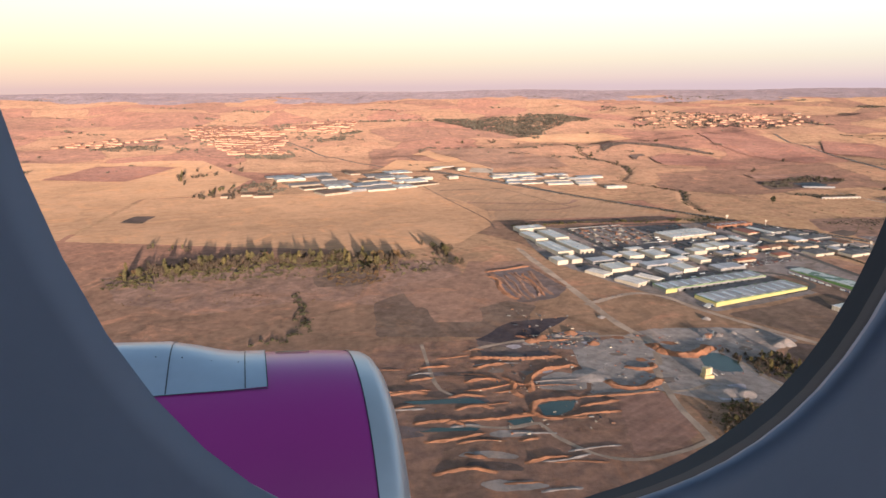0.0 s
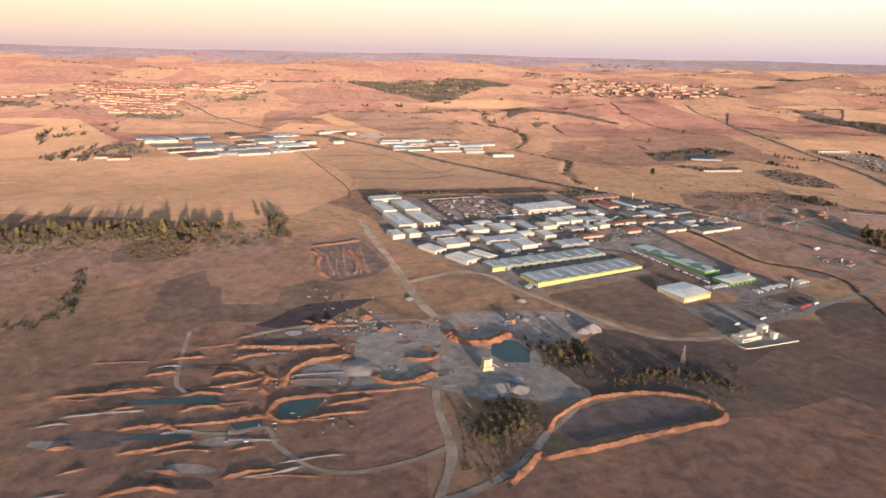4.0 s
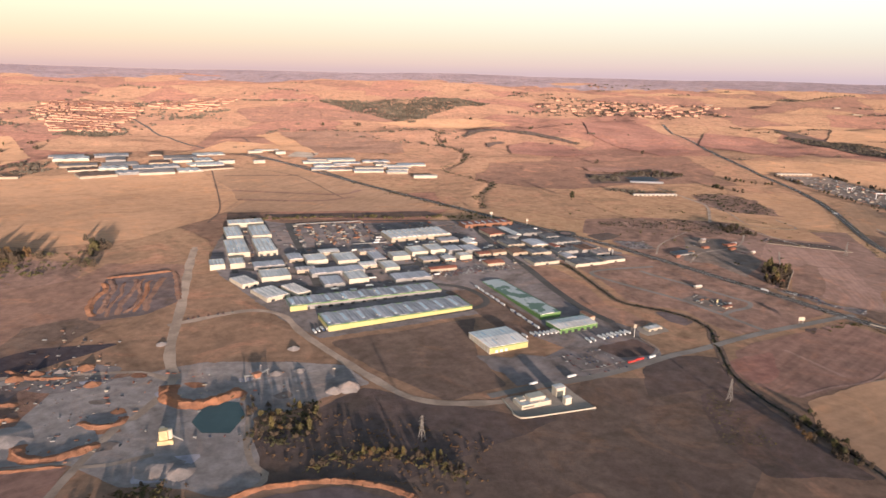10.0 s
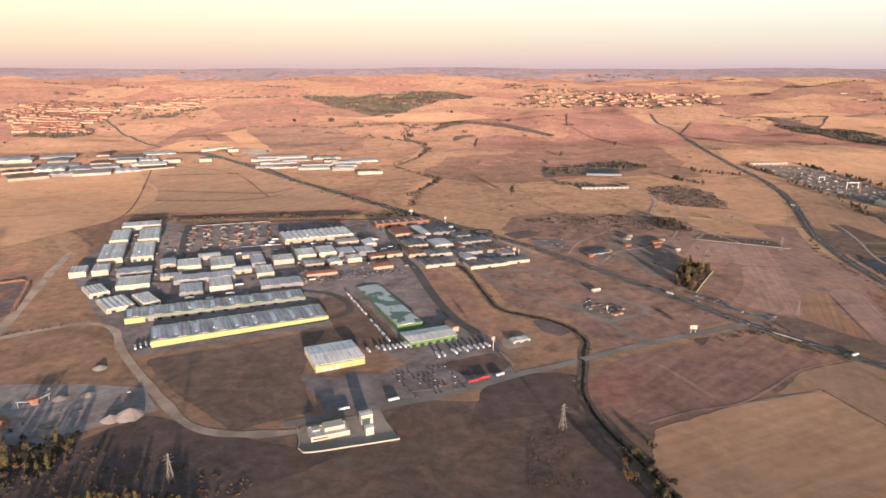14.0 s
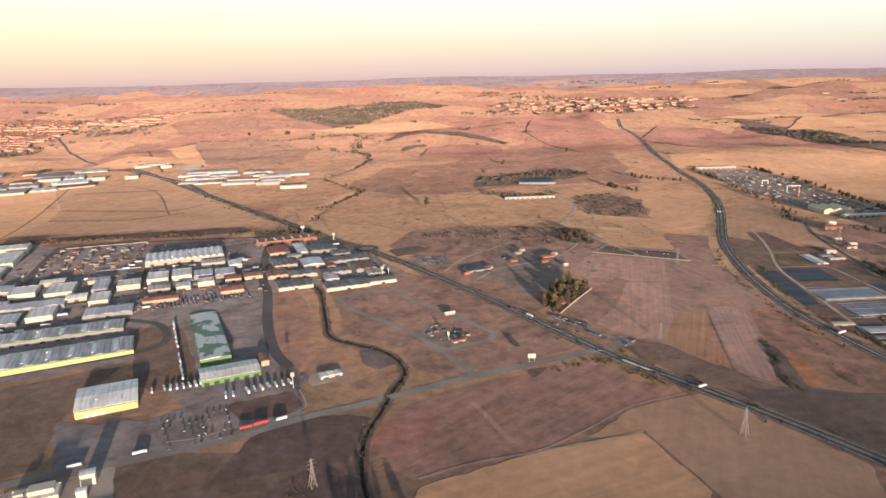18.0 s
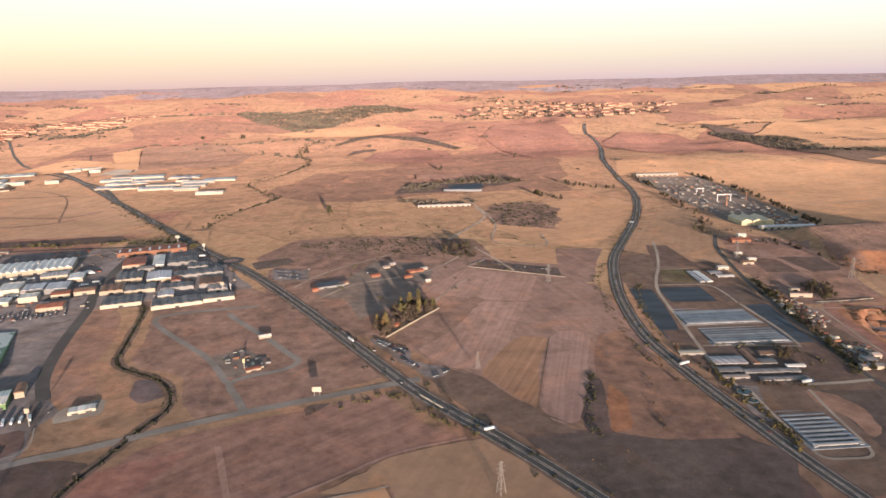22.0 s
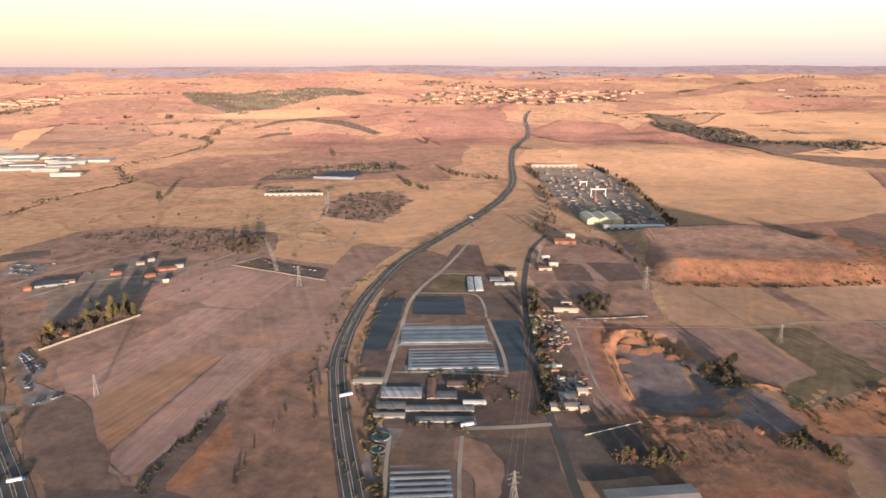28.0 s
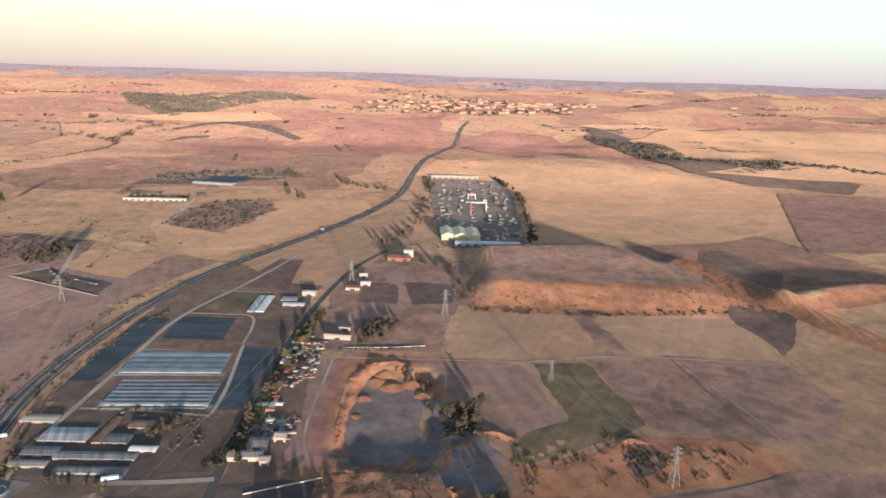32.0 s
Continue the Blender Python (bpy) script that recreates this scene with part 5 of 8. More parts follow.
def make_tree(shape, leaf, seed, label):
    """A tree about 5 m tall: tapered trunk, limbs and a crown of loose leaf clumps."""
    rnd = random.Random(seed)
    o = thing("tree", (0, -900, 0), 0, label, "tree")
    cs, rs = [], []
    if shape == "round":
        for i in range(11):
            a, q = rnd.uniform(0, 6.28), rnd.uniform(0, 1.35)
            cs.append((q * math.cos(a), q * math.sin(a), rnd.uniform(1.9, 4.1) - q * 0.35))
            rs.append(rnd.uniform(0.55, 1.0))
        hh = 2.4
    elif shape == "tall":
        for i in range(11):
            z = 1.0 + i * 0.52
            w = 0.85 * math.sin(min(1, (i + 1.5) / 4) * 1.57) * (1 - max(0, i - 7) * 0.15)
            cs.append((rnd.uniform(-0.45, 0.45), rnd.uniform(-0.45, 0.45), z))
            rs.append(w + rnd.uniform(0, 0.25))
        hh = 3.6
    else:
        for i in range(8):
            a, q = rnd.uniform(0, 6.28), rnd.uniform(0, 1.3)
            cs.append((q * math.cos(a), q * math.sin(a), rnd.uniform(0.5, 1.9)))
            rs.append(rnd.uniform(0.45, 0.85))
        hh = 1.0
    part("trunk", trunk_mesh("trunk", hh, 0.16, 4, seed), None, o)
    v, f = leaf_cards(cs, rs, 80, 0.19, 1.0, seed)
    part("crown", card_mesh("crown", v, f, leaf), None, o)
    return o


TREES = {
    "olive": [make_tree("round", M_LEAF[0], 3, "olive-green broadleaf tree with an uneven crown"), make_tree("round", M_LEAF[0], 5, "olive-green broadleaf tree with an uneven crown")],
    "dark": [make_tree("round", M_LEAF[1], 7, "dark green bushy tree in low sun"), make_tree("bush", M_LEAF[1], 9, "dark green bush on dry ground")],
    "autumn": [make_tree("round", M_LEAF[2], 11, "rusty brown autumn tree with loose leaves"), make_tree("bush", M_LEAF[2], 13, "rusty brown bush on dry ground")],
    "tall": [make_tree("tall", M_LEAF[3], 15, "tall yellowing poplar tree"), make_tree("tall", M_LEAF[0], 17, "tall green poplar tree")],
}
SOURCES = [t for v in TREES.values() for t in v]


def plant(x, y, kind, s, rnd, group):
    src = rnd.choice(TREES[kind])
    t = copy_thing(src, pose(x, y, hm(x, y) - 0.05, 0, 0, rnd.uniform(0, 360)) @ Matrix.Diagonal((s * rnd.uniform(0.85, 1.15), s * rnd.uniform(0.85, 1.15), s * rnd.uniform(0.8, 1.2), 1)))
    return tagged(t, group=group)


def inside(x, y, poly):
    hit = False
    for (ax, ay), (bx, by) in zip(poly, poly[1:] + poly[:1]):
        if (ay > y) != (by > y) and x < (bx - ax) * (y - ay) / (by - ay) + ax:
            hit = not hit
    return hit


def spots(poly, n, seed):
    rnd = random.Random(seed)
    xs, ys = [p[0] for p in poly], [p[1] for p in poly]
    out = []
    while len(out) < n:
        x, y = rnd.uniform(min(xs), max(xs)), rnd.uniform(min(ys), max(ys))
        if inside(x, y, poly):
            out.append((x, y))
    return out


def along(line, n, spread, seed):
    rnd = random.Random(seed)
    c = smooth_line(line, 3)
    out = []
    for i in range(n):
        p = c[int(rnd.random() * len(c))]
        out.append((p.x + rnd.gauss(0, spread), p.y + rnd.gauss(0, spread)))
    return out


UNDERWOOD = {k: ([], []) for k in TREES}


def grove(places, kinds, size, seed, group):
    """Trees that stand clear, one by one; every second or third is lost in the mass of the underwood."""
    rnd = random.Random(seed)
    for i, (x, y) in enumerate(places):
        k, s = rnd.choice(kinds), rnd.uniform(*size) * 1.25
        if i % 9 in (0, 3, 6):
            plant(x, y, k, s, rnd, group)
        else:
            for dz, r in ((0.7, 1.5), (1.9, 1.4), (3.0, 1.0)):
                UNDERWOOD[k][0].append((x + rnd.uniform(-1, 1) * s, y + rnd.uniform(-1, 1) * s, hm(x, y) + dz * s))
                UNDERWOOD[k][1].append(s * r)


def scrub(places, material, size, seed, label, per=11):
    """Bushes past counting, as one mass of leaf clumps on the ground."""
    rnd = random.Random(seed)
    cs, rs = [], []
    for x, y in places:
        big = rnd.uniform(*size)
        for _ in range(rnd.choice((1, 2, 3, 4))):
            r = big * rnd.uniform(0.5, 1.35)
            u, v = x + rnd.gauss(0, big * 1.3), y + rnd.gauss(0, big * 1.3)
            cs.append((u, v, hm(u, v) + r * 0.45))
            rs.append(r)
    v, f = leaf_cards(cs, rs, per * 2, 0.31, 0.75, seed)
    ob = new("scrub", card_mesh("scrub", v, f, material))
    return tagged(ob, label, "scrub", kind="stuff")


BELT = [(-357, 742), (-304, 766), (-265, 785), (-187, 800), (-120, 806), (-60, 800)]
grove(along(BELT, 230, 10, 1), ["olive", "olive", "olive", "autumn", "tall"], (1.15, 1.9), 1, "tree belt across the rough grass")
scrub(along([(x, y - 16) for x, y in BELT], 520, 16, 111), M_LEAF[0], (0.6, 1.9), 111, "olive and rusty bushes under a tree belt")
scrub(spots([(-150, 790), (-60, 790), (-55, 745), (-80, 700), (-120, 700), (-140, 750)], 200, 112), M_LEAF[2], (0.4, 1.3), 112, "rusty bushes in a hollow below a tree belt")
grove(along([(-25, 868), (-8, 850), (5, 812), (14, 780)], 18, 5, 2), ["dark", "olive"], (1.2, 1.9), 2, "trees along a field edge")
grove(along([(-90, 800), (-84, 770), (-78, 735)], 16, 4, 3), ["tall", "autumn"], (1.1, 1.7), 3, "line of yellowing poplars")
grove(along([(-400, 860), (-360, 855), (-330, 850)], 10, 4, 4), ["tall", "dark"], (0.8, 1.2), 4, "trees in a stubble field")
scrub(spots([(-370, 690), (-200, 730), (-40, 740), (15, 770), (-10, 830), (-200, 815), (-370, 770)], 620, 5), M_LEAF[0], (0.4, 1.3), 5, "olive and brown scrub below a tree belt")
scrub(spots([(-330, 640), (-60, 650), (-20, 730), (-200, 770), (-360, 740)], 700, 6), M_LEAF[2], (0.2, 0.55), 6, "rusty brown scrub on rough ground")
V1 = [(243, 504), (275, 508), (300, 490), (340, 470), (362, 440), (335, 430), (273, 466)]
grove(spots([(195, 431), (212, 442), (225, 418), (210, 396), (179, 379), (177, 393)], 26, 71), ["olive", "autumn", "dark"], (0.45, 0.8), 71, "bushy trees beside the haul road")
grove(spots([(242, 515), (273, 526), (281, 490), (264, 466), (240, 482)], 34, 72), ["olive", "olive", "tall", "autumn"], (0.55, 0.95), 72, "bushy trees beside the quarry pond")
grove(along([(234, 500), (236, 512), (230, 522), (222, 526)], 9, 1.5, 99), ["dark"], (0.6, 0.9), 99, "dark trees on the pond bank")
grove(along([(283, 450), (300, 462), (322, 463), (345, 455), (358, 444)], 44, 3.5, 98), ["olive", "tall", "autumn", "olive"], (0.5, 0.85), 98, "hedge of bushy trees behind the lagoon")
grove(spots(V1, 10, 7), ["olive", "autumn"], (0.4, 0.7), 7, "bushy trees beside the quarry")
scrub(spots([(235, 470), (245, 510), (320, 500), (380, 480), (370, 425), (330, 425)], 420, 8), M_LEAF[2], (0.25, 0.6), 8, "brown scrub beside the quarry")
scrub(spots([(192, 428), (212, 440), (226, 418), (210, 396), (182, 384), (180, 400)], 150, 73), M_LEAF[0], (0.5, 1.1), 73, "dense olive bushes beside the haul road")
scrub(spots([(242, 512), (273, 524), (277, 486), (262, 468), (240, 482)], 180, 74), M_LEAF[1], (0.5, 1.1), 74, "dense dark bushes beside the quarry pond")
scrub(along([(283, 450), (300, 462), (322, 463), (345, 455), (358, 444)], 150, 4, 75), M_LEAF[0], (0.4, 0.9), 75, "olive bushes beside the quarry")
V2 = [(186, 420), (222, 436), (222, 404), (195, 368), (178, 390)]
grove(spots(V2, 20, 9), ["autumn", "olive"], (0.6, 1.0), 9, "bushes by the haul road")
scrub(spots([(175, 425), (224, 436), (224, 400), (192, 340), (170, 360)], 380, 10), M_LEAF[2], (0.25, 0.6), 10, "rusty scrub by the haul road")
grove(spots([(672, 750), (684, 741), (702, 768), (717, 790), (706, 808), (688, 794)], 52, 11), ["tall", "olive", "autumn"], (1.0, 1.5), 11, "garden trees beside the main road")
grove(spots([(717, 935), (757, 935), (755, 998), (722, 985)], 22, 12), ["dark"], (1.0, 1.5), 12, "dark trees on waste ground")
scrub(spots([(560, 1000), (623, 1012), (681, 1022), (755, 998), (757, 935), (717, 932), (635, 967), (580, 975)], 460, 13), M_LEAF[1], (0.3, 0.85), 13, "dark scrub on waste ground")
parcel("pond", [(720, 1389), (748, 1396), (774, 1399), (780, 1361), (752, 1349), (729, 1343)], M_SHEETING, "grey-blue pond among dark trees", category="pond", up=0.6, ragged=1.5)
scrub(spots([(650, 1390), (713, 1412), (755, 1468), (813, 1484), (846, 1415), (806, 1390), (769, 1406), (716, 1396), (700, 1345), (655, 1330)], 330, 108), M_FARWOOD, (1.2, 2.6), 108, "dark green wood round a pond", per=8)
grove(spots([(650, 1396), (713, 1410), (810, 1450), (850, 1412), (806, 1400), (760, 1410), (700, 1396)], 20, 14), ["dark"], (1.1, 1.7), 14, "dark trees round a pond")
scrub(spots([(772, 1160), (787, 1224), (840, 1237), (869, 1177), (848, 1060), (807, 1069), (774, 1091)], 320, 15), M_LEAF[1], (0.3, 1.2), 15, "dark scrub on a dry slope")
grove(along([(843, 1308), (886, 1245)], 9, 3, 16) + along([(904, 1384), (940, 1352), (978, 1332)], 10, 3, 17), ["dark", "olive"], (1.0, 1.7), 16, "row of field trees")
grove(along([(1036, 1428), (1037, 1284), (1030, 1134), (1011, 1049), (997, 1024)], 70, 4, 18), ["dark", "olive"], (0.6, 1.05), 18, "trees round the works")
grove(along([(997, 1016), (1032, 1030), (1064, 1024), (1139, 1034)], 26, 3, 19), ["olive", "dark"], (0.3, 0.5), 19, "trees round the works")
grove(along([(1130, 1436), (1152, 1340), (1152, 1200), (1144, 1040)], 70, 2, 20), ["dark"], (0.9, 1.3), 20, "trees round the works")
grove(along([(978, 830), (978, 779), (978, 732), (977, 700), (981, 683)], 26, 2.5, 21), ["olive", "autumn", "dark"], (0.6, 1.1), 21, "trees along a lane")
grove(spots([(1012, 835), (1035, 838), (1030, 803), (1010, 797)], 46, 22), ["dark", "olive"], (0.6, 0.9), 22, "orchard of bushy trees")
grove(spots([(994, 641), (1003, 648), (1013, 641), (1028, 650), (1027, 637), (1011, 633)], 22, 23), ["autumn", "olive", "olive"], (0.7, 1.2), 23, "trees beside a long shed")
grove(spots([(1064, 732), (1084, 731), (1078, 707), (1067, 714)], 18, 24), ["dark"], (0.8, 1.3), 24, "dark trees in a hollow")
grove(along([(1044, 765), (1050, 758), (1058, 738)], 8, 2, 25), ["autumn", "dark"], (0.6, 1.0), 25, "bushes on a pit edge")
grove(spots([(1078, 661), (1088, 663), (1096, 652), (1093, 635), (1084, 641), (1075, 652)], 16, 26), ["olive", "dark"], (0.8, 1.2), 26, "bushes by a ruin")
grove(spots([(560, 516), (574, 496), (574, 452), (556, 452)], 16, 27), ["autumn", "olive"], (0.8, 1.3), 27, "trees along the stream")
scrub(spots([(521, 534), (533, 539), (536, 507), (540, 471), (509, 472), (514, 511)], 320, 109), M_LEAF[3], (0.12, 0.34), 109, "rusty bushes on dark weedy ground")
grove(spots([(568, 511), (580, 511), (580, 450), (562, 450)], 26, 110), ["olive", "dark"], (0.5, 0.9), 110, "trees along the stream")
scrub(along(STREAM, 420, 1.1, 28), M_LEAF[1], (0.25, 0.7), 28, "dark reeds and scrub along the stream")
grove(along([(874, 735), (881, 690), (893, 662), (900, 625), (903, 604)], 18, 2, 29) + along([(852, 764), (854, 711), (862, 668), (872, 618)], 4, 1, 30), ["autumn", "olive"], (0.35, 0.6), 29, "roadside trees along the curving road")
scrub(along([(866, 900), (852, 846), (848, 790), (850, 735), (856, 690)], 120, 2.2, 31) + along([(884, 840), (873, 790), (872, 735)], 80, 1.5, 32), M_LEAF[0], (0.25, 0.65), 31, "roadside scrub along the curving road")
scrub(along(CREEK, 340, 4, 33), M_LEAF[1], (0.5, 1.4), 33, "dark scrub along a dry creek")
scrub(along([(230, 1275), (383, 1080), (455, 985)], 110, 5, 34), M_LEAF[1], (0.4, 1.1), 34, "dark roadside scrub")
scrub(along([(100, 985), (250, 1010), (400, 1020), (455, 1000)], 160, 6, 35), M_LEAF[0], (0.6, 1.8), 35, "dry scrub behind the estate")
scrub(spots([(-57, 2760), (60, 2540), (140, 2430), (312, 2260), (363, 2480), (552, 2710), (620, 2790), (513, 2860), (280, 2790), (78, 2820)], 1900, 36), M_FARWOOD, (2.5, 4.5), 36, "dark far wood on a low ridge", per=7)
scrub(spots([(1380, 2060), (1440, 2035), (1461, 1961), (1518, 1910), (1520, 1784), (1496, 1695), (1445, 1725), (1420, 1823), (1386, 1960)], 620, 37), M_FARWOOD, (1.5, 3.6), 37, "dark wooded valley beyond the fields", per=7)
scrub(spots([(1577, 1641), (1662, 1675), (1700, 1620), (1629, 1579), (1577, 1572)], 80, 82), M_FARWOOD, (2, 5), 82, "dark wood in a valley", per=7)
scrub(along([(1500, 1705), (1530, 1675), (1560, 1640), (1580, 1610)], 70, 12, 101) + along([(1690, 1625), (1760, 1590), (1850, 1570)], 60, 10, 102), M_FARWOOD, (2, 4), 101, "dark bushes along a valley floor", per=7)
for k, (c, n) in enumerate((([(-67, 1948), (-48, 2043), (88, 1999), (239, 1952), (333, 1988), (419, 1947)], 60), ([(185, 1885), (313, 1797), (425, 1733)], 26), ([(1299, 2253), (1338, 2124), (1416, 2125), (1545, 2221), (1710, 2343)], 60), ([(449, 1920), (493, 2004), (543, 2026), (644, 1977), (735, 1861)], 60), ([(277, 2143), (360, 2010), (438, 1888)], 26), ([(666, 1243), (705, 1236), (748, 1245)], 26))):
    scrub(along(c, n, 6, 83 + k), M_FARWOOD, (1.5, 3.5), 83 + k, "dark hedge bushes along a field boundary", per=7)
grove([(395, 1827), (434, 1693), (157, 2142), (59, 2116), (234, 2126), (500, 2384), (655, 2105), (707, 1542), (856, 1709), (570, 1157), (400, 1835), (162, 2146), (505, 2380), (660, 2110)], ["dark"], (1.6, 2.6), 89, "lone trees on far fields")
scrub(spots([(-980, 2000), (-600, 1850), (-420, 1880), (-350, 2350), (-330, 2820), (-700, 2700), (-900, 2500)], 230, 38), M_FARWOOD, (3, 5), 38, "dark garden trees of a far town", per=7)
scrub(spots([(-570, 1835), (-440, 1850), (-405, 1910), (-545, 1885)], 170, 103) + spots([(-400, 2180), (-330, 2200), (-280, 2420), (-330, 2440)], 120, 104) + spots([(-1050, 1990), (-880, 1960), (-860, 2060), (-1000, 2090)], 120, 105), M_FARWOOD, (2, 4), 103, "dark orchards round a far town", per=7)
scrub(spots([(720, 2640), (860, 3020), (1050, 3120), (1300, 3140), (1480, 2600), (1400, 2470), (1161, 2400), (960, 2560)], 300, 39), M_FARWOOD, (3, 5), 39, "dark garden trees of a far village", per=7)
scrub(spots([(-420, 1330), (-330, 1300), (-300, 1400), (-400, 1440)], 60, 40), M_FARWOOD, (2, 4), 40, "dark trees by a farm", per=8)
scrub(spots([(1065, 885), (1290, 905), (1285, 875), (1080, 862)], 300, 41), M_LEAF[1], (0.15, 0.5), 41, "dark bushes on a dry scarp")
scrub(spots([(990, 620), (1075, 636), (1075, 690), (1050, 740), (1035, 735), (1030, 690), (1000, 660)], 360, 42), M_LEAF[3], (0.1, 0.26), 42, "dry brown scrub in an old pit")
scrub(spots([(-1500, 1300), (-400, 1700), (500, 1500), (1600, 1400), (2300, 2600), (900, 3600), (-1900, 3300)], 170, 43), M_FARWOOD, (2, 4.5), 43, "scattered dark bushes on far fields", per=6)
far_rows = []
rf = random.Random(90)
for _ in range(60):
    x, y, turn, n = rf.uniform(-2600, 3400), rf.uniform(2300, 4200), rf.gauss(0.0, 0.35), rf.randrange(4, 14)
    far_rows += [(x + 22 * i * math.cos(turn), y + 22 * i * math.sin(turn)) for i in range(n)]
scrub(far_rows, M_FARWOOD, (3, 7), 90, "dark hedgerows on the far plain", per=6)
scrub(spots([(560, 860), (690, 800), (840, 900), (850, 1000), (700, 1130), (540, 1080)], 90, 44), M_LEAF[0], (0.4, 1.1), 44, "dark scattered bushes on waste ground")
grove(along([(-540, 1411), (-603, 1565), (-513, 1732)], 16, 4, 61) + along([(-573, 1501), (-483, 1625)], 12, 3, 62), ["dark", "tall"], (1.2, 2.0), 61, "hedge trees in far stubble")
grove(spots([(-480, 1240), (-390, 1236), (-395, 1370), (-470, 1360)], 26, 63), ["dark", "olive"], (1.0, 1.9), 63, "trees round a farm")
grove(along([(846, 672), (841, 640), (835, 613)], 7, 1.5, 64), ["autumn", "olive"], (0.3, 0.5), 64, "bushes along a field edge")
grove(along([(1040, 975), (1068, 955), (1074, 915), (1078, 880)], 16, 3, 65), ["olive", "dark"], (0.6, 1.0), 65, "bushes below the scarp")
scrub(along([(-158, 679), (-128, 584), (-137, 558), (-154, 546)], 70, 4, 66), M_LEAF[1], (0.6, 1.6), 66, "dark scrub along a dry gully")
scrub(along([(1040, 772), (1053, 752), (1063, 730), (1078, 726), (1080, 708), (1096, 700), (1098, 680), (1100, 664)], 80, 2.0, 67), M_LEAF[0], (0.4, 1.0), 67, "dark bushes along a pit edge")
scrub(along([(1100, 684), (1126, 692), (1149, 706)], 40, 4, 68) + spots([(1110, 668), (1150, 700), (1210, 700), (1180, 678)], 60, 68), M_LEAF[2], (0.4, 1.0), 68, "dry rusty bushes on an orange slope")
scrub(spots([(1143, 696), (1157, 698), (1162, 688), (1146, 679)], 24, 69), M_LEAF[1], (0.5, 1.1), 69, "dark bushes in a hollow")
scrub(along([(1080, 864), (1140, 858), (1200, 862), (1262, 868)], 90, 2, 70), M_LEAF[1], (0.4, 1.0), 70, "dark bushes along the scarp foot")
scrub(along([(814, 678), (808, 652), (803, 628), (804, 612)], 40, 1.5, 76), M_LEAF[1], (0.4, 1.0), 76, "dark bushes in a small gully")
scrub(along([(983, 850), (978, 777), (977, 712), (972, 676)], 260, 2.2, 77), M_LEAF[1], (0.5, 1.1), 77, "dark hedge along a lane")
grove(spots([(937, 707), (946, 709), (941, 695), (933, 696)], 12, 91), ["olive", "dark"], (0.5, 0.8), 91, "garden trees in the nursery")
scrub(along([(892, 690), (890, 660), (896, 630), (899, 600)], 70, 1.6, 92), M_LEAF[3], (0.5, 1.1), 92, "yellowish bushes beside the curving road")
grove(along([(908, 663), (919, 661), (933, 658)], 16, 0.8, 78), ["olive", "autumn"], (0.35, 0.5), 78, "clipped row of nursery trees")
scrub(along([(905, 720), (930, 715), (950, 712), (955, 690)], 40, 2.5, 79), M_LEAF[0], (0.4, 0.9), 79, "garden bushes in the nursery")
scrub(spots([(745, 609), (783, 606), (850, 590), (870, 540), (815, 545)], 60, 80), M_LEAF[2], (0.15, 0.35), 80, "low dark weeds on fallow ground")
scrub(along([(655, 640), (700, 655), (712, 640), (740, 612)], 50, 2.0, 81), M_LEAF[0], (0.4, 0.9), 81, "roadside bushes by a junction")
for i, (k, (cs, rs)) in enumerate(UNDERWOOD.items()):
    v, f = leaf_cards(cs, rs, 56, 0.21, 1.1, 90 + i)
    m = TREES[k][0].children[1].data.materials[0]
    tagged(new("underwood", card_mesh("underwood", v, f, m)), "mass of mixed bushy trees too dense to count", "trees", kind="stuff")
for t in SOURCES:
    for o in list(t.children) + [t]:
        bpy.data.objects.remove(o)
# ---- far estates, towns and the works ----
def bilinear(c, u, v):
    (ax, ay), (bx, by), (cx, cy), (dx, dy) = c
    return (ax * (1 - u) + bx * u) * (1 - v) + (dx * (1 - u) + cx * u) * v, (ay * (1 - u) + by * u) * (1 - v) + (dy * (1 - u) + cy * u) * v


rnd = random.Random(21)
FE = "white sheds of a far estate"
for row in range(5):
    u = rnd.uniform(0.0, 0.05) + (0.06 if row < 1 else 0)
    while u < 0.98:
        w = rnd.choice((24, 36, 50, 64)) if row else rnd.choice((30, 44, 60))
        x, y = bilinear([(-240, 1290), (-50, 1395), (-120, 1600), (-400, 1520)], u + 0.06, (row + rnd.uniform(-0.15, 0.15)) / 4.3)
        if rnd.random() < 0.9:
            shed(x, y, w * 0.97, rnd.uniform(30, 48), 24 + rnd.uniform(-3, 3) + rnd.choice((0, 0, 0, 10)), rnd.uniform(2.6, 4.6), rnd.choice((M_WHITE, M_CREAM, M_WHITE, M_GREYWALL)), rnd.choice((M_WARMROOF, M_WHITEROOF, M_WHITEROOF, M_GREYROOF, M_BRICKROOF)), rnd.choice((0, 0, 3)), rnd.uniform(0.6, 1.6), None, 0, 0, label="white-fronted shed in sunlit fields", group=FE)
        u += (w + rnd.uniform(0, 8)) / 250
FE2 = "white sheds beside the far road"
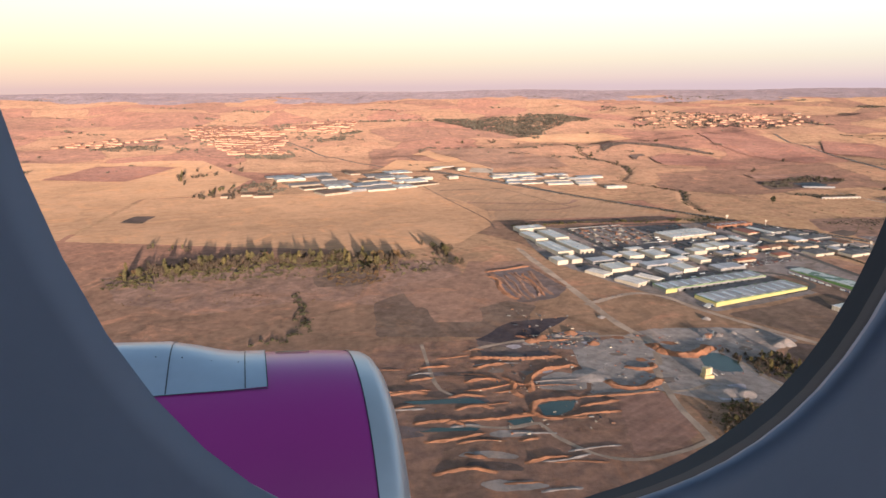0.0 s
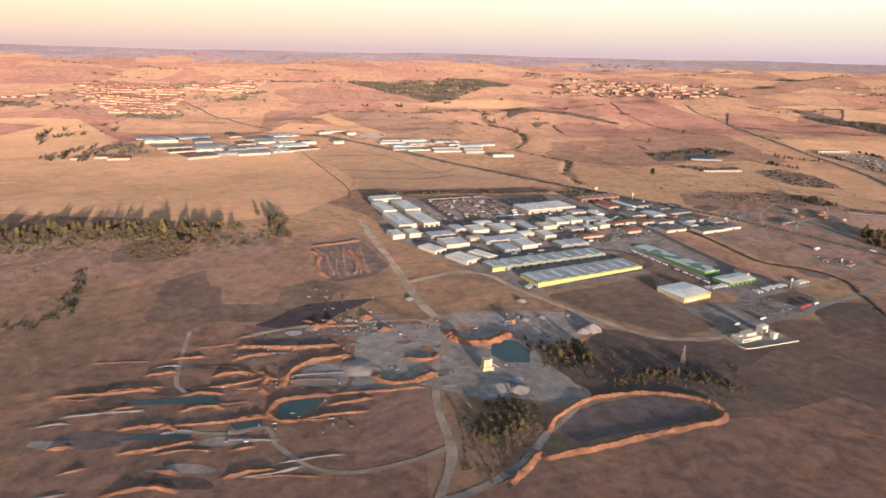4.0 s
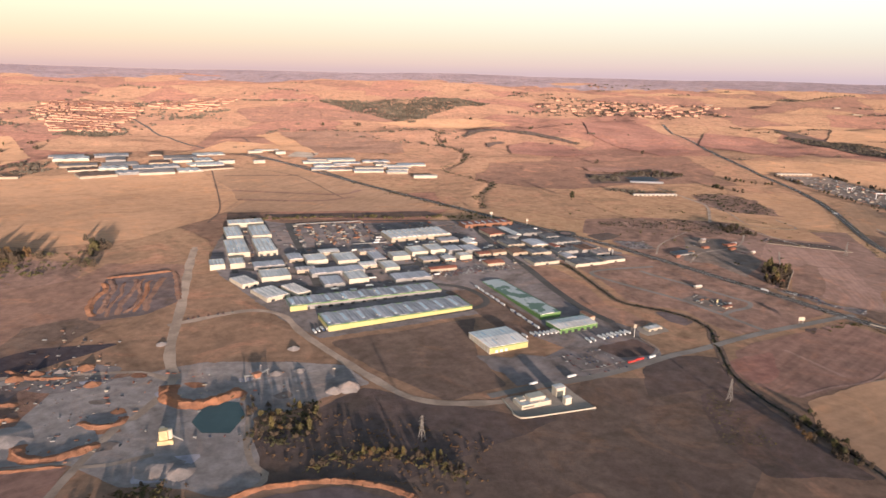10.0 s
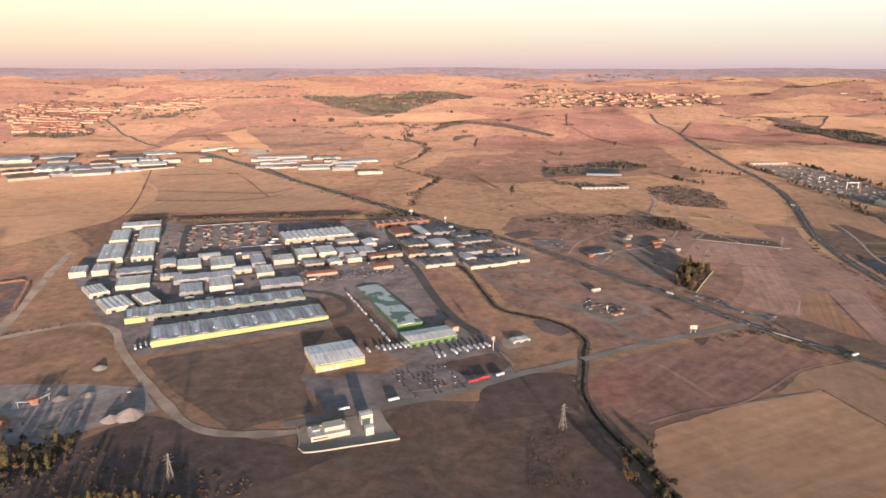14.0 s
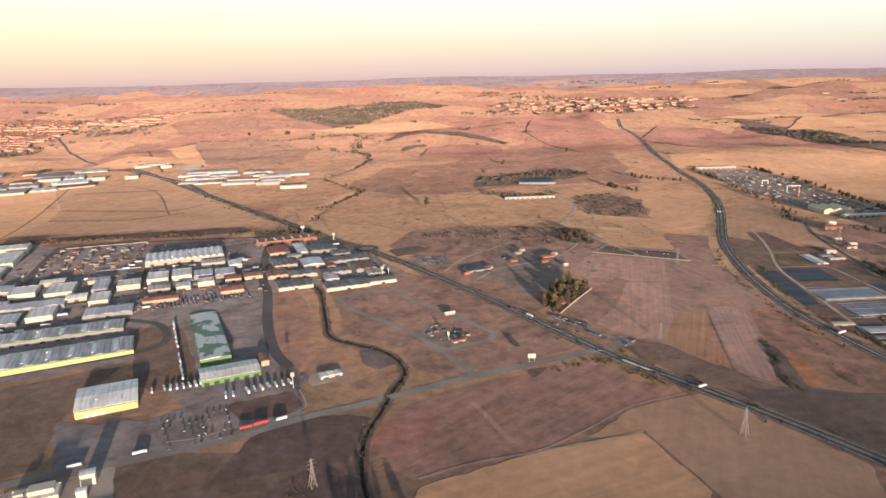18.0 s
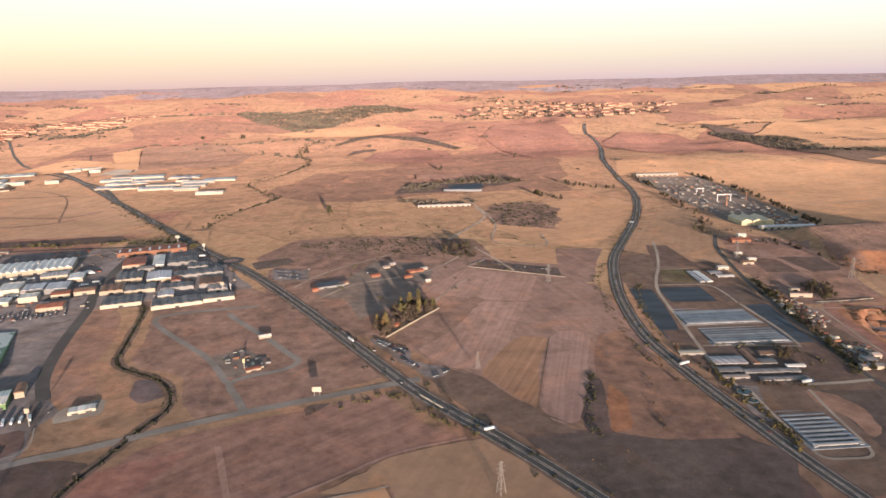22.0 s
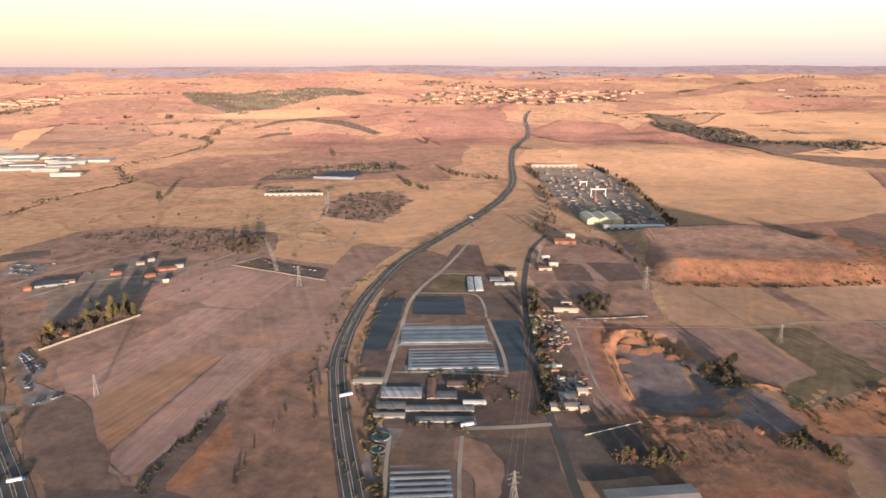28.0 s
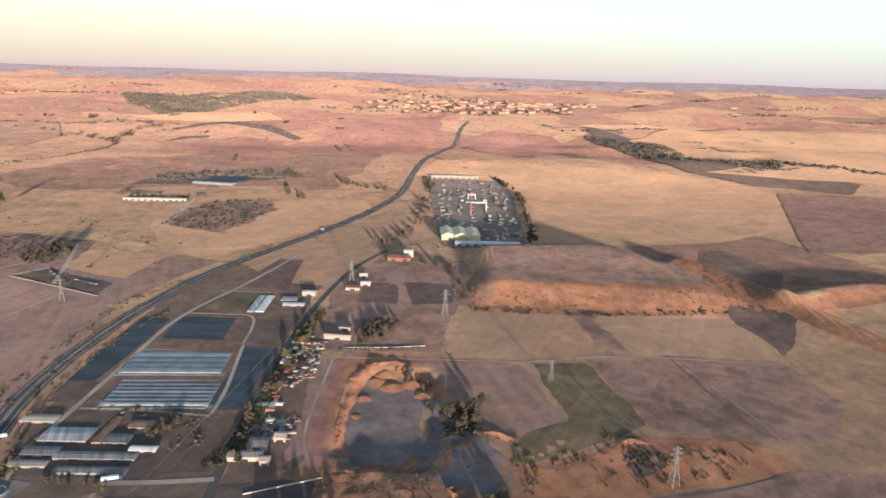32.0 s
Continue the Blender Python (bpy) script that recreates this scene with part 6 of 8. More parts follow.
for row in range(4):
    u = rnd.uniform(0.0, 0.05)
    while u < 0.97:
        w = rnd.choice((24, 40, 56, 70))
        x, y = bilinear([(135, 1425), (300, 1395), (330, 1490), (95, 1545)], u + 0.08, (row + rnd.uniform(-0.15, 0.15)) / 3.3)
        shed(x, y, w * 0.97, rnd.uniform(20, 30), 12 + rnd.uniform(-4, 4), rnd.uniform(2.2, 4.0), rnd.choice((M_WHITE, M_CREAM, M_WHITE)), rnd.choice((M_WARMROOF, M_WHITEROOF, M_WHITEROOF, M_BLUEROOF)), rnd.choice((0, 3)), rnd.uniform(0.6, 1.4), None, 0, 0, label="white-fronted shed beside a far road", group=FE2)
        u += (w + rnd.uniform(0, 6)) / 190
shed(346, 1352, 42, 14, 8, 4, M_WHITE, M_WHITEROOF, 0, 1, None, 0, 0, label="lone white shed in a tan field", category="shed")
parcel("bare_plot", [(60, 1560), (110, 1545), (140, 1740), (80, 1760)], M_CONCRETE, "pale bare plot of ground", category="plot", up=0.3)
for x, y, w in ((0, 1640, 50), (20, 1480, 22), (-40, 1470, 30), (-20, 1620, 30), (40, 1590, 20)):
    shed(x, y, w, 14, 20, 5, M_WHITE, M_WHITEROOF, 0, 1, None, 0, 0, label="white roadside shed far off", category="shed")
for x, y, w in ((-370, 1275, 30), (-340, 1262, 36), (-410, 1260, 18)):
    shed(x, y, w, 12, 12, 3.5, M_CREAM, M_BRICKROOF, 0, 1, None, 0, 0, label="low farm shed in stubble fields", category="shed")


def house_kind(w, d, h, wall, roof, label):
    o = part("house", box(-w / 2, w / 2, -d / 2, d / 2, -3, h), wall)
    tagged(o, label, "house")
    bm = add_prism(bmesh.new(), [(-d / 2 - 0.5, h), (d / 2 + 0.5, h), (0, h + d * 0.3)], -w / 2 - 0.4, w / 2 + 0.4, "x")
    part("roof", bm, roof, o, "pitched tiled roof")
    bm = bmesh.new()
    k = max(2, int(w / 4))
    for i in range(k):
        c = -w / 2 + (i + 0.5) * w / k
        for z in ([1.0] if h < 5 else [1.0, 3.6]):
            add_box(bm, c - 0.5, c + 0.5, -d / 2 - 0.06, -d / 2 + 0.05, z, z + 1.2)
    tagged(part("windows", bm, M_DARK, o, "dark windows"), kind="stuff")
    return o


HOUSES = [house_kind(10, 7, 3.6, M_PLASTER, M_REDROOF, "pinkish plaster house with a red tiled roof"), house_kind(18, 8, 4, M_PLASTER, M_REDROOF, "pinkish plaster terrace with a red tiled roof"), house_kind(8, 7, 3.5, M_CREAM, M_BRICKROOF, "small cream house with a brown roof"), house_kind(22, 9, 6, M_PLASTER, M_BRICKROOF, "pinkish apartment block with a brown roof"), house_kind(13, 8, 4, M_PLASTER, M_REDROOF, "plain plaster house with a red roof")]


crowd = []


def town(poly, n, seed, group, turn):
    rnd = random.Random(seed)
    for x, y in spots(poly, n, seed):
        x, y = x + rnd.uniform(-6, 6), round(y / 34) * 34 + rnd.uniform(-5, 5)
        if rnd.random() < 0.78:
            crowd.append((x, y, rnd.uniform(10, 24), rnd.uniform(7, 11), rnd.uniform(3, 5), turn + rnd.uniform(-8, 8)))
            continue
        tagged(copy_thing(rnd.choice(HOUSES), pose(x, y, hm(x, y), 0, 0, turn + rnd.choice((0, 0, 0, 90)) + rnd.uniform(-8, 8))), group=group)


town([(-870, 2340), (-960, 2640), (-740, 2680), (-560, 2380), (-450, 1920), (-580, 1890)], 820, 51, "houses of the far hill town", 10)
town([(-585, 2480), (-520, 2850), (-350, 2800), (-331, 2380)], 240, 52, "houses of the far hill town", 20)
town([(748, 2700), (860, 3000), (1050, 3090), (1300, 3100), (1456, 2600), (1400, 2500), (1161, 2425), (960, 2600)], 150, 53, "houses of a far village", 0)
town([(-1250, 2060), (-1100, 2300), (-900, 2250), (-950, 2050)], 30, 54, "houses of a far hamlet", 0)
town([(1100, 3000), (1500, 3200), (1700, 3000), (1400, 2800)], 40, 55, "houses of a far village", 0)
bm = bmesh.new()
for x, y, w, d, h, r in crowd:
    k = len(bm.verts)
    add_box(bm, -w / 2, w / 2, -d / 2, d / 2, -3, h, 0)
    q = [bm.verts.new(c) for c in ((-w / 2 - 0.4, -d / 2 - 0.5, h), (w / 2 + 0.4, -d / 2 - 0.5, h), (w / 2 + 0.4, 0, h + d * 0.3), (-w / 2 - 0.4, 0, h + d * 0.3), (w / 2 + 0.4, d / 2 + 0.5, h), (-w / 2 - 0.4, d / 2 + 0.5, h))]
    for f in ((0, 1, 2, 3), (3, 2, 4, 5), (0, 3, 5), (1, 4, 2)):
        bm.faces.new([q[i] for i in f]).material_index = 1
    bm.verts.ensure_lookup_table()
    m = pose(x, y, hm(x, y), 0, 0, r)
    for v in bm.verts[k:]:
        v.co = m @ v.co
tagged(new("far_roofs", mesh_of("far_roofs", bm, [M_PLASTER, mat("far_tile_roof", (0.42, 0.215, 0.15), 0.85, vary=0.2, scale=0.05, scale2=0.4)])), "crowded cream houses with red roofs far off", "houses", kind="stuff")
for h in HOUSES:
    for o in list(h.children) + [h]:
        bpy.data.objects.remove(o)

rw = random.Random(91)
for _ in range(12):
    x, y = rw.uniform(-900, 2300), rw.uniform(2500, 3700)
    shed(x, y, rw.uniform(14, 34), rw.uniform(10, 16), rw.uniform(-20, 20), rw.uniform(3, 4.5), M_CREAM, rw.choice((M_WARMROOF, M_BRICKROOF)), 0, 1.2, None, 0, 0, label="pale farm shed far out on the plain", category="shed", group="far farm sheds")
# the works with its yard
M_HALLWALL = mat("pale_yellow_wall", (0.55, 0.47, 0.29), 0.7, vary=0.1, scale=0.1, scale2=1.0)
M_HALLROOF = mat("pale_yellow_sheet_roof", (0.70, 0.56, 0.36), 0.6, vary=0.1, scale=0.1, scale2=1.0)
parcel("works_yard", [(1030, 1425), (1134, 1420), (1147, 1330), (1138, 1036), (1068, 1022), (1054, 1070), (1039, 1290)], M_WASTE, "trampled grey-brown yard of the works", category="yard")
for i in range(3):
    shed(1062 + i * 12.5, 1074, 12, 34, 4, 5.0, M_HALLWALL, M_HALLROOF, 0, 2.6, None, 0, 0, label="tall yellow gabled hall of the works", category="factory hall", group="halls of the works")
shed(1100, 1040, 60, 9, 3, 3, M_WHITE, M_BLUEROOF, 0, 0.8, None, 8, 3, label="long low white shed of the works", category="shed")
shed(1070, 1435, 70, 8, 2, 3.5, M_CREAM, M_WHITEROOF, 0, 0.8, None, 8, 0, label="long low cream barn behind the works", category="barn")
shed(1023, 978, 19, 9, 2, 3, M_BRICK, M_REDROOF, 0, 1.4, None, 2, 0, label="orange brick workshop with a red roof", category="workshop")
shed(1030, 992, 8, 6, 2, 5, M_WHITE, M_WHITEROOF, 0, 0.5, None, 0, 0, label="small white tank house", category="shed")


def frame_crane(x, y, w, h, rot):
    o = thing("gantry_crane", (x, y, hm(x, y)), rot, "white travelling gantry crane over stacked goods", "crane")
    part("beam", box(-w / 2, w / 2, -0.6, 0.6, h - 1, h), M_WHITEPAINT, o)
    for s in (-1, 1):
        part("leg", add_prism(bmesh.new(), [(s * w / 2 * 0.92 - 0.5, 0), (s * w / 2 * 0.92 + 0.5, 0), (s * w / 2 * 0.88 + 0.3, h - 1), (s * w / 2 * 0.88 - 0.3, h - 1)], -0.5, 0.5), M_WHITEPAINT, o)
    part("trolley", box(-2, 1, -1, 1, h - 1.7, h - 1.05), M_REDPAINT, o)


frame_crane(1098, 1215, 20, 10, 3)
frame_crane(1092, 1290, 10, 6, 3)


def chimney(x, y, h, r, label):
    bm = bmesh.new()
    bmesh.ops.create_cone(bm, cap_ends=True, segments=12, radius1=r, radius2=r * 0.65, depth=h, matrix=Matrix.Translation((0, 0, h / 2)))
    o = tagged(part("chimney", bm, M_BRICK), label, "chimney")
    o.matrix_basis = pose(x, y, hm(x, y))
    bm = bmesh.new()
    bmesh.ops.create_cone(bm, cap_ends=True, segments=12, radius1=r * 0.8, radius2=r * 0.8, depth=0.8, matrix=Matrix.Translation((0, 0, h)))
    part("cap", bm, M_WHITE, o)


chimney(1088, 1180, 15, 1.0, "brick chimney in the works yard")
chimney(1130, 1220, 12, 0.7, "slim chimney in the works yard")
STACKS = [box(-1.5, 1.5, -2.5, 2.5, 0, 1.4), add_prism(bmesh.new(), [(-2, 0), (2, 0), (1.2, 1.2), (-1.2, 1.2)], -3, 3), box(-3, 3, -1.2, 1.2, 0, 2.0)]
STACK_MATS = (M_GREYWALL, M_REDROOF, M_CREAM, M_BRICKROOF, M_GREYWALL, M_BRICK, M_WHITE, M_DARK)
SCRAP = (3, 7, 0, 4, 3, 2)
STACK_MESH = [[mesh_of("crate", b.copy(), m) for m in STACK_MATS] for b in STACKS]


def stacks(places, seed, group, label, size=(0.6, 1.4), rot=0, loose=False, tints=range(8)):
    """Stacked goods: each a thing, or, where nobody could count them, one mass."""
    rnd = random.Random(seed)
    mass = bmesh.new()
    for x, y in places:
        kind, s = rnd.randrange(3), rnd.uniform(*size)
        m = pose(x, y, hm(x, y), 0, 0, rot + rnd.choice((0, 90)) + rnd.uniform(-8, 8)) @ Matrix.Diagonal((s, s * rnd.uniform(0.8, 1.6), s, 1))
        tint = rnd.choice(tints)
        if loose:
            first = len(mass.faces)
            mass.from_mesh(STACK_MESH[kind][tint])
            mass.faces.ensure_lookup_table()
            for f in mass.faces[first:]:
                f.material_index = tint
            bmesh.ops.transform(mass, matrix=m, verts=list({v for f in mass.faces[first:] for v in f.verts}))
            continue
        o = new("crate", STACK_MESH[kind][tint])
        o.matrix_basis = m
        tagged(o, label, "goods stack", group)
    if loose:
        tagged(new("stacked_goods", mesh_of("stacked_goods", mass, STACK_MATS)), label, "goods", kind="stuff")
    else:
        mass.free()


rg = random.Random(61)
goods = [(x + rg.gauss(0, 2.2) + (y - 1100) * 0.01, y + rg.uniform(-3, 3)) for x in (1052, 1062, 1076, 1090, 1106, 1120, 1132) for y in range(1104, 1408, 7) if rg.random() < (0.75 if (y // 45) % 3 else 0.25)]
stacks(goods, 61, "goods in the works yard", "stacks of building goods in the works yard", (0.3, 0.85), 3, True, tints=(0, 0, 2, 6, 4, 5, 7, 3, 4))
stacks(spots([(1102, 1050), (1100, 1110), (1138, 1110), (1136, 1050)], 40, 60), 60, "goods in the works yard", "stacks of building goods in the works yard", (0.5, 1.1), 3, True)
def open_ground(places, room=2.0):
    """Those of the places that lie clear of every building."""
    out = []
    for x, y in places:
        for bx, by, w, d, r in FOOT:
            dx, dy = x - bx, y - by
            if abs(dx * math.cos(r) + dy * math.sin(r)) < w / 2 + room and abs(-dx * math.sin(r) + dy * math.cos(r)) < d / 2 + room:
                break
        else:
            out.append((x, y))
    return out


YARDS = [(115, 950), (140, 770), (225, 700), (330, 730), (440, 800), (545, 815), (545, 860), (470, 980), (400, 995), (190, 955)]
stacks(open_ground(spots(YARDS, 330, 67)), 67, "goods in the estate yards", "pallets and crates on an asphalt yard", (0.25, 0.7), 21, True)
for k in range(6):
    x0, y0, x1, y1 = 181 + 16 * k, 957 + 5 * k, 212 + 15 * k, 858 + 6 * k
    r = random.Random(300 + k)
    line = [(x0 + (x1 - x0) * q + r.gauss(0, 1.6), y0 + (y1 - y0) * q + r.gauss(0, 1.0)) for q in [i / 34 for i in range(35)] if r.random() < (0.95, 0.97, 0.95, 0.85, 0.8, 0.6)[k]]
    stacks(line, 62 + k, "goods in a storage yard", "row of rusty scrap and pallets in a storage yard", (0.4, 0.9), 20, tints=(3, 0, 3, 7, 2, 0, 5, 6))
stacks(spots([(985, 800), (994, 800), (995, 755), (987, 748)], 110, 93) + spots([(983, 716), (998, 716), (997, 696), (983, 694)], 60, 94), 93, "", "pale scrap and rubble strewn beside a lane", (0.2, 0.6), 10, True)
stacks(spots([(975, 790), (985, 815), (990, 770), (984, 700), (978, 720)], 40, 63), 63, "scrap beside a lane", "scrap and junk heap beside a lane", (0.4, 0.9), 0)
stacks(spots([(55, 600), (70, 640), (130, 600), (120, 560), (80, 550)], 30, 64), 64, "goods in the quarry", "stacked goods in the quarry yard", (0.2, 0.45), 0, tints=SCRAP)
# ---- nursery with glasshouse rows ----
# Film colour dimmed for the shade over the nursery.
M_TUNNEL = mat("dim_tunnel_film", (0.255, 0.255, 0.265), 0.6, vary=0.15, scale=0.15, scale2=1.5)
M_TUNNEL_B = mat("pale_tunnel_film", (0.36, 0.345, 0.335), 0.6, vary=0.15, scale=0.15, scale2=1.5)


def glass_rows(x, y, w, d, n, rot, label, fill=0.4):
    """Long parallel tunnels side by side, each a pale low gable."""
    o = thing("glasshouse", (x, y, base_z(x, y, w, d, rot)), rot, label, "glasshouse")
    g = d / n
    bm = add_prism(bmesh.new(), [(-g * fill, 0), (g * fill, 0), (g * fill, 0.95), (g * fill * 0.7, 1.15), (g * fill * 0.25, 1.27), (-g * fill * 0.25, 1.27), (-g * fill * 0.7, 1.15), (-g * fill, 0.95)], -w / 2, w / 2, "x")
    pale, dim = mesh_of("tunnel", bm.copy(), M_TUNNEL_B), mesh_of("tunnel", bm, M_TUNNEL)
    for i in range(n):
        t = part("tunnel", dim if i % 3 else pale, None, o)
        t.location = (0, -d / 2 + (i + 0.5) * g, 0)
    part("apron", box(-w / 2 - 2.2, w / 2 + 2.2, -d / 2 - 1.6, d / 2 + 1.6, -2.0, 0.3), M_TUNNEL, o)
    for s in (-1, 1):
        part("end_bay", box(s * (w / 2 - 1.0) - 1.1, s * (w / 2 - 1.0) + 1.1, -d / 2, d / 2, 0.3, 1.0), M_TUNNEL, o, "grey closed end bay")
    # Dark slab added to darken the gaps between the tunnels.
    part("planted_beds", box(-w / 2, w / 2, -d / 2, d / 2, 0.3, 0.4), M_GAPFLOOR, o, "dark planted beds between tunnels")
    return o


M_GAPFLOOR = mat("dark_planted_beds", (0.05, 0.052, 0.045), 0.9, vary=0.3, scale=0.2, scale2=2)
glass_rows(920, 771, 52, 34, 5, 4, "block of pale glasshouse tunnels beside the curving road", 0.475)
glass_rows(926, 737, 50, 33, 8, 4, "block of darker glasshouse tunnels with pale ridges", 0.36)
glass_rows(915, 625, 25, 54, 13, 5, "long block of narrow glasshouse tunnels", 0.31)
for x, y, r in ((895, 654, 4.2), (895, 644, 3.4)):
    o = thing("basin", (x, y, hm(x, y)), 0, "round dark water basin in the nursery", "basin", "nursery basins")
    bm = bmesh.new()
    bmesh.ops.create_cone(bm, segments=28, radius1=r, radius2=r, depth=1.4)
    bmesh.ops.solidify(bm, geom=bm.faces[:], thickness=0.25)
    part("rim", bm, M_GREYWALL, o)
    bm = bmesh.new()
    bmesh.ops.create_circle(bm, cap_ends=True, segments=28, radius=r - 0.1, matrix=Matrix.Translation((0, 0, 0.5)))
    part("water", bm, M_WATER, o, "dark still water")
Y = lambda c, m, text, up=0.2: parcel("plot", c, m, text, up=up, category="plot", gap=10, ragged=0.5)
Y([(874, 830), (892, 828), (890, 775), (886, 727), (874, 727), (872, 780)], M_SHEETING, "grey nursery beds under sheeting")
Y([(950, 790), (968, 790), (968, 720), (952, 720)], M_SHEETING, "dark nursery beds under sheeting")
Y([(902, 868), (938, 870), (938, 842), (898, 840)], M_SCRUB_SHADE, "dark planted beds")
Y([(898, 832), (932, 832), (934, 798), (898, 798)], M_SHEETING, "dark nursery beds")
Y([(925, 970), (945, 968), (950, 890), (912, 892)], M_FALLOW, "brown fenced paddock")
Y([(888, 715), (950, 715), (950, 665), (892, 665)], M_DULL, "dusty nursery yard between sheds", 0.22)
Y([(940, 720), (968, 715), (970, 672), (942, 668)], M_FALLOW, "small brown paddock", 0.24)
Y([(935, 655), (972, 655), (976, 600), (938, 590)], M_DULL, "grey-green rough plot")
Y([(891, 663), (905, 661), (897, 623), (889, 623)], M_YARD, "dark yard round water basins", 0.26)
Y([(875, 743), (893, 743), (894, 722), (875, 722)], M_SCRUB_SHADE, "dark brown nursery bed", 0.26)
Y([(914, 881), (938, 880), (931, 842), (904, 842)], M_GREEN, "green and orange nursery beds", 0.26)
Y([(944, 832), (970, 832), (968, 794), (938, 796)], M_DULL, "flat olive nursery plot", 0.26)
ribbon("lane_1", [(937, 985), (928, 940), (915, 890), (903, 855), (895, 819), (893, 763), (891, 710), (890, 678), (894, 662)], 2.6, M_CONCRETE, "narrow pale nursery lane", "lane", up=0.32)
ribbon("lane_2", [(1010, 1010), (990, 950), (978, 870), (974, 817), (972, 746), (973, 694), (976, 649), (978, 617), (985, 560)], 4.0, M_ASPHALT, "narrow grey lane between hedges", "lane", up=0.3)
ribbon("lane_3", [(930, 662), (954, 664), (974, 667)], 3.0, M_CONCRETE, "pale concrete farm track", "lane", up=0.32)
ribbon("lane_4", [(760, 1200), (770, 1150), (764, 1110), (745, 1060), (725, 1010)], 4.0, M_TRACK, "pale dirt lane on the slope", "lane")
ribbon("lane_5", [(785, 885), (765, 940), (740, 1000)], 3.0, M_TRACK, "pale dirt lane", "lane")
N = "nursery sheds"
for x, y, w, d, m in ((882, 706, 15, 6, M_CREAM), (901, 694, 20, 11, M_GREYROOF), (897, 681, 14, 6, M_OLDROOF), (897, 672, 15, 4, M_WARMROOF), (921, 679, 33, 5, M_OLDROOF), (924, 669, 28, 4, M_OLDROOF), (916, 699, 4, 22, M_BRICKROOF), (924, 692, 10, 7, M_OLDROOF), (938, 685, 11, 3.5, M_WHITEROOF), (943, 858, 5, 32, M_WHITEROOF), (937, 858, 4, 32, M_GREYROOF), (957, 868, 10, 8, M_GREYROOF), (962, 858, 14, 5, M_WHITEROOF), (929, 704, 10, 6, M_BRICKROOF)):
    shed(x, y, w, d, 2, 1.1, M_GREYWALL, m, 0, 0.4, None, 2, 0, name="nursery_shed", label="low nursery shed with a worn roof", category="shed", group=N)
M_DARKROOF = mat("dark_sheet_roof", (0.085, 0.085, 0.095), 0.7, vary=0.15, scale=0.1, scale2=1.0)
H = "farm buildings by the lane"
for x, y, w, d, r, m in ((982, 682, 14, 5, 4, M_OLDROOF), (985, 691, 8, 7, 4, M_OLDROOF), (991, 679, 4, 4, 4, M_WARMROOF), (993, 697, 5, 5, 4, M_WARMROOF), (1000, 805, 16, 2.0, -6, M_WARMROOF), (1002, 820, 7, 4, 0, M_DARKROOF), (996, 895, 10, 6, 4, M_BRICKROOF), (1004, 905, 7, 5, 4, M_WHITEROOF), (1000, 925, 6, 5, 4, M_WHITEROOF), (968, 880, 9, 6, 0, M_WHITEROOF)):
    shed(x, y, w, d, r, 2.2, M_CREAM, m, 0, 0.7, None, 1, 0, name="farm_shed", label="low pale farm building beside a lane", category="shed", group=H)
shed(1007, 612, 36, 14, 8, 2.2, M_GREYWALL, M_WARMROOF, 0, 0.9, None, 4, 0, name="barn", label="long barn with a dusty grey ribbed roof", category="barn")
shed(626, 850, 22, 13, 25, 2.0, M_GREYWALL, M_DARKROOF, 0, 0.6, None, 2, 0, name="barn", label="low barn with a dark sheet roof on waste ground", category="barn")
FRAME = "pale concrete lane round glasshouse tunnels"
ribbon("lane_6", [(899, 656), (900, 630), (903, 598), (906, 589), (916, 588), (928, 590), (931, 600), (931, 630), (932, 656)], 1.8, M_CONCRETE, FRAME, "lane", up=0.34, gap=2)
ribbon("lane_7", [(948, 792), (951, 770), (955, 740), (956, 716)], 2.0, M_CONCRETE, FRAME, "lane", up=0.34)
ribbon("lane_8", [(894, 717), (925, 717), (956, 714)], 1.8, M_CONCRETE, FRAME, "lane", up=0.34)
ribbon("lane_9", [(899, 838), (920, 838), (940, 836), (946, 815), (947, 794)], 1.6, M_CONCRETE, "narrow pale path between nursery beds", "lane", up=0.34)
ribbon("lane_10", [(905, 882), (940, 882)], 1.4, M_CONCRETE, "narrow pale path between nursery beds", "lane", up=0.34)
R = "houses on waste ground by the main road"
for x, y, w, d, m in ((696, 887, 15, 7, M_REDROOF), (691, 869, 8, 4, M_REDROOF), (704, 893, 6, 4, M_GREYROOF), (669, 900, 6, 5, M_WARMROOF), (674, 909, 5, 4, M_GREYROOF), (662, 874, 8, 5, M_REDROOF), (709, 856, 4, 3, M_WHITEROOF), (637, 853, 8, 4, M_BRICKROOF), (616, 836, 5, 3, M_REDROOF), (690, 758, 5, 4, M_REDROOF), (600, 740, 8, 3, M_WHITEROOF)):
    shed(x, y, w, d, 25, 1.7, M_BRICK if m == M_REDROOF else M_CREAM, m, 0, 0.9, None, 0, 0, name="cottage", label="small cottage on dusty waste ground", category="house", group=R)
shed(718, 1210, 72, 5, 4, 2.6, M_WHITE, M_GREYROOF, 0, 0.8, None, 10, 0, name="barn", label="long low white barn in dry fields", category="barn")
shed(745, 1335, 58, 12, -8, 2.0, M_GREYWALL, M_BLUEROOF, 0, 0.6, None, 0, 0, name="barn", label="grey covered basin among trees", category="barn")
parcel("allotment", [(746, 901), (762, 922), (827, 890), (826, 866)], M_DULL, "fenced brown plot with parked trailers", category="yard", up=0.2)

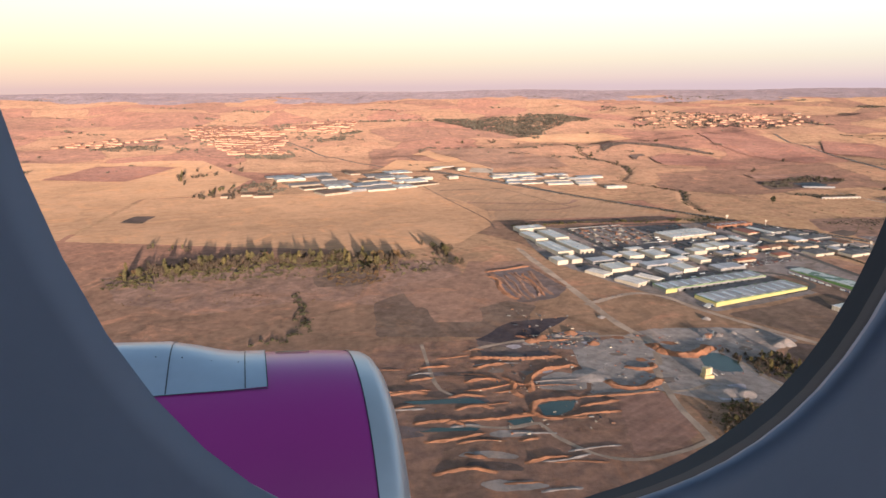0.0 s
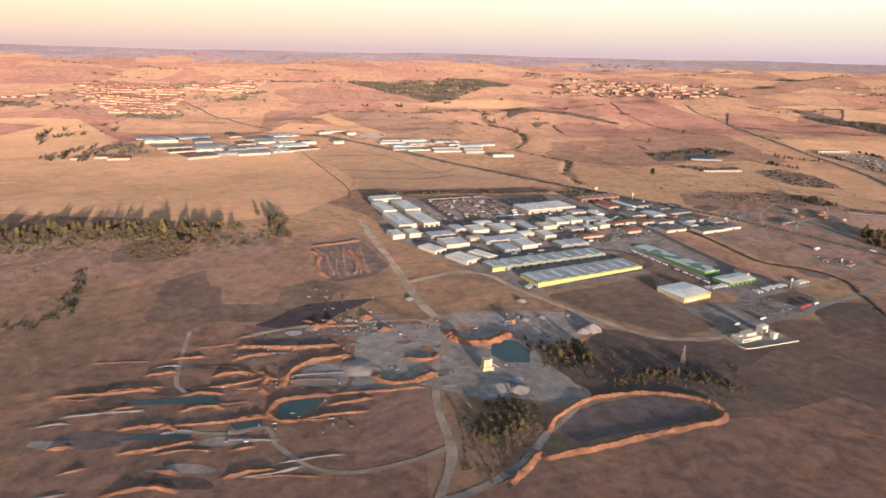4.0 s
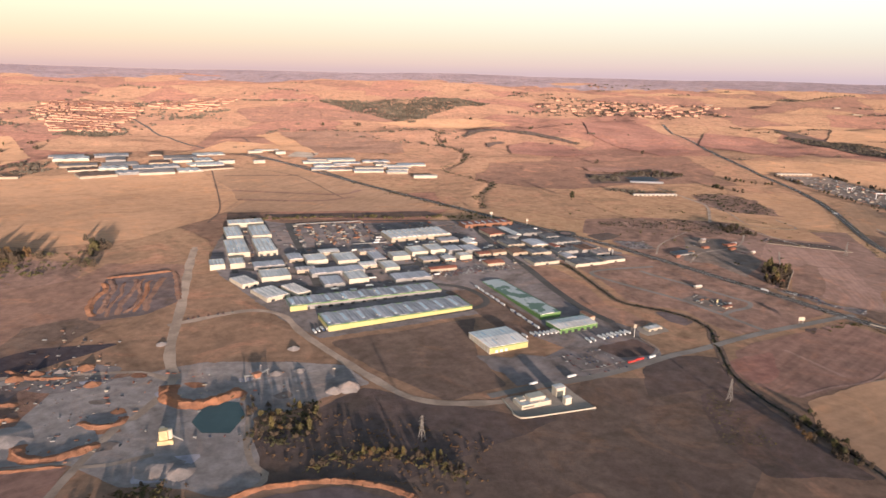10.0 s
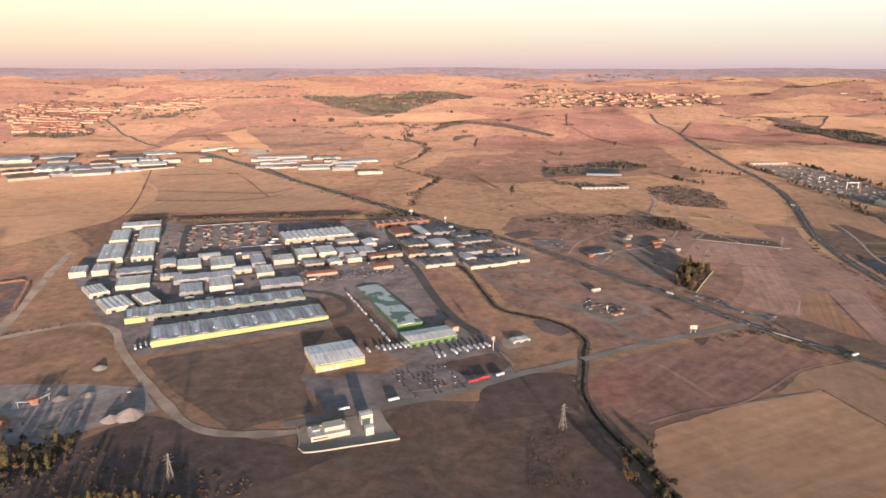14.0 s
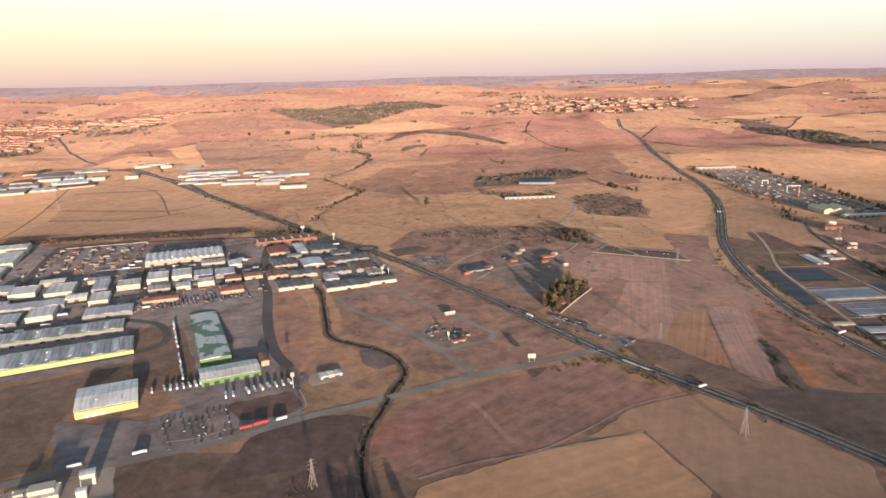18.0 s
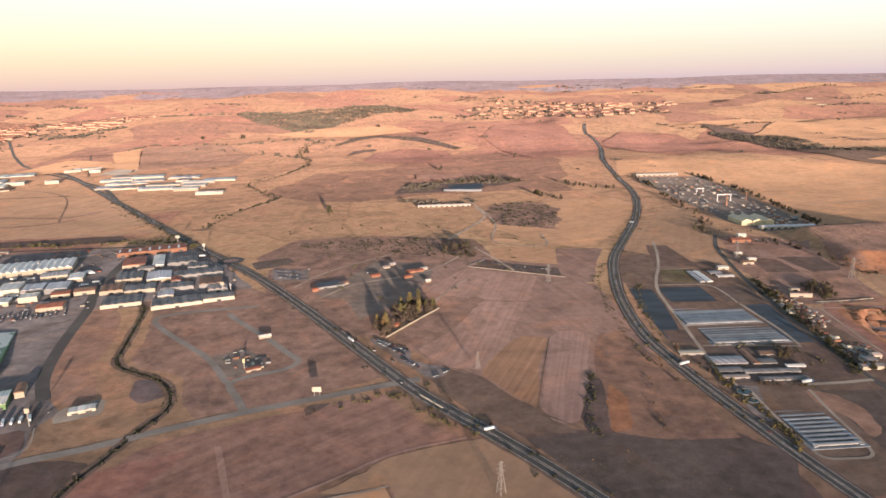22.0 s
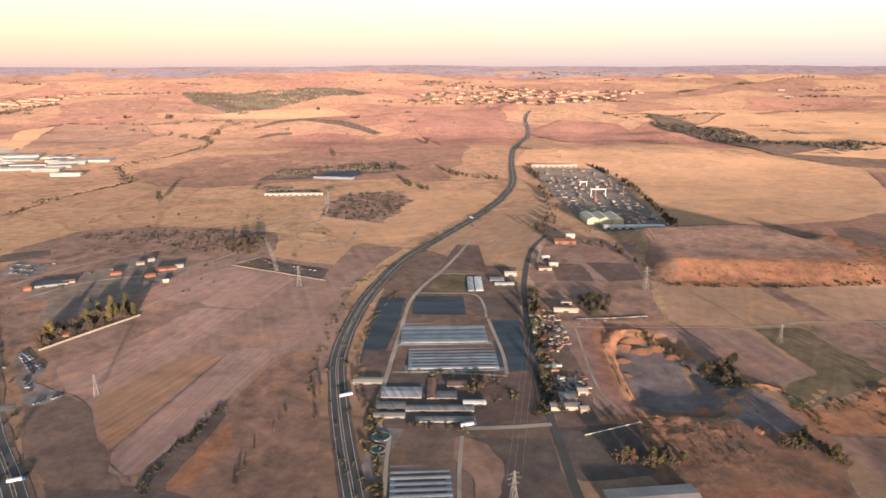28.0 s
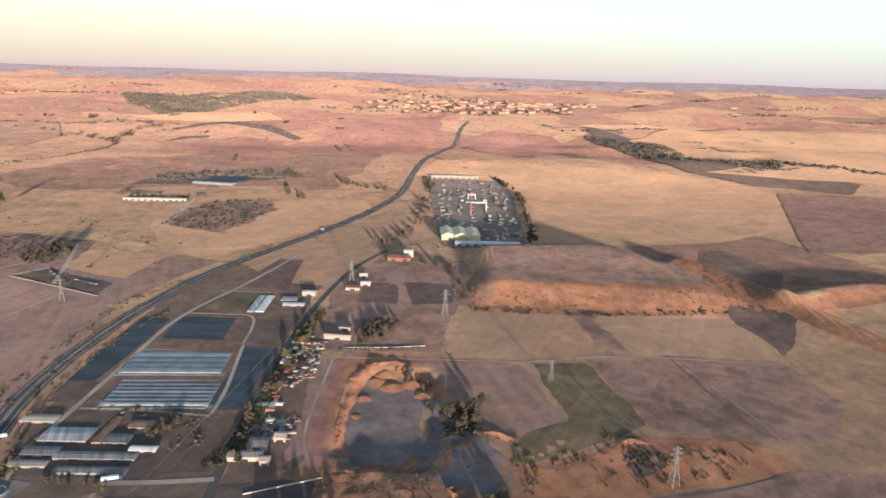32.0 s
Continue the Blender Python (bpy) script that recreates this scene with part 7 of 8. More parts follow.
# the white plant by the access road
parcel("plant_yard", [(388, 527), (432, 547), (446, 515), (397, 501)], M_CONCRETE, "pale concrete yard of a small plant", category="yard", up=0.2)
o = shed(407, 521, 21, 11, 22, 2.7, M_WHITE, M_WHITEROOF, 3, 0.3, M_WHITE, 0, 0, name="plant_building", label="white plant building with a stepped roof", category="factory")
part("upper_storey", box(-2.5, 8.5, -2, 4.6, 2.6, 4.9), M_WHITE, o, "set-back upper storey")
part("stair_block", box(-8.5, -4.5, 0, 4.4, 2.6, 3.7), M_WHITE, o, "low block on the roof")
part("window_band", box(-9.5, -1.5, -5.58, -5.4, 1.1, 1.7), M_DARK, o, "dark window band")
shed(426, 533, 6.6, 5.4, 22, 5.8, M_WHITE, M_WHITEROOF, 0, 0.3, None, 0, 0, name="plant_tower", label="square white tower of a small plant", category="tower")
shed(429, 521, 4.4, 3.6, 22, 4.4, M_WHITE, M_WHITEROOF, 0, 0.2, None, 0, 0, name="plant_tower", label="small white block beside a plant", category="tower")


def low_wall(name, pts, h, t, m, label):
    bm = bmesh.new()
    c = smooth_line(pts, 5)
    ring = []
    for i, p in enumerate(c):
        d = (c[min(i + 1, len(c) - 1)] - c[max(i - 1, 0)]).normalized()
        s = Vector((-d.y, d.x, 0)) * t / 2
        z = hm(p.x, p.y)
        ring.append([bm.verts.new((p.x + s.x * k, p.y + s.y * k, z + dz)) for k, dz in ((-1, -0.5), (-1, h), (1, h), (1, -0.5))])
    for a, b in zip(ring, ring[1:]):
        for k in range(4):
            bm.faces.new((a[k], a[(k + 1) % 4], b[(k + 1) % 4], b[k]))
    bm.faces.new(ring[0])
    bm.faces.new(ring[-1][::-1])
    bmesh.ops.recalc_face_normals(bm, faces=bm.faces)
    return tagged(part(name, bm, m), label, "wall")


low_wall("boundary_wall", [(389, 526), (393, 512), (397, 502), (422, 508), (446, 515)], 0.9, 0.4, M_WHITE, "low white wall round a plant yard")
low_wall("boundary_wall", [(988, 658), (1016, 670)], 0.6, 0.3, M_WHITE, "low white field wall")
low_wall("boundary_wall", [(1005, 793), (1030, 795), (1052, 799)], 0.6, 0.5, M_CREAM, "broken pale wall beside a field")
low_wall("boundary_wall", [(685, 737), (702, 764), (720, 791)], 1.2, 0.4, M_CREAM, "pale garden wall beside trees")
low_wall("boundary_wall", [(712, 655), (725, 640)], 0.8, 0.6, M_WHITE, "white roadside barrier")
low_wall("boundary_wall", [(744, 900), (785, 882), (828, 863)], 0.5, 0.4, M_CREAM, "low pale wall round a plot")
low_wall("boundary_wall", [(744, 903), (761, 924)], 0.4, 0.3, M_GREYWALL, "low grey wall beside a plot")

# ---- quarry: banks, dyke, heaps, pond ----
def bank(pts, w, h, label, m=None, seed=0):
    """An earth bank: one steep crumbled face, a broken crest and a long uneven back."""
    bm = bmesh.new()
    c = smooth_line(pts, 1.0)
    rows = []
    n3 = lambda x, y, f, k: noise.noise((x * f, y * f, seed + k))
    for i, p in enumerate(c):
        d = (c[min(i + 1, len(c) - 1)] - c[max(i - 1, 0)]).normalized()
        s = Vector((-d.y, d.x, 0))
        e = min(1, i / 6, (len(c) - 1 - i) / 6)
        k = max(0.25, 0.95 + 0.4 * n3(p.x, p.y, 0.13, 0) + 0.35 * n3(p.x, p.y, 0.45, 3))
        row = []
        for j, (a, b) in enumerate(((-0.75, -0.1), (-0.55, 0.16), (-0.4, 0.42), (-0.26, 0.66), (-0.14, 0.96), (0.02, 1.0), (0.2, 0.8), (0.42, 0.45), (0.62, 0.2), (0.85, -0.1))):
            q = p + s * (a * w * (0.75 + 0.4 * k) + (0.22 * w + 0.4) * n3(p.x, p.y, 0.16, j * 0.3) + 0.4 * n3(p.x, p.y, 0.55, j * 0.45))
            z = h * b * k * max(e, 0.05) * (1 + 0.16 * n3(q.x, q.y, 0.5, 5)) if b > 0 else -0.3
            row.append(bm.verts.new((q.x, q.y, hm(q.x, q.y) + z)))
        rows.append(row)
    for a, b in zip(rows, rows[1:]):
        for k in range(9):
            bm.faces.new((a[k], a[k + 1], b[k + 1], b[k]))
    bmesh.ops.recalc_face_normals(bm, faces=bm.faces)
    return tagged(part("earth_bank", bm, m or M_SOIL), label, "earth bank")


M_STOCK = field_mat("pale_gravel_stock", (0.43, 0.41, 0.38), (0.33, 0.31, 0.285), scale=0.06, relief=0.5, weedy=0.2)
B = "crumbling orange earth bank in the quarry"
for k, (pts, w, h) in enumerate((
        ([(121, 471), (126, 460), (138, 456), (151, 461), (164, 473)], 6, 1.6), ([(141, 496), (152, 490), (163, 493), (166, 503)], 4, 1.3),
        ([(63, 452), (65, 475), (76, 489), (90, 495), (106, 498)], 4.5, 1.4), ([(98, 442), (80, 440), (64, 435), (60, 424), (66, 412), (80, 411)], 3.5, 1.1),
        ([(93, 428), (109, 433), (123, 437)], 2.6, 0.9), ([(80, 412), (100, 418), (121, 421)], 2.6, 0.9), ([(96, 443), (124, 445), (156, 451)], 2.4, 0.8),
        ([(40, 413), (60, 419)], 3, 1.0), ([(46, 356), (61, 362), (76, 363)], 3, 0.9), ([(45, 381), (60, 386)], 2.8, 0.8), ([(56, 441), (50, 454), (51, 466), (44, 478)], 3.5, 1.2),
        ([(-48, 448), (-26, 452), (-12, 449)], 3.4, 1.1), ([(2, 442), (14, 447), (30, 444)], 3.0, 0.9), ([(-40, 424), (-18, 431)], 2.8, 0.8), ([(6, 424), (22, 430), (34, 426)], 3.2, 1.0),
        ([(-22, 404), (2, 409), (14, 400)], 3.2, 0.9), ([(-52, 386), (-36, 388)], 3.2, 1.0), ([(-14, 380), (8, 385), (26, 392)], 3.0, 0.9), ([(-36, 362), (-22, 369)], 2.6, 0.8), ([(10, 366), (26, 362)], 2.8, 0.7), ([(-8, 344), (14, 351), (30, 346)], 3, 0.9),
        ([(-30, 470), (-8, 477)], 3.0, 1.0), ([(14, 468), (30, 474), (42, 470)], 3.4, 1.2), ([(-20, 495), (4, 499)], 3.2, 1.0), ([(22, 492), (36, 500), (50, 503)], 3.4, 1.2), ([(20, 515), (60, 512), (96, 516)], 4, 1.4), ([(62, 562), (84, 550), (110, 552)], 3, 1.2))):
    bank(pts, w, h, B, seed=k)
bank([(0, 405), (16, 409), (34, 411), (62, 417)], 2.6, 0.8, B, seed=131)
bank([(13, 452), (32, 457), (48, 464), (60, 462), (61, 450)], 2.4, 0.8, B, seed=132)
bank([(-76, 443), (-56, 446), (-36, 448), (-10, 456)], 2.8, 0.9, B, seed=133)
rq = random.Random(77)
for k in range(24):
    x, y = rq.uniform(-60, 95), 330 + 8.6 * k + rq.uniform(-3, 3)
    q, turn = rq.uniform(9, 26), rq.gauss(0.12, 0.1)
    bank([(x - q * math.cos(turn), y - q * math.sin(turn)), (x + rq.uniform(-3, 3), y + rq.uniform(-3, 3)), (x + q * math.cos(turn), y + q * math.sin(turn))], rq.uniform(1.3, 2.2), rq.uniform(0.3, 0.65), B, rq.choice((M_SOIL, M_SOIL, M_GRAVEL)), 100 + k)
PW = "shallow blue-green water in a quarry pit"
for c in ([(64, 430), (75, 436), (92, 437), (87, 422), (76, 414), (66, 415)], [(40, 407), (57, 413), (58, 406), (46, 400)], [(-30, 437), (20, 442), (30, 434), (-20, 432)], [(-20, 398), (24, 400), (20, 395), (-15, 393)]):
    parcel("pond", c, M_WATER, PW, category="pond", up=0.34, ragged=1.2)
parcel("bare_patch", [(72, 474), (85, 486), (108, 477), (103, 454), (70, 455)], M_GRAVEL, "grey gravel floor of a small pit", up=0.3, category="quarry floor")
parcel("bare_patch", [(196, 460), (223, 462), (212, 435), (193, 433)], M_STOCK, "pale blue-grey gravel stock on the quarry floor", up=0.34, category="quarry floor")
for k in range(12):
    x, y = rq.uniform(-50, 55), rq.uniform(330, 500)
    c = [(x + rq.uniform(10, 24) * math.cos(a), y + rq.uniform(3, 7) * math.sin(a)) for a in (0, 0.9, 1.8, 2.7, 3.6, 4.5, 5.4)]
    parcel("bare_patch", c, (M_GRAVEL, M_DARKSOIL, M_SCRUB_SHADE)[k % 3], ("grey gravel patch", "dark wet patch", "weedy patch")[k % 3] + " on the quarry floor", up=0.24 + 0.012 * k, category="quarry floor", ragged=4)
stacks(spots([(60, 560), (130, 572), (138, 548), (112, 530), (70, 535)], 130, 95) + spots([(150, 560), (280, 570), (255, 515), (190, 500), (165, 450), (110, 460)], 90, 96) + spots([(20, 520), (110, 520), (110, 400), (30, 380)], 90, 97), 95, "", "rubble, blocks and scrap strewn over the quarry", (0.12, 0.4), 10, True)
rs = random.Random(98)
for k in range(26):
    x, y = rs.uniform(40, 270), rs.uniform(440, 565)
    c = [(x + rs.uniform(4, 11) * math.cos(a), y + rs.uniform(2, 6) * math.sin(a)) for a in (0, 0.9, 1.8, 2.7, 3.6, 4.5, 5.4)]
    parcel("bare_patch", c, (M_STOCK, M_WASTE, M_GRAVEL, M_SOIL, M_WASTE)[k % 5], ("pale gravel spill", "trampled dark patch", "grey gravel patch", "orange earth patch", "trampled grey patch")[k % 5] + " on the quarry floor", up=0.26 + 0.008 * k, category="quarry floor", ragged=2.5, gap=6)
scrub(spots([(-60, 325), (150, 325), (150, 560), (30, 600), (-60, 560)], 500, 45), M_LEAF[2], (0.12, 0.35), 45, "low rusty weeds in the quarry")
bank([(176, 543), (179, 528), (188, 520), (199, 517), (213, 523), (225, 536)], 8, 2.6, "horseshoe of orange spoil in the quarry", seed=31)
D = "lit orange dyke round a dry lagoon"
bank([(222, 392), (228, 405), (240, 418), (262, 433), (299, 438), (330, 428), (337, 414)], 3.2, 1.4, D, seed=41)
bank([(337, 413), (330, 403), (305, 396), (279, 388), (258, 381), (239, 375), (214, 368)], 3.8, 1.5, D, seed=42)
parcel("lagoon_floor", [(228, 396), (245, 415), (266, 428), (299, 433), (328, 424), (330, 410), (300, 400), (270, 391), (236, 382)], M_DARKSOIL, "grey dried mud of a lagoon", category="lagoon", up=0.25)
parcel("pond", [(206, 512), (214, 522), (226, 520), (234, 504), (230, 484), (214, 484), (205, 496)], M_WATER, "still green quarry pond", category="pond", up=0.45, ragged=0.6)
ribbon("track_5", [(157, 336), (168, 338), (188, 351), (203, 365), (215, 381), (222, 392), (230, 402)], 4.5, M_GRAVEL, "pale track to the dry lagoon", "track", wobble=0.4)
bank([(215, 376), (203, 359), (192, 346)], 4, 1.5, D, seed=43)


def heap(x, y, r, h, m, label, seed):
    bm = bmesh.new()
    rings = []
    for j in range(6):
        q = j / 5
        rings.append([bm.verts.new(((r * (1 - q) ** 0.9 * (1 + 0.25 * noise.noise((math.cos(a) * 1.5, math.sin(a) * 1.5, seed + q)))) * math.cos(a), r * (1 - q) * (1 + 0.25 * noise.noise((math.cos(a) * 1.5, math.sin(a) * 1.5, seed + q))) * math.sin(a), -0.4 + (h + 0.4) * q ** 0.8)) for a in [i * math.tau / 14 for i in range(14)]] if j < 5 else [bm.verts.new((0, 0, h))])
    for a, b in zip(rings, rings[1:]):
        for i in range(14):
            bm.faces.new((a[i], a[(i + 1) % 14], b[(i + 1) % 14], b[i]) if len(b) > 1 else (a[i], a[(i + 1) % 14], b[0]))
    bmesh.ops.recalc_face_normals(bm, faces=bm.faces)
    o = tagged(part("mound", bm, m), label, "spoil heap")
    o.matrix_basis = pose(x, y, hm(x, y))
    return o


for k, (x, y, r, h) in enumerate(((291, 541, 9, 4.5), (282, 536, 6, 3), (203, 450, 14, 2), (215, 446, 9, 2.4), (110, 478, 16, 1.8), (85, 556, 6, 3), (112, 567, 7, 2.4), (127, 543, 6, 2.4), (98, 560, 5, 2), (75, 549, 7, 2.6), (148, 606, 5, 1.6), (240, 560, 5, 2), (225, 572, 4, 2), (255, 565, 5, 1.5), (245, 600, 5, 2))):
    heap(x, y, r, h, M_SOIL if k in (5, 6, 7, 9) else M_GRAVEL, "heap of orange soil in the quarry" if k in (5, 6, 7, 9) else "heap of pale gravel in the quarry", k)
parcel("coal_yard", [(26, 553), (55, 540), (80, 560), (118, 606), (62, 597)], M_COAL, "black stained ground by the quarry", category="yard", up=0.26)
dump = [(46, 747), (100, 770), (131, 694), (115, 658), (75, 648)]
parcel("dump_floor", dump, M_DARKSOIL, "dark scraped floor of an old tip", category="yard", up=0.26)
rd = random.Random(63)
for k in range(7):
    ends = [bilinear([dump[4], dump[3], dump[1], dump[0]], 0.03 + k * 0.15 + rd.uniform(-0.03, 0.03), v) for v in (rd.uniform(0.02, 0.12), 0.28, 0.5, 0.72, rd.uniform(0.82, 0.97))]
    line = [(x + rd.gauss(0, 2.5), y + rd.gauss(0, 2)) for x, y in ends]
    bank(line, rd.uniform(2.5, 5.0), rd.uniform(0.5, 1.2), "crumbling ridge of tipped brown soil", M_SOIL if k in (0, 5) else M_RUSTY, seed=60 + k)
bank([(46, 747), (73, 757), (100, 770)], 4, 1.4, "crumbling ridge of tipped brown soil", M_SOIL, seed=68)
bank([(131, 694), (116, 735), (102, 768)], 4, 1.2, "crumbling ridge of tipped brown soil", M_RUSTY, seed=69)

# batching plant
o = thing("batching_plant", (198, 474, hm(198, 474)), 15, "tall cream concrete batching plant with silos", "batching plant")
part("base", box(-4, 4, -3, 3, -0.5, 2.6), M_PLANT, o)
part("tower", box(-3, 1.4, -2, 2, 2.6, 8), M_PLANT, o)
for x in (-1.5, 2.6):
    bm = bmesh.new()
    bmesh.ops.create_cone(bm, cap_ends=True, segments=14, radius1=1.3, radius2=1.3, depth=6, matrix=Matrix.Translation((x, 2.9 if x < 0 else 0, 5)))
    part("silo", bm, M_WHITE, o)
part("conveyor", add_prism(bmesh.new(), [(1, 5.6), (1, 6.4), (9, 0.8), (9, 0.1)], -0.6, 0.6), M_GREYWALL, o)
o = thing("crusher", (229, 553, hm(229, 553)), 40, "rusty stone crusher with sloping conveyors", "crusher")
part("hopper", add_prism(bmesh.new(), [(-1.5, 1), (1.5, 1), (3, 4), (-3, 4)], -2, 2), M_BRICK, o)
for s in (-1, 1):
    part("conveyor", add_prism(bmesh.new(), [(s * 1.5, 2.2), (s * 1.5, 2.8), (s * 9, 4.6), (s * 9, 4.0)], -0.5, 0.5), M_STEEL, o)
    part("leg", box(s * 8 - 0.2, s * 8 + 0.2, -0.4, 0.4, -0.4, 4.0), M_STEEL, o)
part("base", box(-2, 2, -2, 2, -0.4, 1), M_GREYWALL, o)

# ---- pylons, signs, lamps ----
def beam(bm, p, q, r):
    p, q = Vector(p), Vector(q)
    d = (q - p).normalized()
    s = d.orthogonal().normalized() * r
    t = d.cross(s)
    a = [bm.verts.new(p + v) for v in (s, t, -s, -t)]
    b = [bm.verts.new(q + v) for v in (s, t, -s, -t)]
    for k in range(4):
        bm.faces.new((a[k], a[(k + 1) % 4], b[(k + 1) % 4], b[k]))


def pylon_kind(h=20.0):
    o = thing("pylon", (0, -900, 0), 0, "steel lattice power pylon standing in dry fields", "pylon", "power pylons")
    levels = [(0, 2.1), (0.25, 1.5), (0.48, 1.0), (0.66, 0.62), (0.8, 0.5), (1.0, 0.15)]
    for sx, sy in ((-1, -1), (1, -1), (1, 1), (-1, 1)):
        bm = bmesh.new()
        for (z0, w0), (z1, w1) in zip(levels, levels[1:]):
            beam(bm, (sx * w0, sy * w0, z0 * h - (0.6 if z0 == 0 else 0)), (sx * w1, sy * w1, z1 * h), 0.13)
        part("leg", bm, M_LATTICE, o)
    bm = bmesh.new()
    for (z0, w0), (z1, w1) in zip(levels[:-1], levels[1:]):
        for (ax, ay), (bx, by) in (((-1, -1), (1, -1)), ((1, -1), (1, 1)), ((1, 1), (-1, 1)), ((-1, 1), (-1, -1))):
            beam(bm, (ax * w0, ay * w0, z0 * h), (bx * w1, by * w1, z1 * h), 0.07)
            beam(bm, (bx * w0, by * w0, z0 * h), (ax * w1, ay * w1, z1 * h), 0.07)
    part("bracing", bm, M_LATTICE, o)
    for z, w in ((0.66, 3.0), (0.8, 3.8), (0.92, 2.6)):
        bm = bmesh.new()
        for sy in (-0.4, 0.4):
            beam(bm, (-w, 0, z * h), (w, 0, z * h), 0.12)
            beam(bm, (-w, 0, z * h), (0, sy, z * h + 1.0), 0.07)
            beam(bm, (w, 0, z * h), (0, sy, z * h + 1.0), 0.07)
        part("arm", bm, M_LATTICE, o)
    return o


src = pylon_kind()
for x, y, s, r in ((338, 478, 0.75, 40), (535, 526, 0.75, 40), (752, 564, 0.8, 40), (811, 850, 0.8, 20), (952, 606, 0.85, 20), (993, 910, 0.85, 20), (1063, 848, 0.9, 20), (1158, 675, 0.9, 20), (746, 687, 0.6, 40), (1120, 760, 0.6, 20)):
    copy_thing(src, pose(x, y, hm(x, y), 0, 0, r) @ Matrix.Scale(s, 4))
for o in list(src.children) + [src]:
    bpy.data.objects.remove(o)


def cable(a, b, sa, sb):
    """Three sagging lines between two pylons."""
    o = thing("power_line", (0, 0, 0), 0, "thin sagging power lines between pylons", "power line")
    for w, z in ((-3.6, 0.79), (3.6, 0.79), (0, 0.98)):
        bm = bmesh.new()
        last = None
        across = Vector((b[1] - a[1], a[0] - b[0], 0)).normalized() * 0.035
        for i in range(11):
            k = i / 10
            s = sa + (sb - sa) * k
            x, y = a[0] + (b[0] - a[0]) * k + w * s * 0.9, a[1] + (b[1] - a[1]) * k
            p = Vector((x, y, (hm(*a) + 20 * sa * z) * (1 - k) + (hm(*b) + 20 * sb * z) * k - 14 * k * (1 - k)))
            ends = [bm.verts.new(p + d) for d in (across, Vector((0, 0, 0.035)), -across, Vector((0, 0, -0.035)))]
            if last:
                for n in range(4):
                    bm.faces.new((last[n], last[(n + 1) % 4], ends[(n + 1) % 4], ends[n]))
            last = ends
        part("wire", bm, M_LATTICE, o)


cable((1063, 848), (1158, 675), 0.9, 0.9)
cable((993, 910), (952, 606), 0.85, 0.85)


def sign_tower(x, y, h, w, colour, label):
    o = thing("sign_tower", (x, y, hm(x, y)), 10, label, "sign tower")
    bm = bmesh.new()
    beam(bm, (0, 0, -0.5), (0, 0, h), 0.35)
    part("post", bm, M_STEEL, o)
    part("panel", box(-w / 2, w / 2, -0.4, 0.4, h - 1.2, h + 1.4), colour, o)


for x, y, h, w, m in ((431, 1012, 8, 4.5, M_WHITE), (473, 975, 7, 2.6, M_WHITE), (540, 833, 9, 3.2, M_CREAM), (504, 626, 9, 2.4, M_CREAM), (545, 838, 6, 1.6, M_GREYWALL)):
    sign_tower(x, y, h, w, m, "tall post with a pale sign box")
o = thing("billboard", (653, 655, hm(653, 655)), 0, "white roadside billboard on two posts", "billboard")
part("panel", box(-2.6, 2.6, -0.15, 0.15, 3.0, 6.0), M_WHITE, o)
for x in (-1.6, 1.6):
    part("post", box(x - 0.15, x + 0.15, 0.15, 0.4, -0.5, 5.0), M_STEEL, o)
sign_tower(599, 695, 4, 1.4, M_PLANT, "small yellow silo tower on a building site")
parcel("site_yard", [(572, 708), (592, 723), (615, 697), (597, 680), (584, 684)], M_WASTE, "dusty building site yard", category="yard", up=0.26)
shed(606, 690, 9, 4, 30, 1.6, M_CREAM, M_REDROOF, 0, 0.6, None, 1, 0, name="site_hut", label="small site hut on waste ground", category="hut")
stacks(spots([(575, 706), (590, 720), (620, 700), (605, 684)], 18, 65), 65, "building site goods", "stacked goods on a building site", (0.3, 0.7), 20)

# ---- vehicles ----
def car_kind(m, label):
    o = thing("car", (0, -900, 0), 0, label, "car", "parked cars")
    bm = add_prism(bmesh.new(), [(-1.0, 0.16), (1.0, 0.16), (1.02, 0.38), (0.55, 0.44), (-0.95, 0.46), (-1.02, 0.36)], -0.42, 0.42, "x")
    bmesh.ops.rotate(bm, cent=(0, 0, 0), matrix=Matrix.Rotation(radians(90), 3, "Z"), verts=bm.verts)
    part("body", bm, m, o)
    bm = add_prism(bmesh.new(), [(-0.75, 0.45), (0.5, 0.43), (0.2, 0.68), (-0.55, 0.68)], -0.37, 0.37, "x")
    bmesh.ops.rotate(bm, cent=(0, 0, 0), matrix=Matrix.Rotation(radians(90), 3, "Z"), verts=bm.verts)
    part("glasshouse", bm, M_DARK, o, "dark window glass")
    w = bmesh.new()
    bmesh.ops.create_cone(w, cap_ends=True, segments=8, radius1=0.16, radius2=0.16, depth=0.12, matrix=Matrix.Rotation(radians(90), 4, "X"))
    me = mesh_of("wheel", w, M_DARK)
    for x in (-0.65, 0.65):
        for y in (-0.38, 0.38):
            part("wheel", me, None, o).location = (x, y, 0.16)
    return o


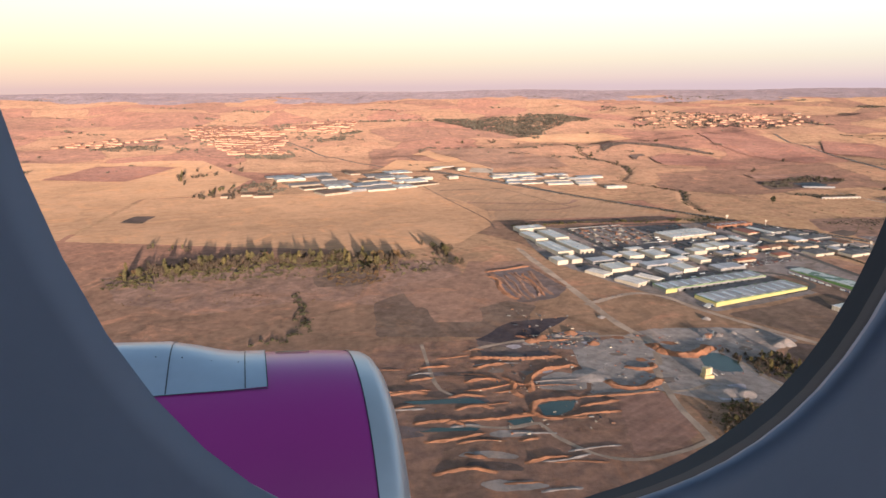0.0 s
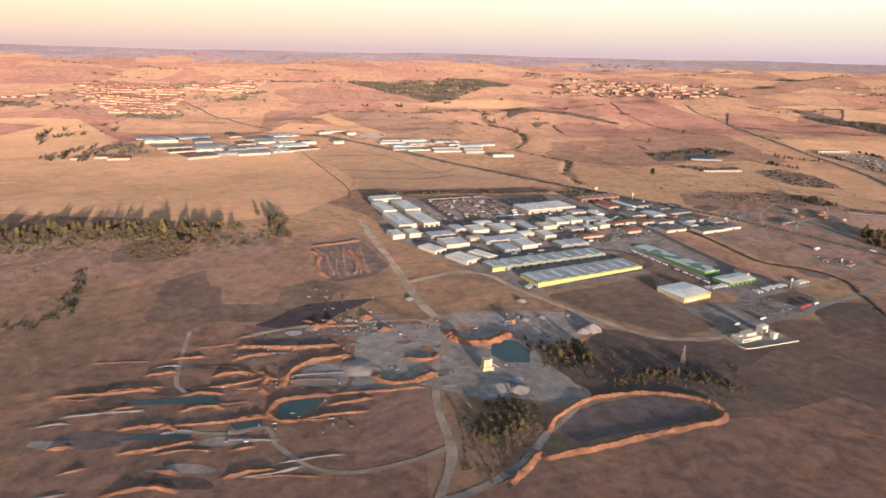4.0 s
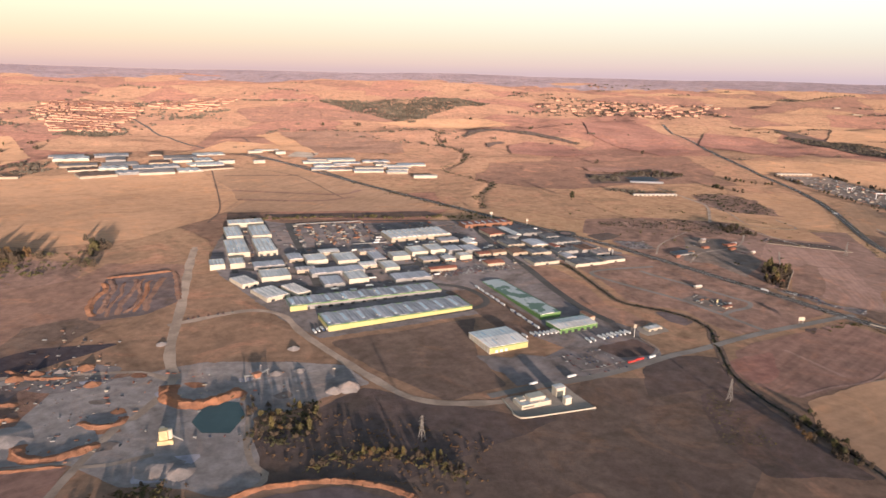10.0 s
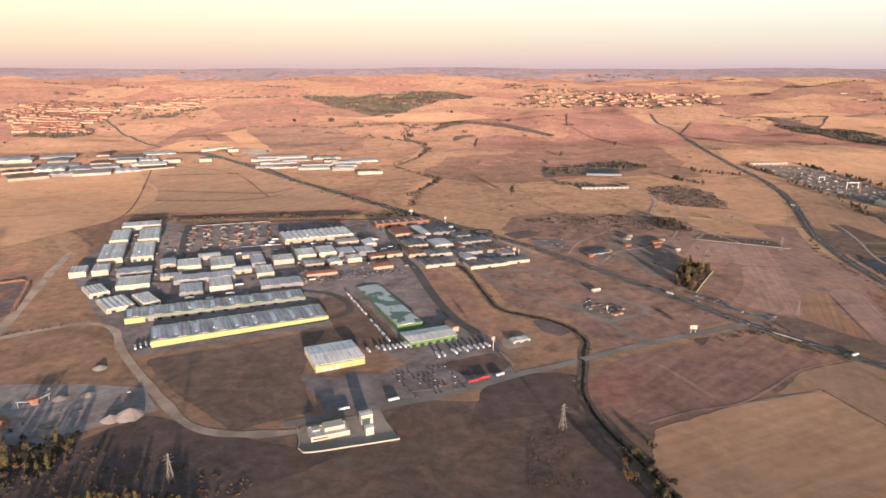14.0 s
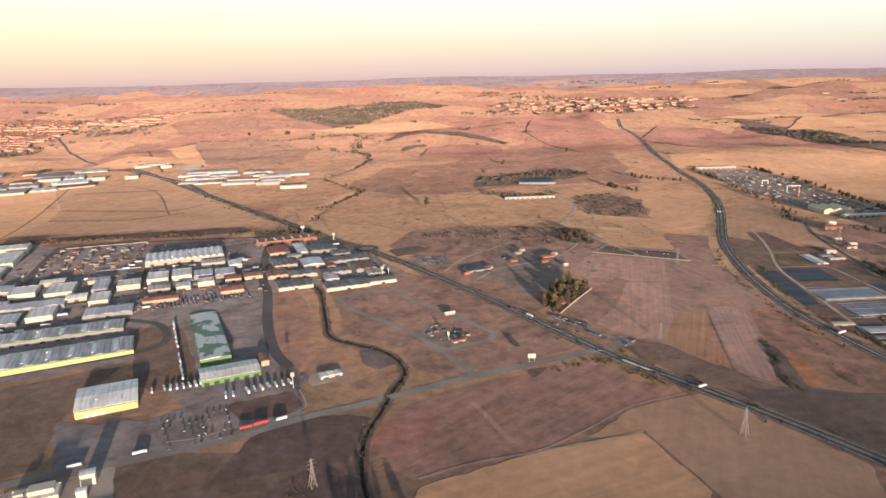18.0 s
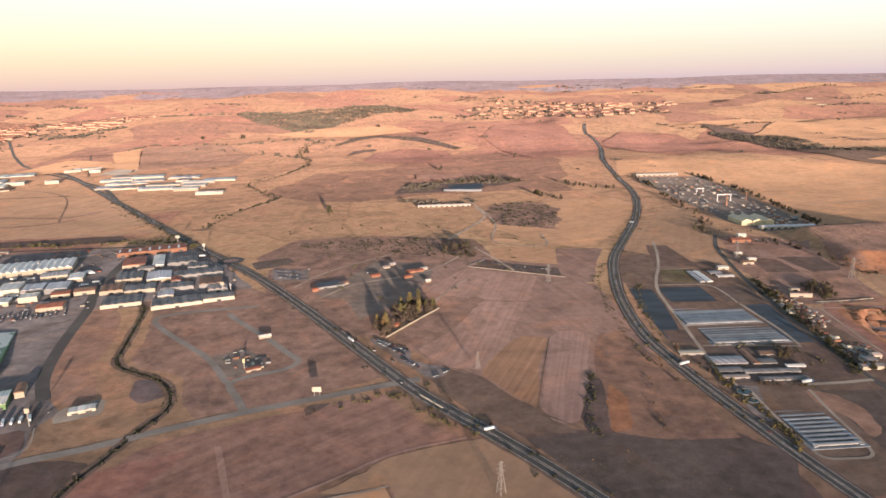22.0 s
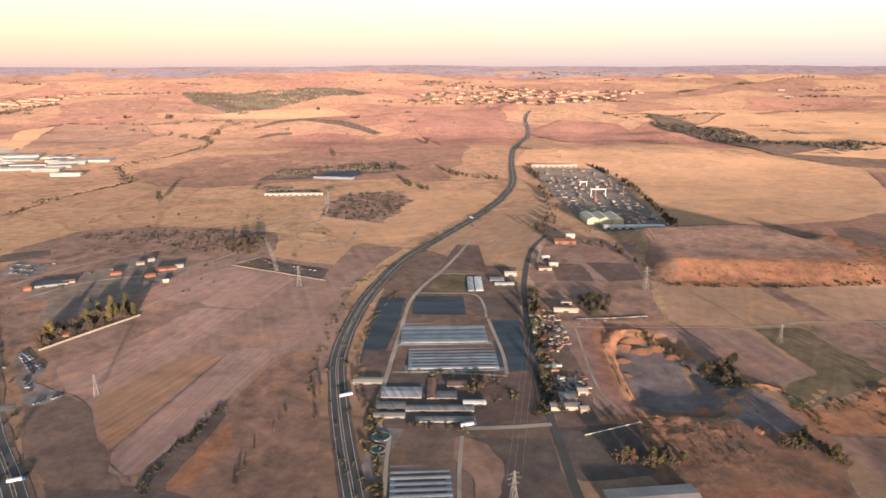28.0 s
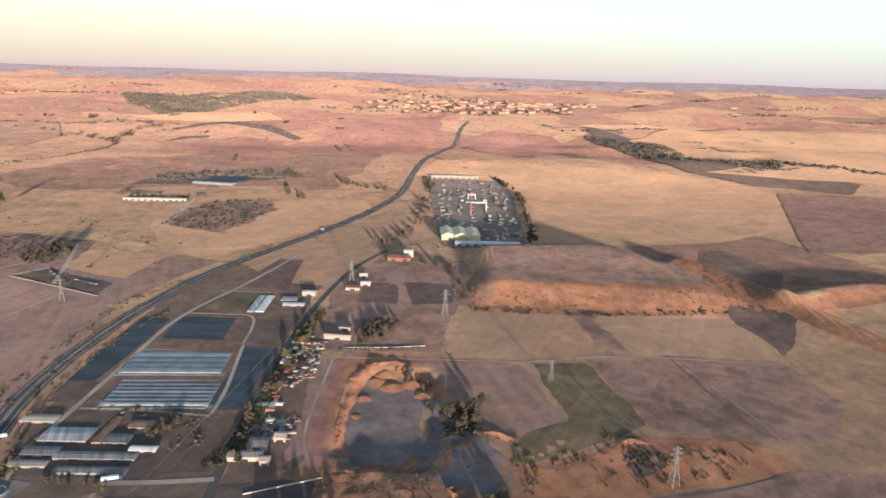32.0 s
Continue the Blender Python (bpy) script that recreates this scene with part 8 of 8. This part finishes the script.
def truck_kind(m, cab, label):
    o = thing("truck", (0, -900, 0), 0, label, "truck", "parked trucks")
    part("trailer", box(-3.6, 2.2, -0.6, 0.6, 0.55, 1.8), m, o)
    part("cab", add_prism(bmesh.new(), [(2.35, 0.35), (3.5, 0.35), (3.5, 0.95), (3.3, 1.65), (2.35, 1.65)], -0.58, 0.58), cab, o)
    part("chassis", box(-3.5, 3.3, -0.4, 0.4, 0.3, 0.54), M_DARK, o)
    w = bmesh.new()
    bmesh.ops.create_cone(w, cap_ends=True, segments=8, radius1=0.25, radius2=0.25, depth=1.1, matrix=Matrix.Rotation(radians(90), 4, "X"))
    me = mesh_of("axle", w, M_DARK)
    for x in (-2.9, -2.2, 1.4, 2.9):
        part("axle", me, None, o).location = (x, 0, 0.25)
    return o


M_BLUEPAINT = mat("dark_blue_paint", (0.05, 0.08, 0.16), 0.35, vary=0.05)
M_MAROON = mat("dull_red_paint", (0.22, 0.05, 0.04), 0.4, vary=0.05)
CARS = [car_kind(M_WHITEPAINT, "white parked car"), car_kind(M_GREYWALL, "dusty grey parked car in a yard"), car_kind(M_STEEL, "silver grey parked car in a yard"), car_kind(M_BLUEPAINT, "dark blue parked car in a yard"), car_kind(M_MAROON, "dull red parked car in a yard")]
for c in CARS:
    tagged(c, c["label"] + " on dusty asphalt" if len(c["label"].split()) < 4 else c["label"])
TRUCKS = [truck_kind(M_WHITEPAINT, M_WHITEPAINT, "white lorry with a box trailer parked in a yard"), truck_kind(M_WHITEPAINT, M_BLUEPAINT, "white trailer behind a blue lorry cab"), truck_kind(M_REDPAINT, M_REDPAINT, "red lorry with a red trailer on the road")]


def park(kinds, places, rot, seed, jitter=6, grow=1.0):
    r = random.Random(seed)
    for x, y in places:
        copy_thing(r.choice(kinds), pose(x, y, hm(x, y) + 0.22, 0, 0, rot + r.uniform(-jitter, jitter) + r.choice((0, 180))) @ Matrix.Scale(grow * r.uniform(0.95, 1.1), 4))


def row(a, b, n, keep=1.0, seed=0):
    r = random.Random(seed)
    return [(a[0] + (b[0] - a[0]) * (i + 0.5) / n, a[1] + (b[1] - a[1]) * (i + 0.5) / n) for i in range(n) if r.random() < keep]


park(TRUCKS[:2], row((416, 624), (447, 634), 9, 0.8, 1), 114, 1)
park(TRUCKS[:2], row((456, 612), (502, 634), 12, 0.8, 2), 114, 2)
park(TRUCKS[:2], row((442, 634), (478, 650), 10, 0.8, 3), 114, 3)
park(TRUCKS[:2], row((388, 735), (432, 638), 12, 0.85, 4), 114, 4)
park(TRUCKS[:2], row((254, 628), (268, 640), 5, 1, 5), 114, 5)
park([TRUCKS[2]], [(488, 580), (495, 584)], 24, 6)
park(TRUCKS[:2], [(505, 588), (440, 557), (412, 546), (750, 617), (935, 664), (873, 690)], 24, 7)
park(CARS, [p for k in range(5) for p in row((436 + k * 4, 588 - k * 7), (472 + k * 3, 602 - k * 7), 11, 0.6, 10 + k)], 114, 8)
park(CARS + [CARS[0], CARS[2]], [p for k in range(5) for p in row((345 + k * 2, 776 - k * 4), (425 + k * 2, 806 - k * 4), 26, 0.8, 20 + k)], 114, 9, 6, 1.25)
park(CARS, row((566, 896), (590, 892), 12, 0.7, 41) + row((570, 886), (594, 880), 12, 0.7, 42) + row((576, 875), (598, 870), 12, 0.7, 43), 80, 44, 25)
park(CARS, row((762, 918), (800, 882), 16, 0.6, 45) + row((648, 880), (680, 905), 9, 0.5, 46) + row((690, 860), (706, 850), 6, 0.6, 47), 60, 48, 40)
park(CARS + [CARS[0], CARS[0]], row((677, 735), (703, 713), 18, 0.9, 30) + row((680, 729), (701, 707), 16, 0.9, 31) + row((698, 703), (712, 687), 8, 0.5, 32) + row((719, 677), (729, 686), 5, 0.7, 33), 60, 10, 20, 1.2)
park(CARS, row((150, 652), (185, 668), 10, 0.7, 32) + row((560, 872), (600, 900), 10, 0.7, 33) + row((768, 908), (820, 884), 14, 0.7, 34), 60, 11, 30)
park(CARS, row((200, 478), (240, 482), 5, 1, 35) + row((505, 640), (530, 650), 8, 0.8, 36) + row((630, 775), (700, 690), 5, 1, 37) + row((1040, 985), (1062, 992), 4, 1, 38), 120, 12, 40)
park(CARS, row((1003, 789), (1050, 795), 20, 0.75, 39) + row((1040, 978), (1075, 985), 9, 0.8, 40), 95, 15, 40)
park(CARS + TRUCKS[:2], [(560, 868), (590, 826), (640, 752), (661, 733), (905, 985), (875, 880), (890, 612), (940, 1080), (700, 670), (728, 634)], 128, 16, 4)
park(CARS, open_ground(spots(YARDS, 150, 71), 1.2), 20, 13, 10)
park(TRUCKS[:2], open_ground(spots([(225, 700), (330, 730), (440, 800), (545, 815), (545, 860), (470, 980), (310, 850), (215, 840)], 34, 76), 4), 21, 17, 6)
park(TRUCKS[:2], open_ground(spots([(280, 880), (290, 850), (330, 870), (410, 890), (400, 930), (290, 920)], 14, 72), 4), 20, 14, 10)
for k in CARS + TRUCKS:
    for o in list(k.children) + [k]:
        bpy.data.objects.remove(o)

# ---- the far edge of the plain ----
bm = bmesh.new()
cols = []
for i in range(240):
    x = -4300 + i * 40
    crest = 3 + 6 * noise.noise((x * 0.0011, 0, 5)) + 12 * max(0, noise.noise((x * 0.0009, 3, 5))) ** 0.6 + 2 * noise.noise((x * 0.006, 0, 9))
    cols.append([bm.verts.new((x, y, hm(x, y) + dz)) for y, dz in ((3890 + 90 * noise.noise((x * 0.004, 1, 2)), -4), (4030 + 60 * noise.noise((x * 0.003, 1, 2)), 3), (4180, 4), (4300, 4), (4420, 4), (4540, 4 + crest * 0.2), (4700, 4 + crest * 0.6), (4820, 4 + crest), (4945, 4 + crest))])
for a, b in zip(cols, cols[1:]):
    for k in range(8):
        bm.faces.new((a[k], b[k], b[k + 1], a[k + 1]))
bmesh.ops.recalc_face_normals(bm, faces=bm.faces)
# Mauve-grey colour stands for the haze band below the horizon.
ridge = part("far_ridge", bm, field_mat("far_haze_mauve", (0.285, 0.23, 0.215), (0.225, 0.182, 0.175), scale=0.003))
ridge.data.shade_smooth()
tagged(ridge, "low mauve-grey ridges along the horizon", "ridge", kind="structure")
parcel("scarp_face", [(1080, 858), (1140, 856), (1200, 860), (1250, 864), (1300, 880), (1330, 800), (1350, 790), (1320, 900), (1290, 960), (1262, 930), (1240, 905), (1160, 902), (1085, 905)], M_SOIL, "bare orange earth of a low scarp", category="slope", up=0.2)
parcel("spur_ridge", [(1258, 916), (1295, 906), (1350, 922), (1400, 936), (1440, 928), (1440, 908), (1380, 902), (1330, 882), (1293, 862), (1269, 862)], M_SOIL, "bare orange earth of a low ridge", category="slope", up=0.24)
parcel("spur_crest", [(1250, 985), (1275, 985), (1297, 940), (1312, 890), (1326, 840), (1347, 790), (1325, 780), (1300, 838), (1288, 883), (1272, 935)], M_SOIL, "bare orange crest of a curving spur", category="slope", up=0.3)
parcel("plateau_top", [(1085, 908), (1160, 905), (1240, 908), (1258, 935), (1262, 985), (1200, 1030), (1100, 1030)], M_MOTTLED, "brown dry grass on a flat rise", category="slope", up=0.2)
# Greyer than the soil around: the pit's shade is put into this colour.
M_PITFLOOR = field_mat("pit_floor", (0.225, 0.185, 0.152), (0.165, 0.132, 0.11), scale=0.05, relief=0.3, weedy=0.4)
parcel("pit_floor", [(1022, 762), (1046, 764), (1062, 740), (1075, 712), (1092, 686), (1094, 667), (1082, 662), (1063, 668), (1053, 684), (1037, 686), (1020, 681), (1018, 720)], M_PITFLOOR, "grey-brown floor of an old pit", category="pit", up=0.2)
parcel("pit_rim", [(1010, 776), (1020, 785), (1034, 784), (1050, 777), (1060, 758), (1067, 738), (1060, 736), (1050, 752), (1040, 763), (1028, 764), (1021, 748), (1018, 720), (1020, 690), (1012, 690), (1010, 730)], M_SOIL, "bare orange rim of an old pit", category="slope", up=0.4, gap=3)
P = "crumbling orange wall of an old pit"
for k, (x, y, r, h) in enumerate(((1027, 760, 8, 1.6), (1037, 755, 8, 1.5), (1033, 767, 7, 1.6), (1047, 759, 7, 1.5), (1023, 742, 6, 1.2), (1053, 747, 6, 1.2), (1021, 724, 5, 1.0))):
    heap(x, y, r, h, M_SOIL, "lump of orange spoil in an old pit", 70 + k)
bank([(1022, 690), (1018, 702), (1017, 726), (1018, 745)], 3, 1.3, P, seed=201)
bank([(1018, 748), (1020, 760), (1027, 772), (1036, 775), (1044, 772)], 6, 1.8, P, seed=210)
bank([(1019, 676), (1035, 678), (1047, 681), (1056, 690)], 4, 1.0, P, seed=203)
for k, (x, y, r, h) in enumerate(((1024, 672, 5, 0.9), (1036, 674, 6, 1.1), (1047, 678, 5, 1.0), (1052, 688, 5, 1.4), (1030, 660, 6, 0.8), (1049, 664, 5, 0.7), (1018, 660, 4, 0.7))):
    heap(x, y, r, h, M_ROUGH, "low mound of rough orange earth below an old pit", 170 + k)
scrub(spots([(1012, 676), (1040, 684), (1060, 680), (1064, 640), (1012, 636)], 260, 106), M_LEAF[2], (0.15, 0.5), 106, "rusty bushes on rough orange ground")
scrub(spots([(1062, 728), (1080, 728), (1080, 708), (1066, 708)], 90, 107), M_LEAF[1], (0.4, 1.0), 107, "dark bushes filling a hollow")
bank([(1079, 708), (1086, 708), (1098, 702)], 3.5, 1.2, P, seed=204)
bank([(1140, 700), (1148, 705), (1157, 703)], 3.5, 1.2, P, seed=206)
bank([(1064, 726), (1072, 729), (1079, 724)], 3, 1.0, P, seed=209)
o = thing("ruin", (1070, 664, hm(1070, 664)), 30, "small roofless orange ruin in the old pit", "ruin")
for x0, x1, y0, y1, h in ((-3, 3, -2, -1.7, 1.6), (-3, -2.7, -1.7, 2, 2.2), (-2.7, 1.0, 1.7, 2, 2.0)):
    part("wall", box(x0, x1, y0, y1, -0.4, h), M_BRICK, o)
scrub(spots([(1100, 925), (1250, 925), (1250, 1020), (1110, 1020)], 300, 48), M_LEAF[1], (0.15, 0.4), 48, "low dark bushes on a flat rise")
scrub(along(HW1[2:12], 260, 5, 46), M_LEAF[1], (0.3, 0.8), 46, "dark scrub along the verges of a main road")
scrub(along(HW2[4:16], 190, 3.6, 47), M_LEAF[0], (0.3, 0.8), 47, "olive scrub along the verges of the curving road")
# ---- the aircraft, where the flight begins ----
AIR_F, AIR_O, AIR_UP = Vector((0.92695, 0.37518, 0)), Vector((-0.37518, 0.92695, 0)), Vector((0, 0, 1))
AIR = Matrix(((AIR_F.x, AIR_O.x, 0, 0), (AIR_F.y, AIR_O.y, 0, 0), (0, 0, 1, EYE), (0, 0, 0, 1)))
M_CABIN = mat("cabin_plastic", (0.23, 0.265, 0.365), 0.6, vary=0.03, scale=20, scale2=300)
M_SEAL = mat("window_seal", (0.022, 0.027, 0.040), 0.8, vary=0.1, scale=30, scale2=200)
M_FRAME = mat("window_frame_plastic", (0.07, 0.085, 0.115), 0.5, vary=0.05, scale=30, scale2=200)
M_MAGENTA = mat("magenta_paint", (0.38, 0.035, 0.26), 0.28, vary=0.04, scale=1.5, scale2=12)
M_LIP = mat("bare_metal_lip", (0.50, 0.52, 0.56), 0.35, 0.35, vary=0.05, scale=2, scale2=20)
M_PYLON = mat("grey_blue_paint", (0.38, 0.44, 0.54), 0.28, 0.1, vary=0.06, scale=2, scale2=25)
WC, WZ, WA, WB, WD = 0.0768, 0.05, 0.0992, 0.1355, 0.1
N = 72


def ring(centre, half_w, half_h, depth, power=2.6):
    """A rounded-square loop in the window's plane, that deep outward."""
    out = []
    for k in range(N):
        c, s = math.cos(math.tau * k / N), math.sin(math.tau * k / N)
        r = (abs(c) ** power + abs(s) ** power) ** (-1 / power)
        out.append((centre + half_w * r * c, depth, WZ + half_h * r * s))
    return out


def loft(loops, close=True):
    bm = bmesh.new()
    rings = [[bm.verts.new(p) for p in l] for l in loops]
    n = len(rings[0])
    for a, b in zip(rings, rings[1:]):
        for i in range(n if close else n - 1):
            bm.faces.new((a[i], a[(i + 1) % n], b[(i + 1) % n], b[i]))
    bmesh.ops.recalc_face_normals(bm, faces=bm.faces)
    for f in bm.faces:
        f.smooth = True
    return bm


cabin = new("aircraft_cabin")
cabin.matrix_basis = AIR
tagged(cabin, "grey moulded cabin wall section with an oval window", "aircraft cabin")
def square(depth, half_w, half_h):
    out = []
    for k in range(N):
        a = 2 * math.pi * k / N
        c, s = math.cos(a), math.sin(a)
        m = max(abs(c), abs(s))
        out.append((WC + half_w * c / m, depth, WZ + half_h * s / m))
    return out


part("wall_panel", loft([ring(WC, WA + 0.001, WB + 0.001, WD + 0.004), ring(WC, WA, WB, WD + 0.001), ring(WC, WA + 0.004, WB + 0.004, WD - 0.001), ring(WC, WA + 0.03, WB + 0.03, WD - 0.003), square(WD - 0.004, 0.27, 0.34), square(WD + 0.03, 0.27, 0.34)]), M_CABIN, cabin)
part("window_reveal", loft([ring(WC, WA + 0.001, WB + 0.001, WD + 0.004), ring(WC + 0.003, WA + 0.006, WB + 0.006, WD + 0.010)]), M_CABIN, cabin)
LOOPS = [ring(WC + 0.003, WA + 0.006, WB + 0.006, WD + 0.010), ring(WC + 0.005, WA + 0.010, WB + 0.010, WD + 0.017), ring(WC + 0.006, WA + 0.013, WB + 0.013, WD + 0.018), ring(WC + 0.008, WA + 0.019, WB + 0.017, WD + 0.023), ring(WC + 0.010, WA + 0.025, WB + 0.021, WD + 0.025), ring(WC + 0.010, WA + 0.031, WB + 0.026, WD + 0.04)]
part("window_seal", loft(LOOPS[:3]), M_SEAL, cabin, "black rubber window seal")
part("pane_frame", loft(LOOPS[2:5]), M_FRAME, cabin, "dark blue-grey pane frame")
part("outer_seal", loft(LOOPS[4:]), M_SEAL, cabin, "black rubber outer seal")
# Unseen slab of skin, added to keep direct sun off the engine.
part("fuselage_skin", box(-1.9, 0.9, 0.06, 0.09, -1.7, -0.30), M_CABIN, cabin)
# Unseen box round the eye, added to shade the inner wall.
bm = bmesh.new()
add_box(bm, -0.19, 0.34, -1.45, WD, 0.39, 0.43)
add_box(bm, -0.19, 0.34, -1.45, -1.41, -0.6, 0.39)
add_box(bm, -0.19, 0.34, -1.41, WD, -0.6, -0.56)
add_box(bm, -0.19, -0.16, -1.41, WD, -0.56, 0.39)
part("cabin_lining", bm, M_CABIN, cabin)

S = 0.46
engine = new("jet_engine")
engine.matrix_basis = AIR @ pose(0.0767, 1.9105, -1.3288, 0, 2.59, -5.99)
tagged(engine, "magenta jet engine nacelle with a bare metal intake lip", "jet engine")


def turned(profile, n=64, a0=0.0, a1=2 * math.pi):
    full = a1 - a0 > 6.28
    k = n if full else n + 1
    return loft([[(f * S, -r * S * math.cos(a0 + (a1 - a0) * i / n), r * S * math.sin(a0 + (a1 - a0) * i / n)) for i in range(k)] for f, r in profile], full)


part("cowling", turned([(-3.2, 0.86), (-2.6, 1.0), (-1.8, 1.12), (-1.0, 1.185), (-0.4, 1.205), (0.1, 1.2), (0.6, 1.185), (0.79, 1.168)]), M_MAGENTA, engine)
part("intake_lip", turned([(0.79, 1.171), (0.88, 1.155), (0.94, 1.12), (0.98, 1.06), (1.0, 1.0), (1.0, 0.95), (0.98, 0.89), (0.93, 0.86), (0.7, 0.84), (0.3, 0.84)]), M_LIP, engine, "bare metal intake lip")
part("fan", turned([(0.3, 0.84), (0.3, 0.25), (0.5, 0.1), (0.56, 0.01)]), M_DARK, engine, "dark fan")
PYLON = [(-3.2, 0.86, 0.5), (-2.4, 1.03, 0.36), (-1.6, 1.13, 0.22), (-1.0, 1.185, 0.15), (-0.7, 1.195, 0.12), (-0.38, 1.205, 0.098), (-0.2, 1.205, 0.06), (-0.05, 1.203, 0.022), (0.06, 1.201, 0.007), (0.23, 1.197, 0.006)]


def fairing(f, cowl, rise, lift=0.0, a1=2.7, n=20):
    """One rib of the fairing: it leaves the cowling low on the near side and swells over the top."""
    out = []
    low = 1.33 + 0.05 * max(0.0, f)
    for i in range(n + 1):
        a = low + (a1 - low) * i / n
        k = min(1.0, (a - low) / 0.42)
        r = cowl + 0.005 + rise * k * k * (3 - 2 * k) + lift
        out.append((f * S, -r * S * math.cos(a), r * S * math.sin(a)))
    return out


part("pylon", loft([fairing(*p) for p in PYLON], False), M_PYLON, engine, "blue-grey pylon fairing")
for f, cowl, rise in ((-0.34, 1.205, 0.09), (0.10, 1.2, 0.0068), (0.228, 1.197, 0.006)):
    part("panel_seam", loft([fairing(f + e, cowl, rise, 0.003) for e in (-0.003, 0.003)], False), M_DARK, engine)
part("edge_seam", loft([[(f * S, -(c + 0.007) * S * math.cos(a), (c + 0.007) * S * math.sin(a)) for f, c, _ in PYLON[3:]] for a in (1.322, 1.328)], False), M_DARK, engine)
bm = bmesh.new()
for f, c, h in ((-0.42, 1.205, 0.1), (-0.27, 1.205, 0.08), (-0.1, 1.204, 0.03), (0.06, 1.2, 0.007)):
    for j in (4, 8, 12):
        x, y, z = fairing(f, c, h)[j]
        bmesh.ops.create_icosphere(bm, subdivisions=1, radius=0.0022, matrix=Matrix.Translation((x, y, z)))
tagged(part("rivets", bm, M_DARK, engine, "small dark rivet heads"), kind="stuff")
part("lip_seam", turned([(0.786, 1.173), (0.792, 1.173)]), M_DARK, engine)
part("vent", turned([(0.30, 1.19), (0.30, 1.2), (0.52, 1.195), (0.52, 1.18)], 6, 1.80, 1.85), M_DARK, engine, "dark slot vent")
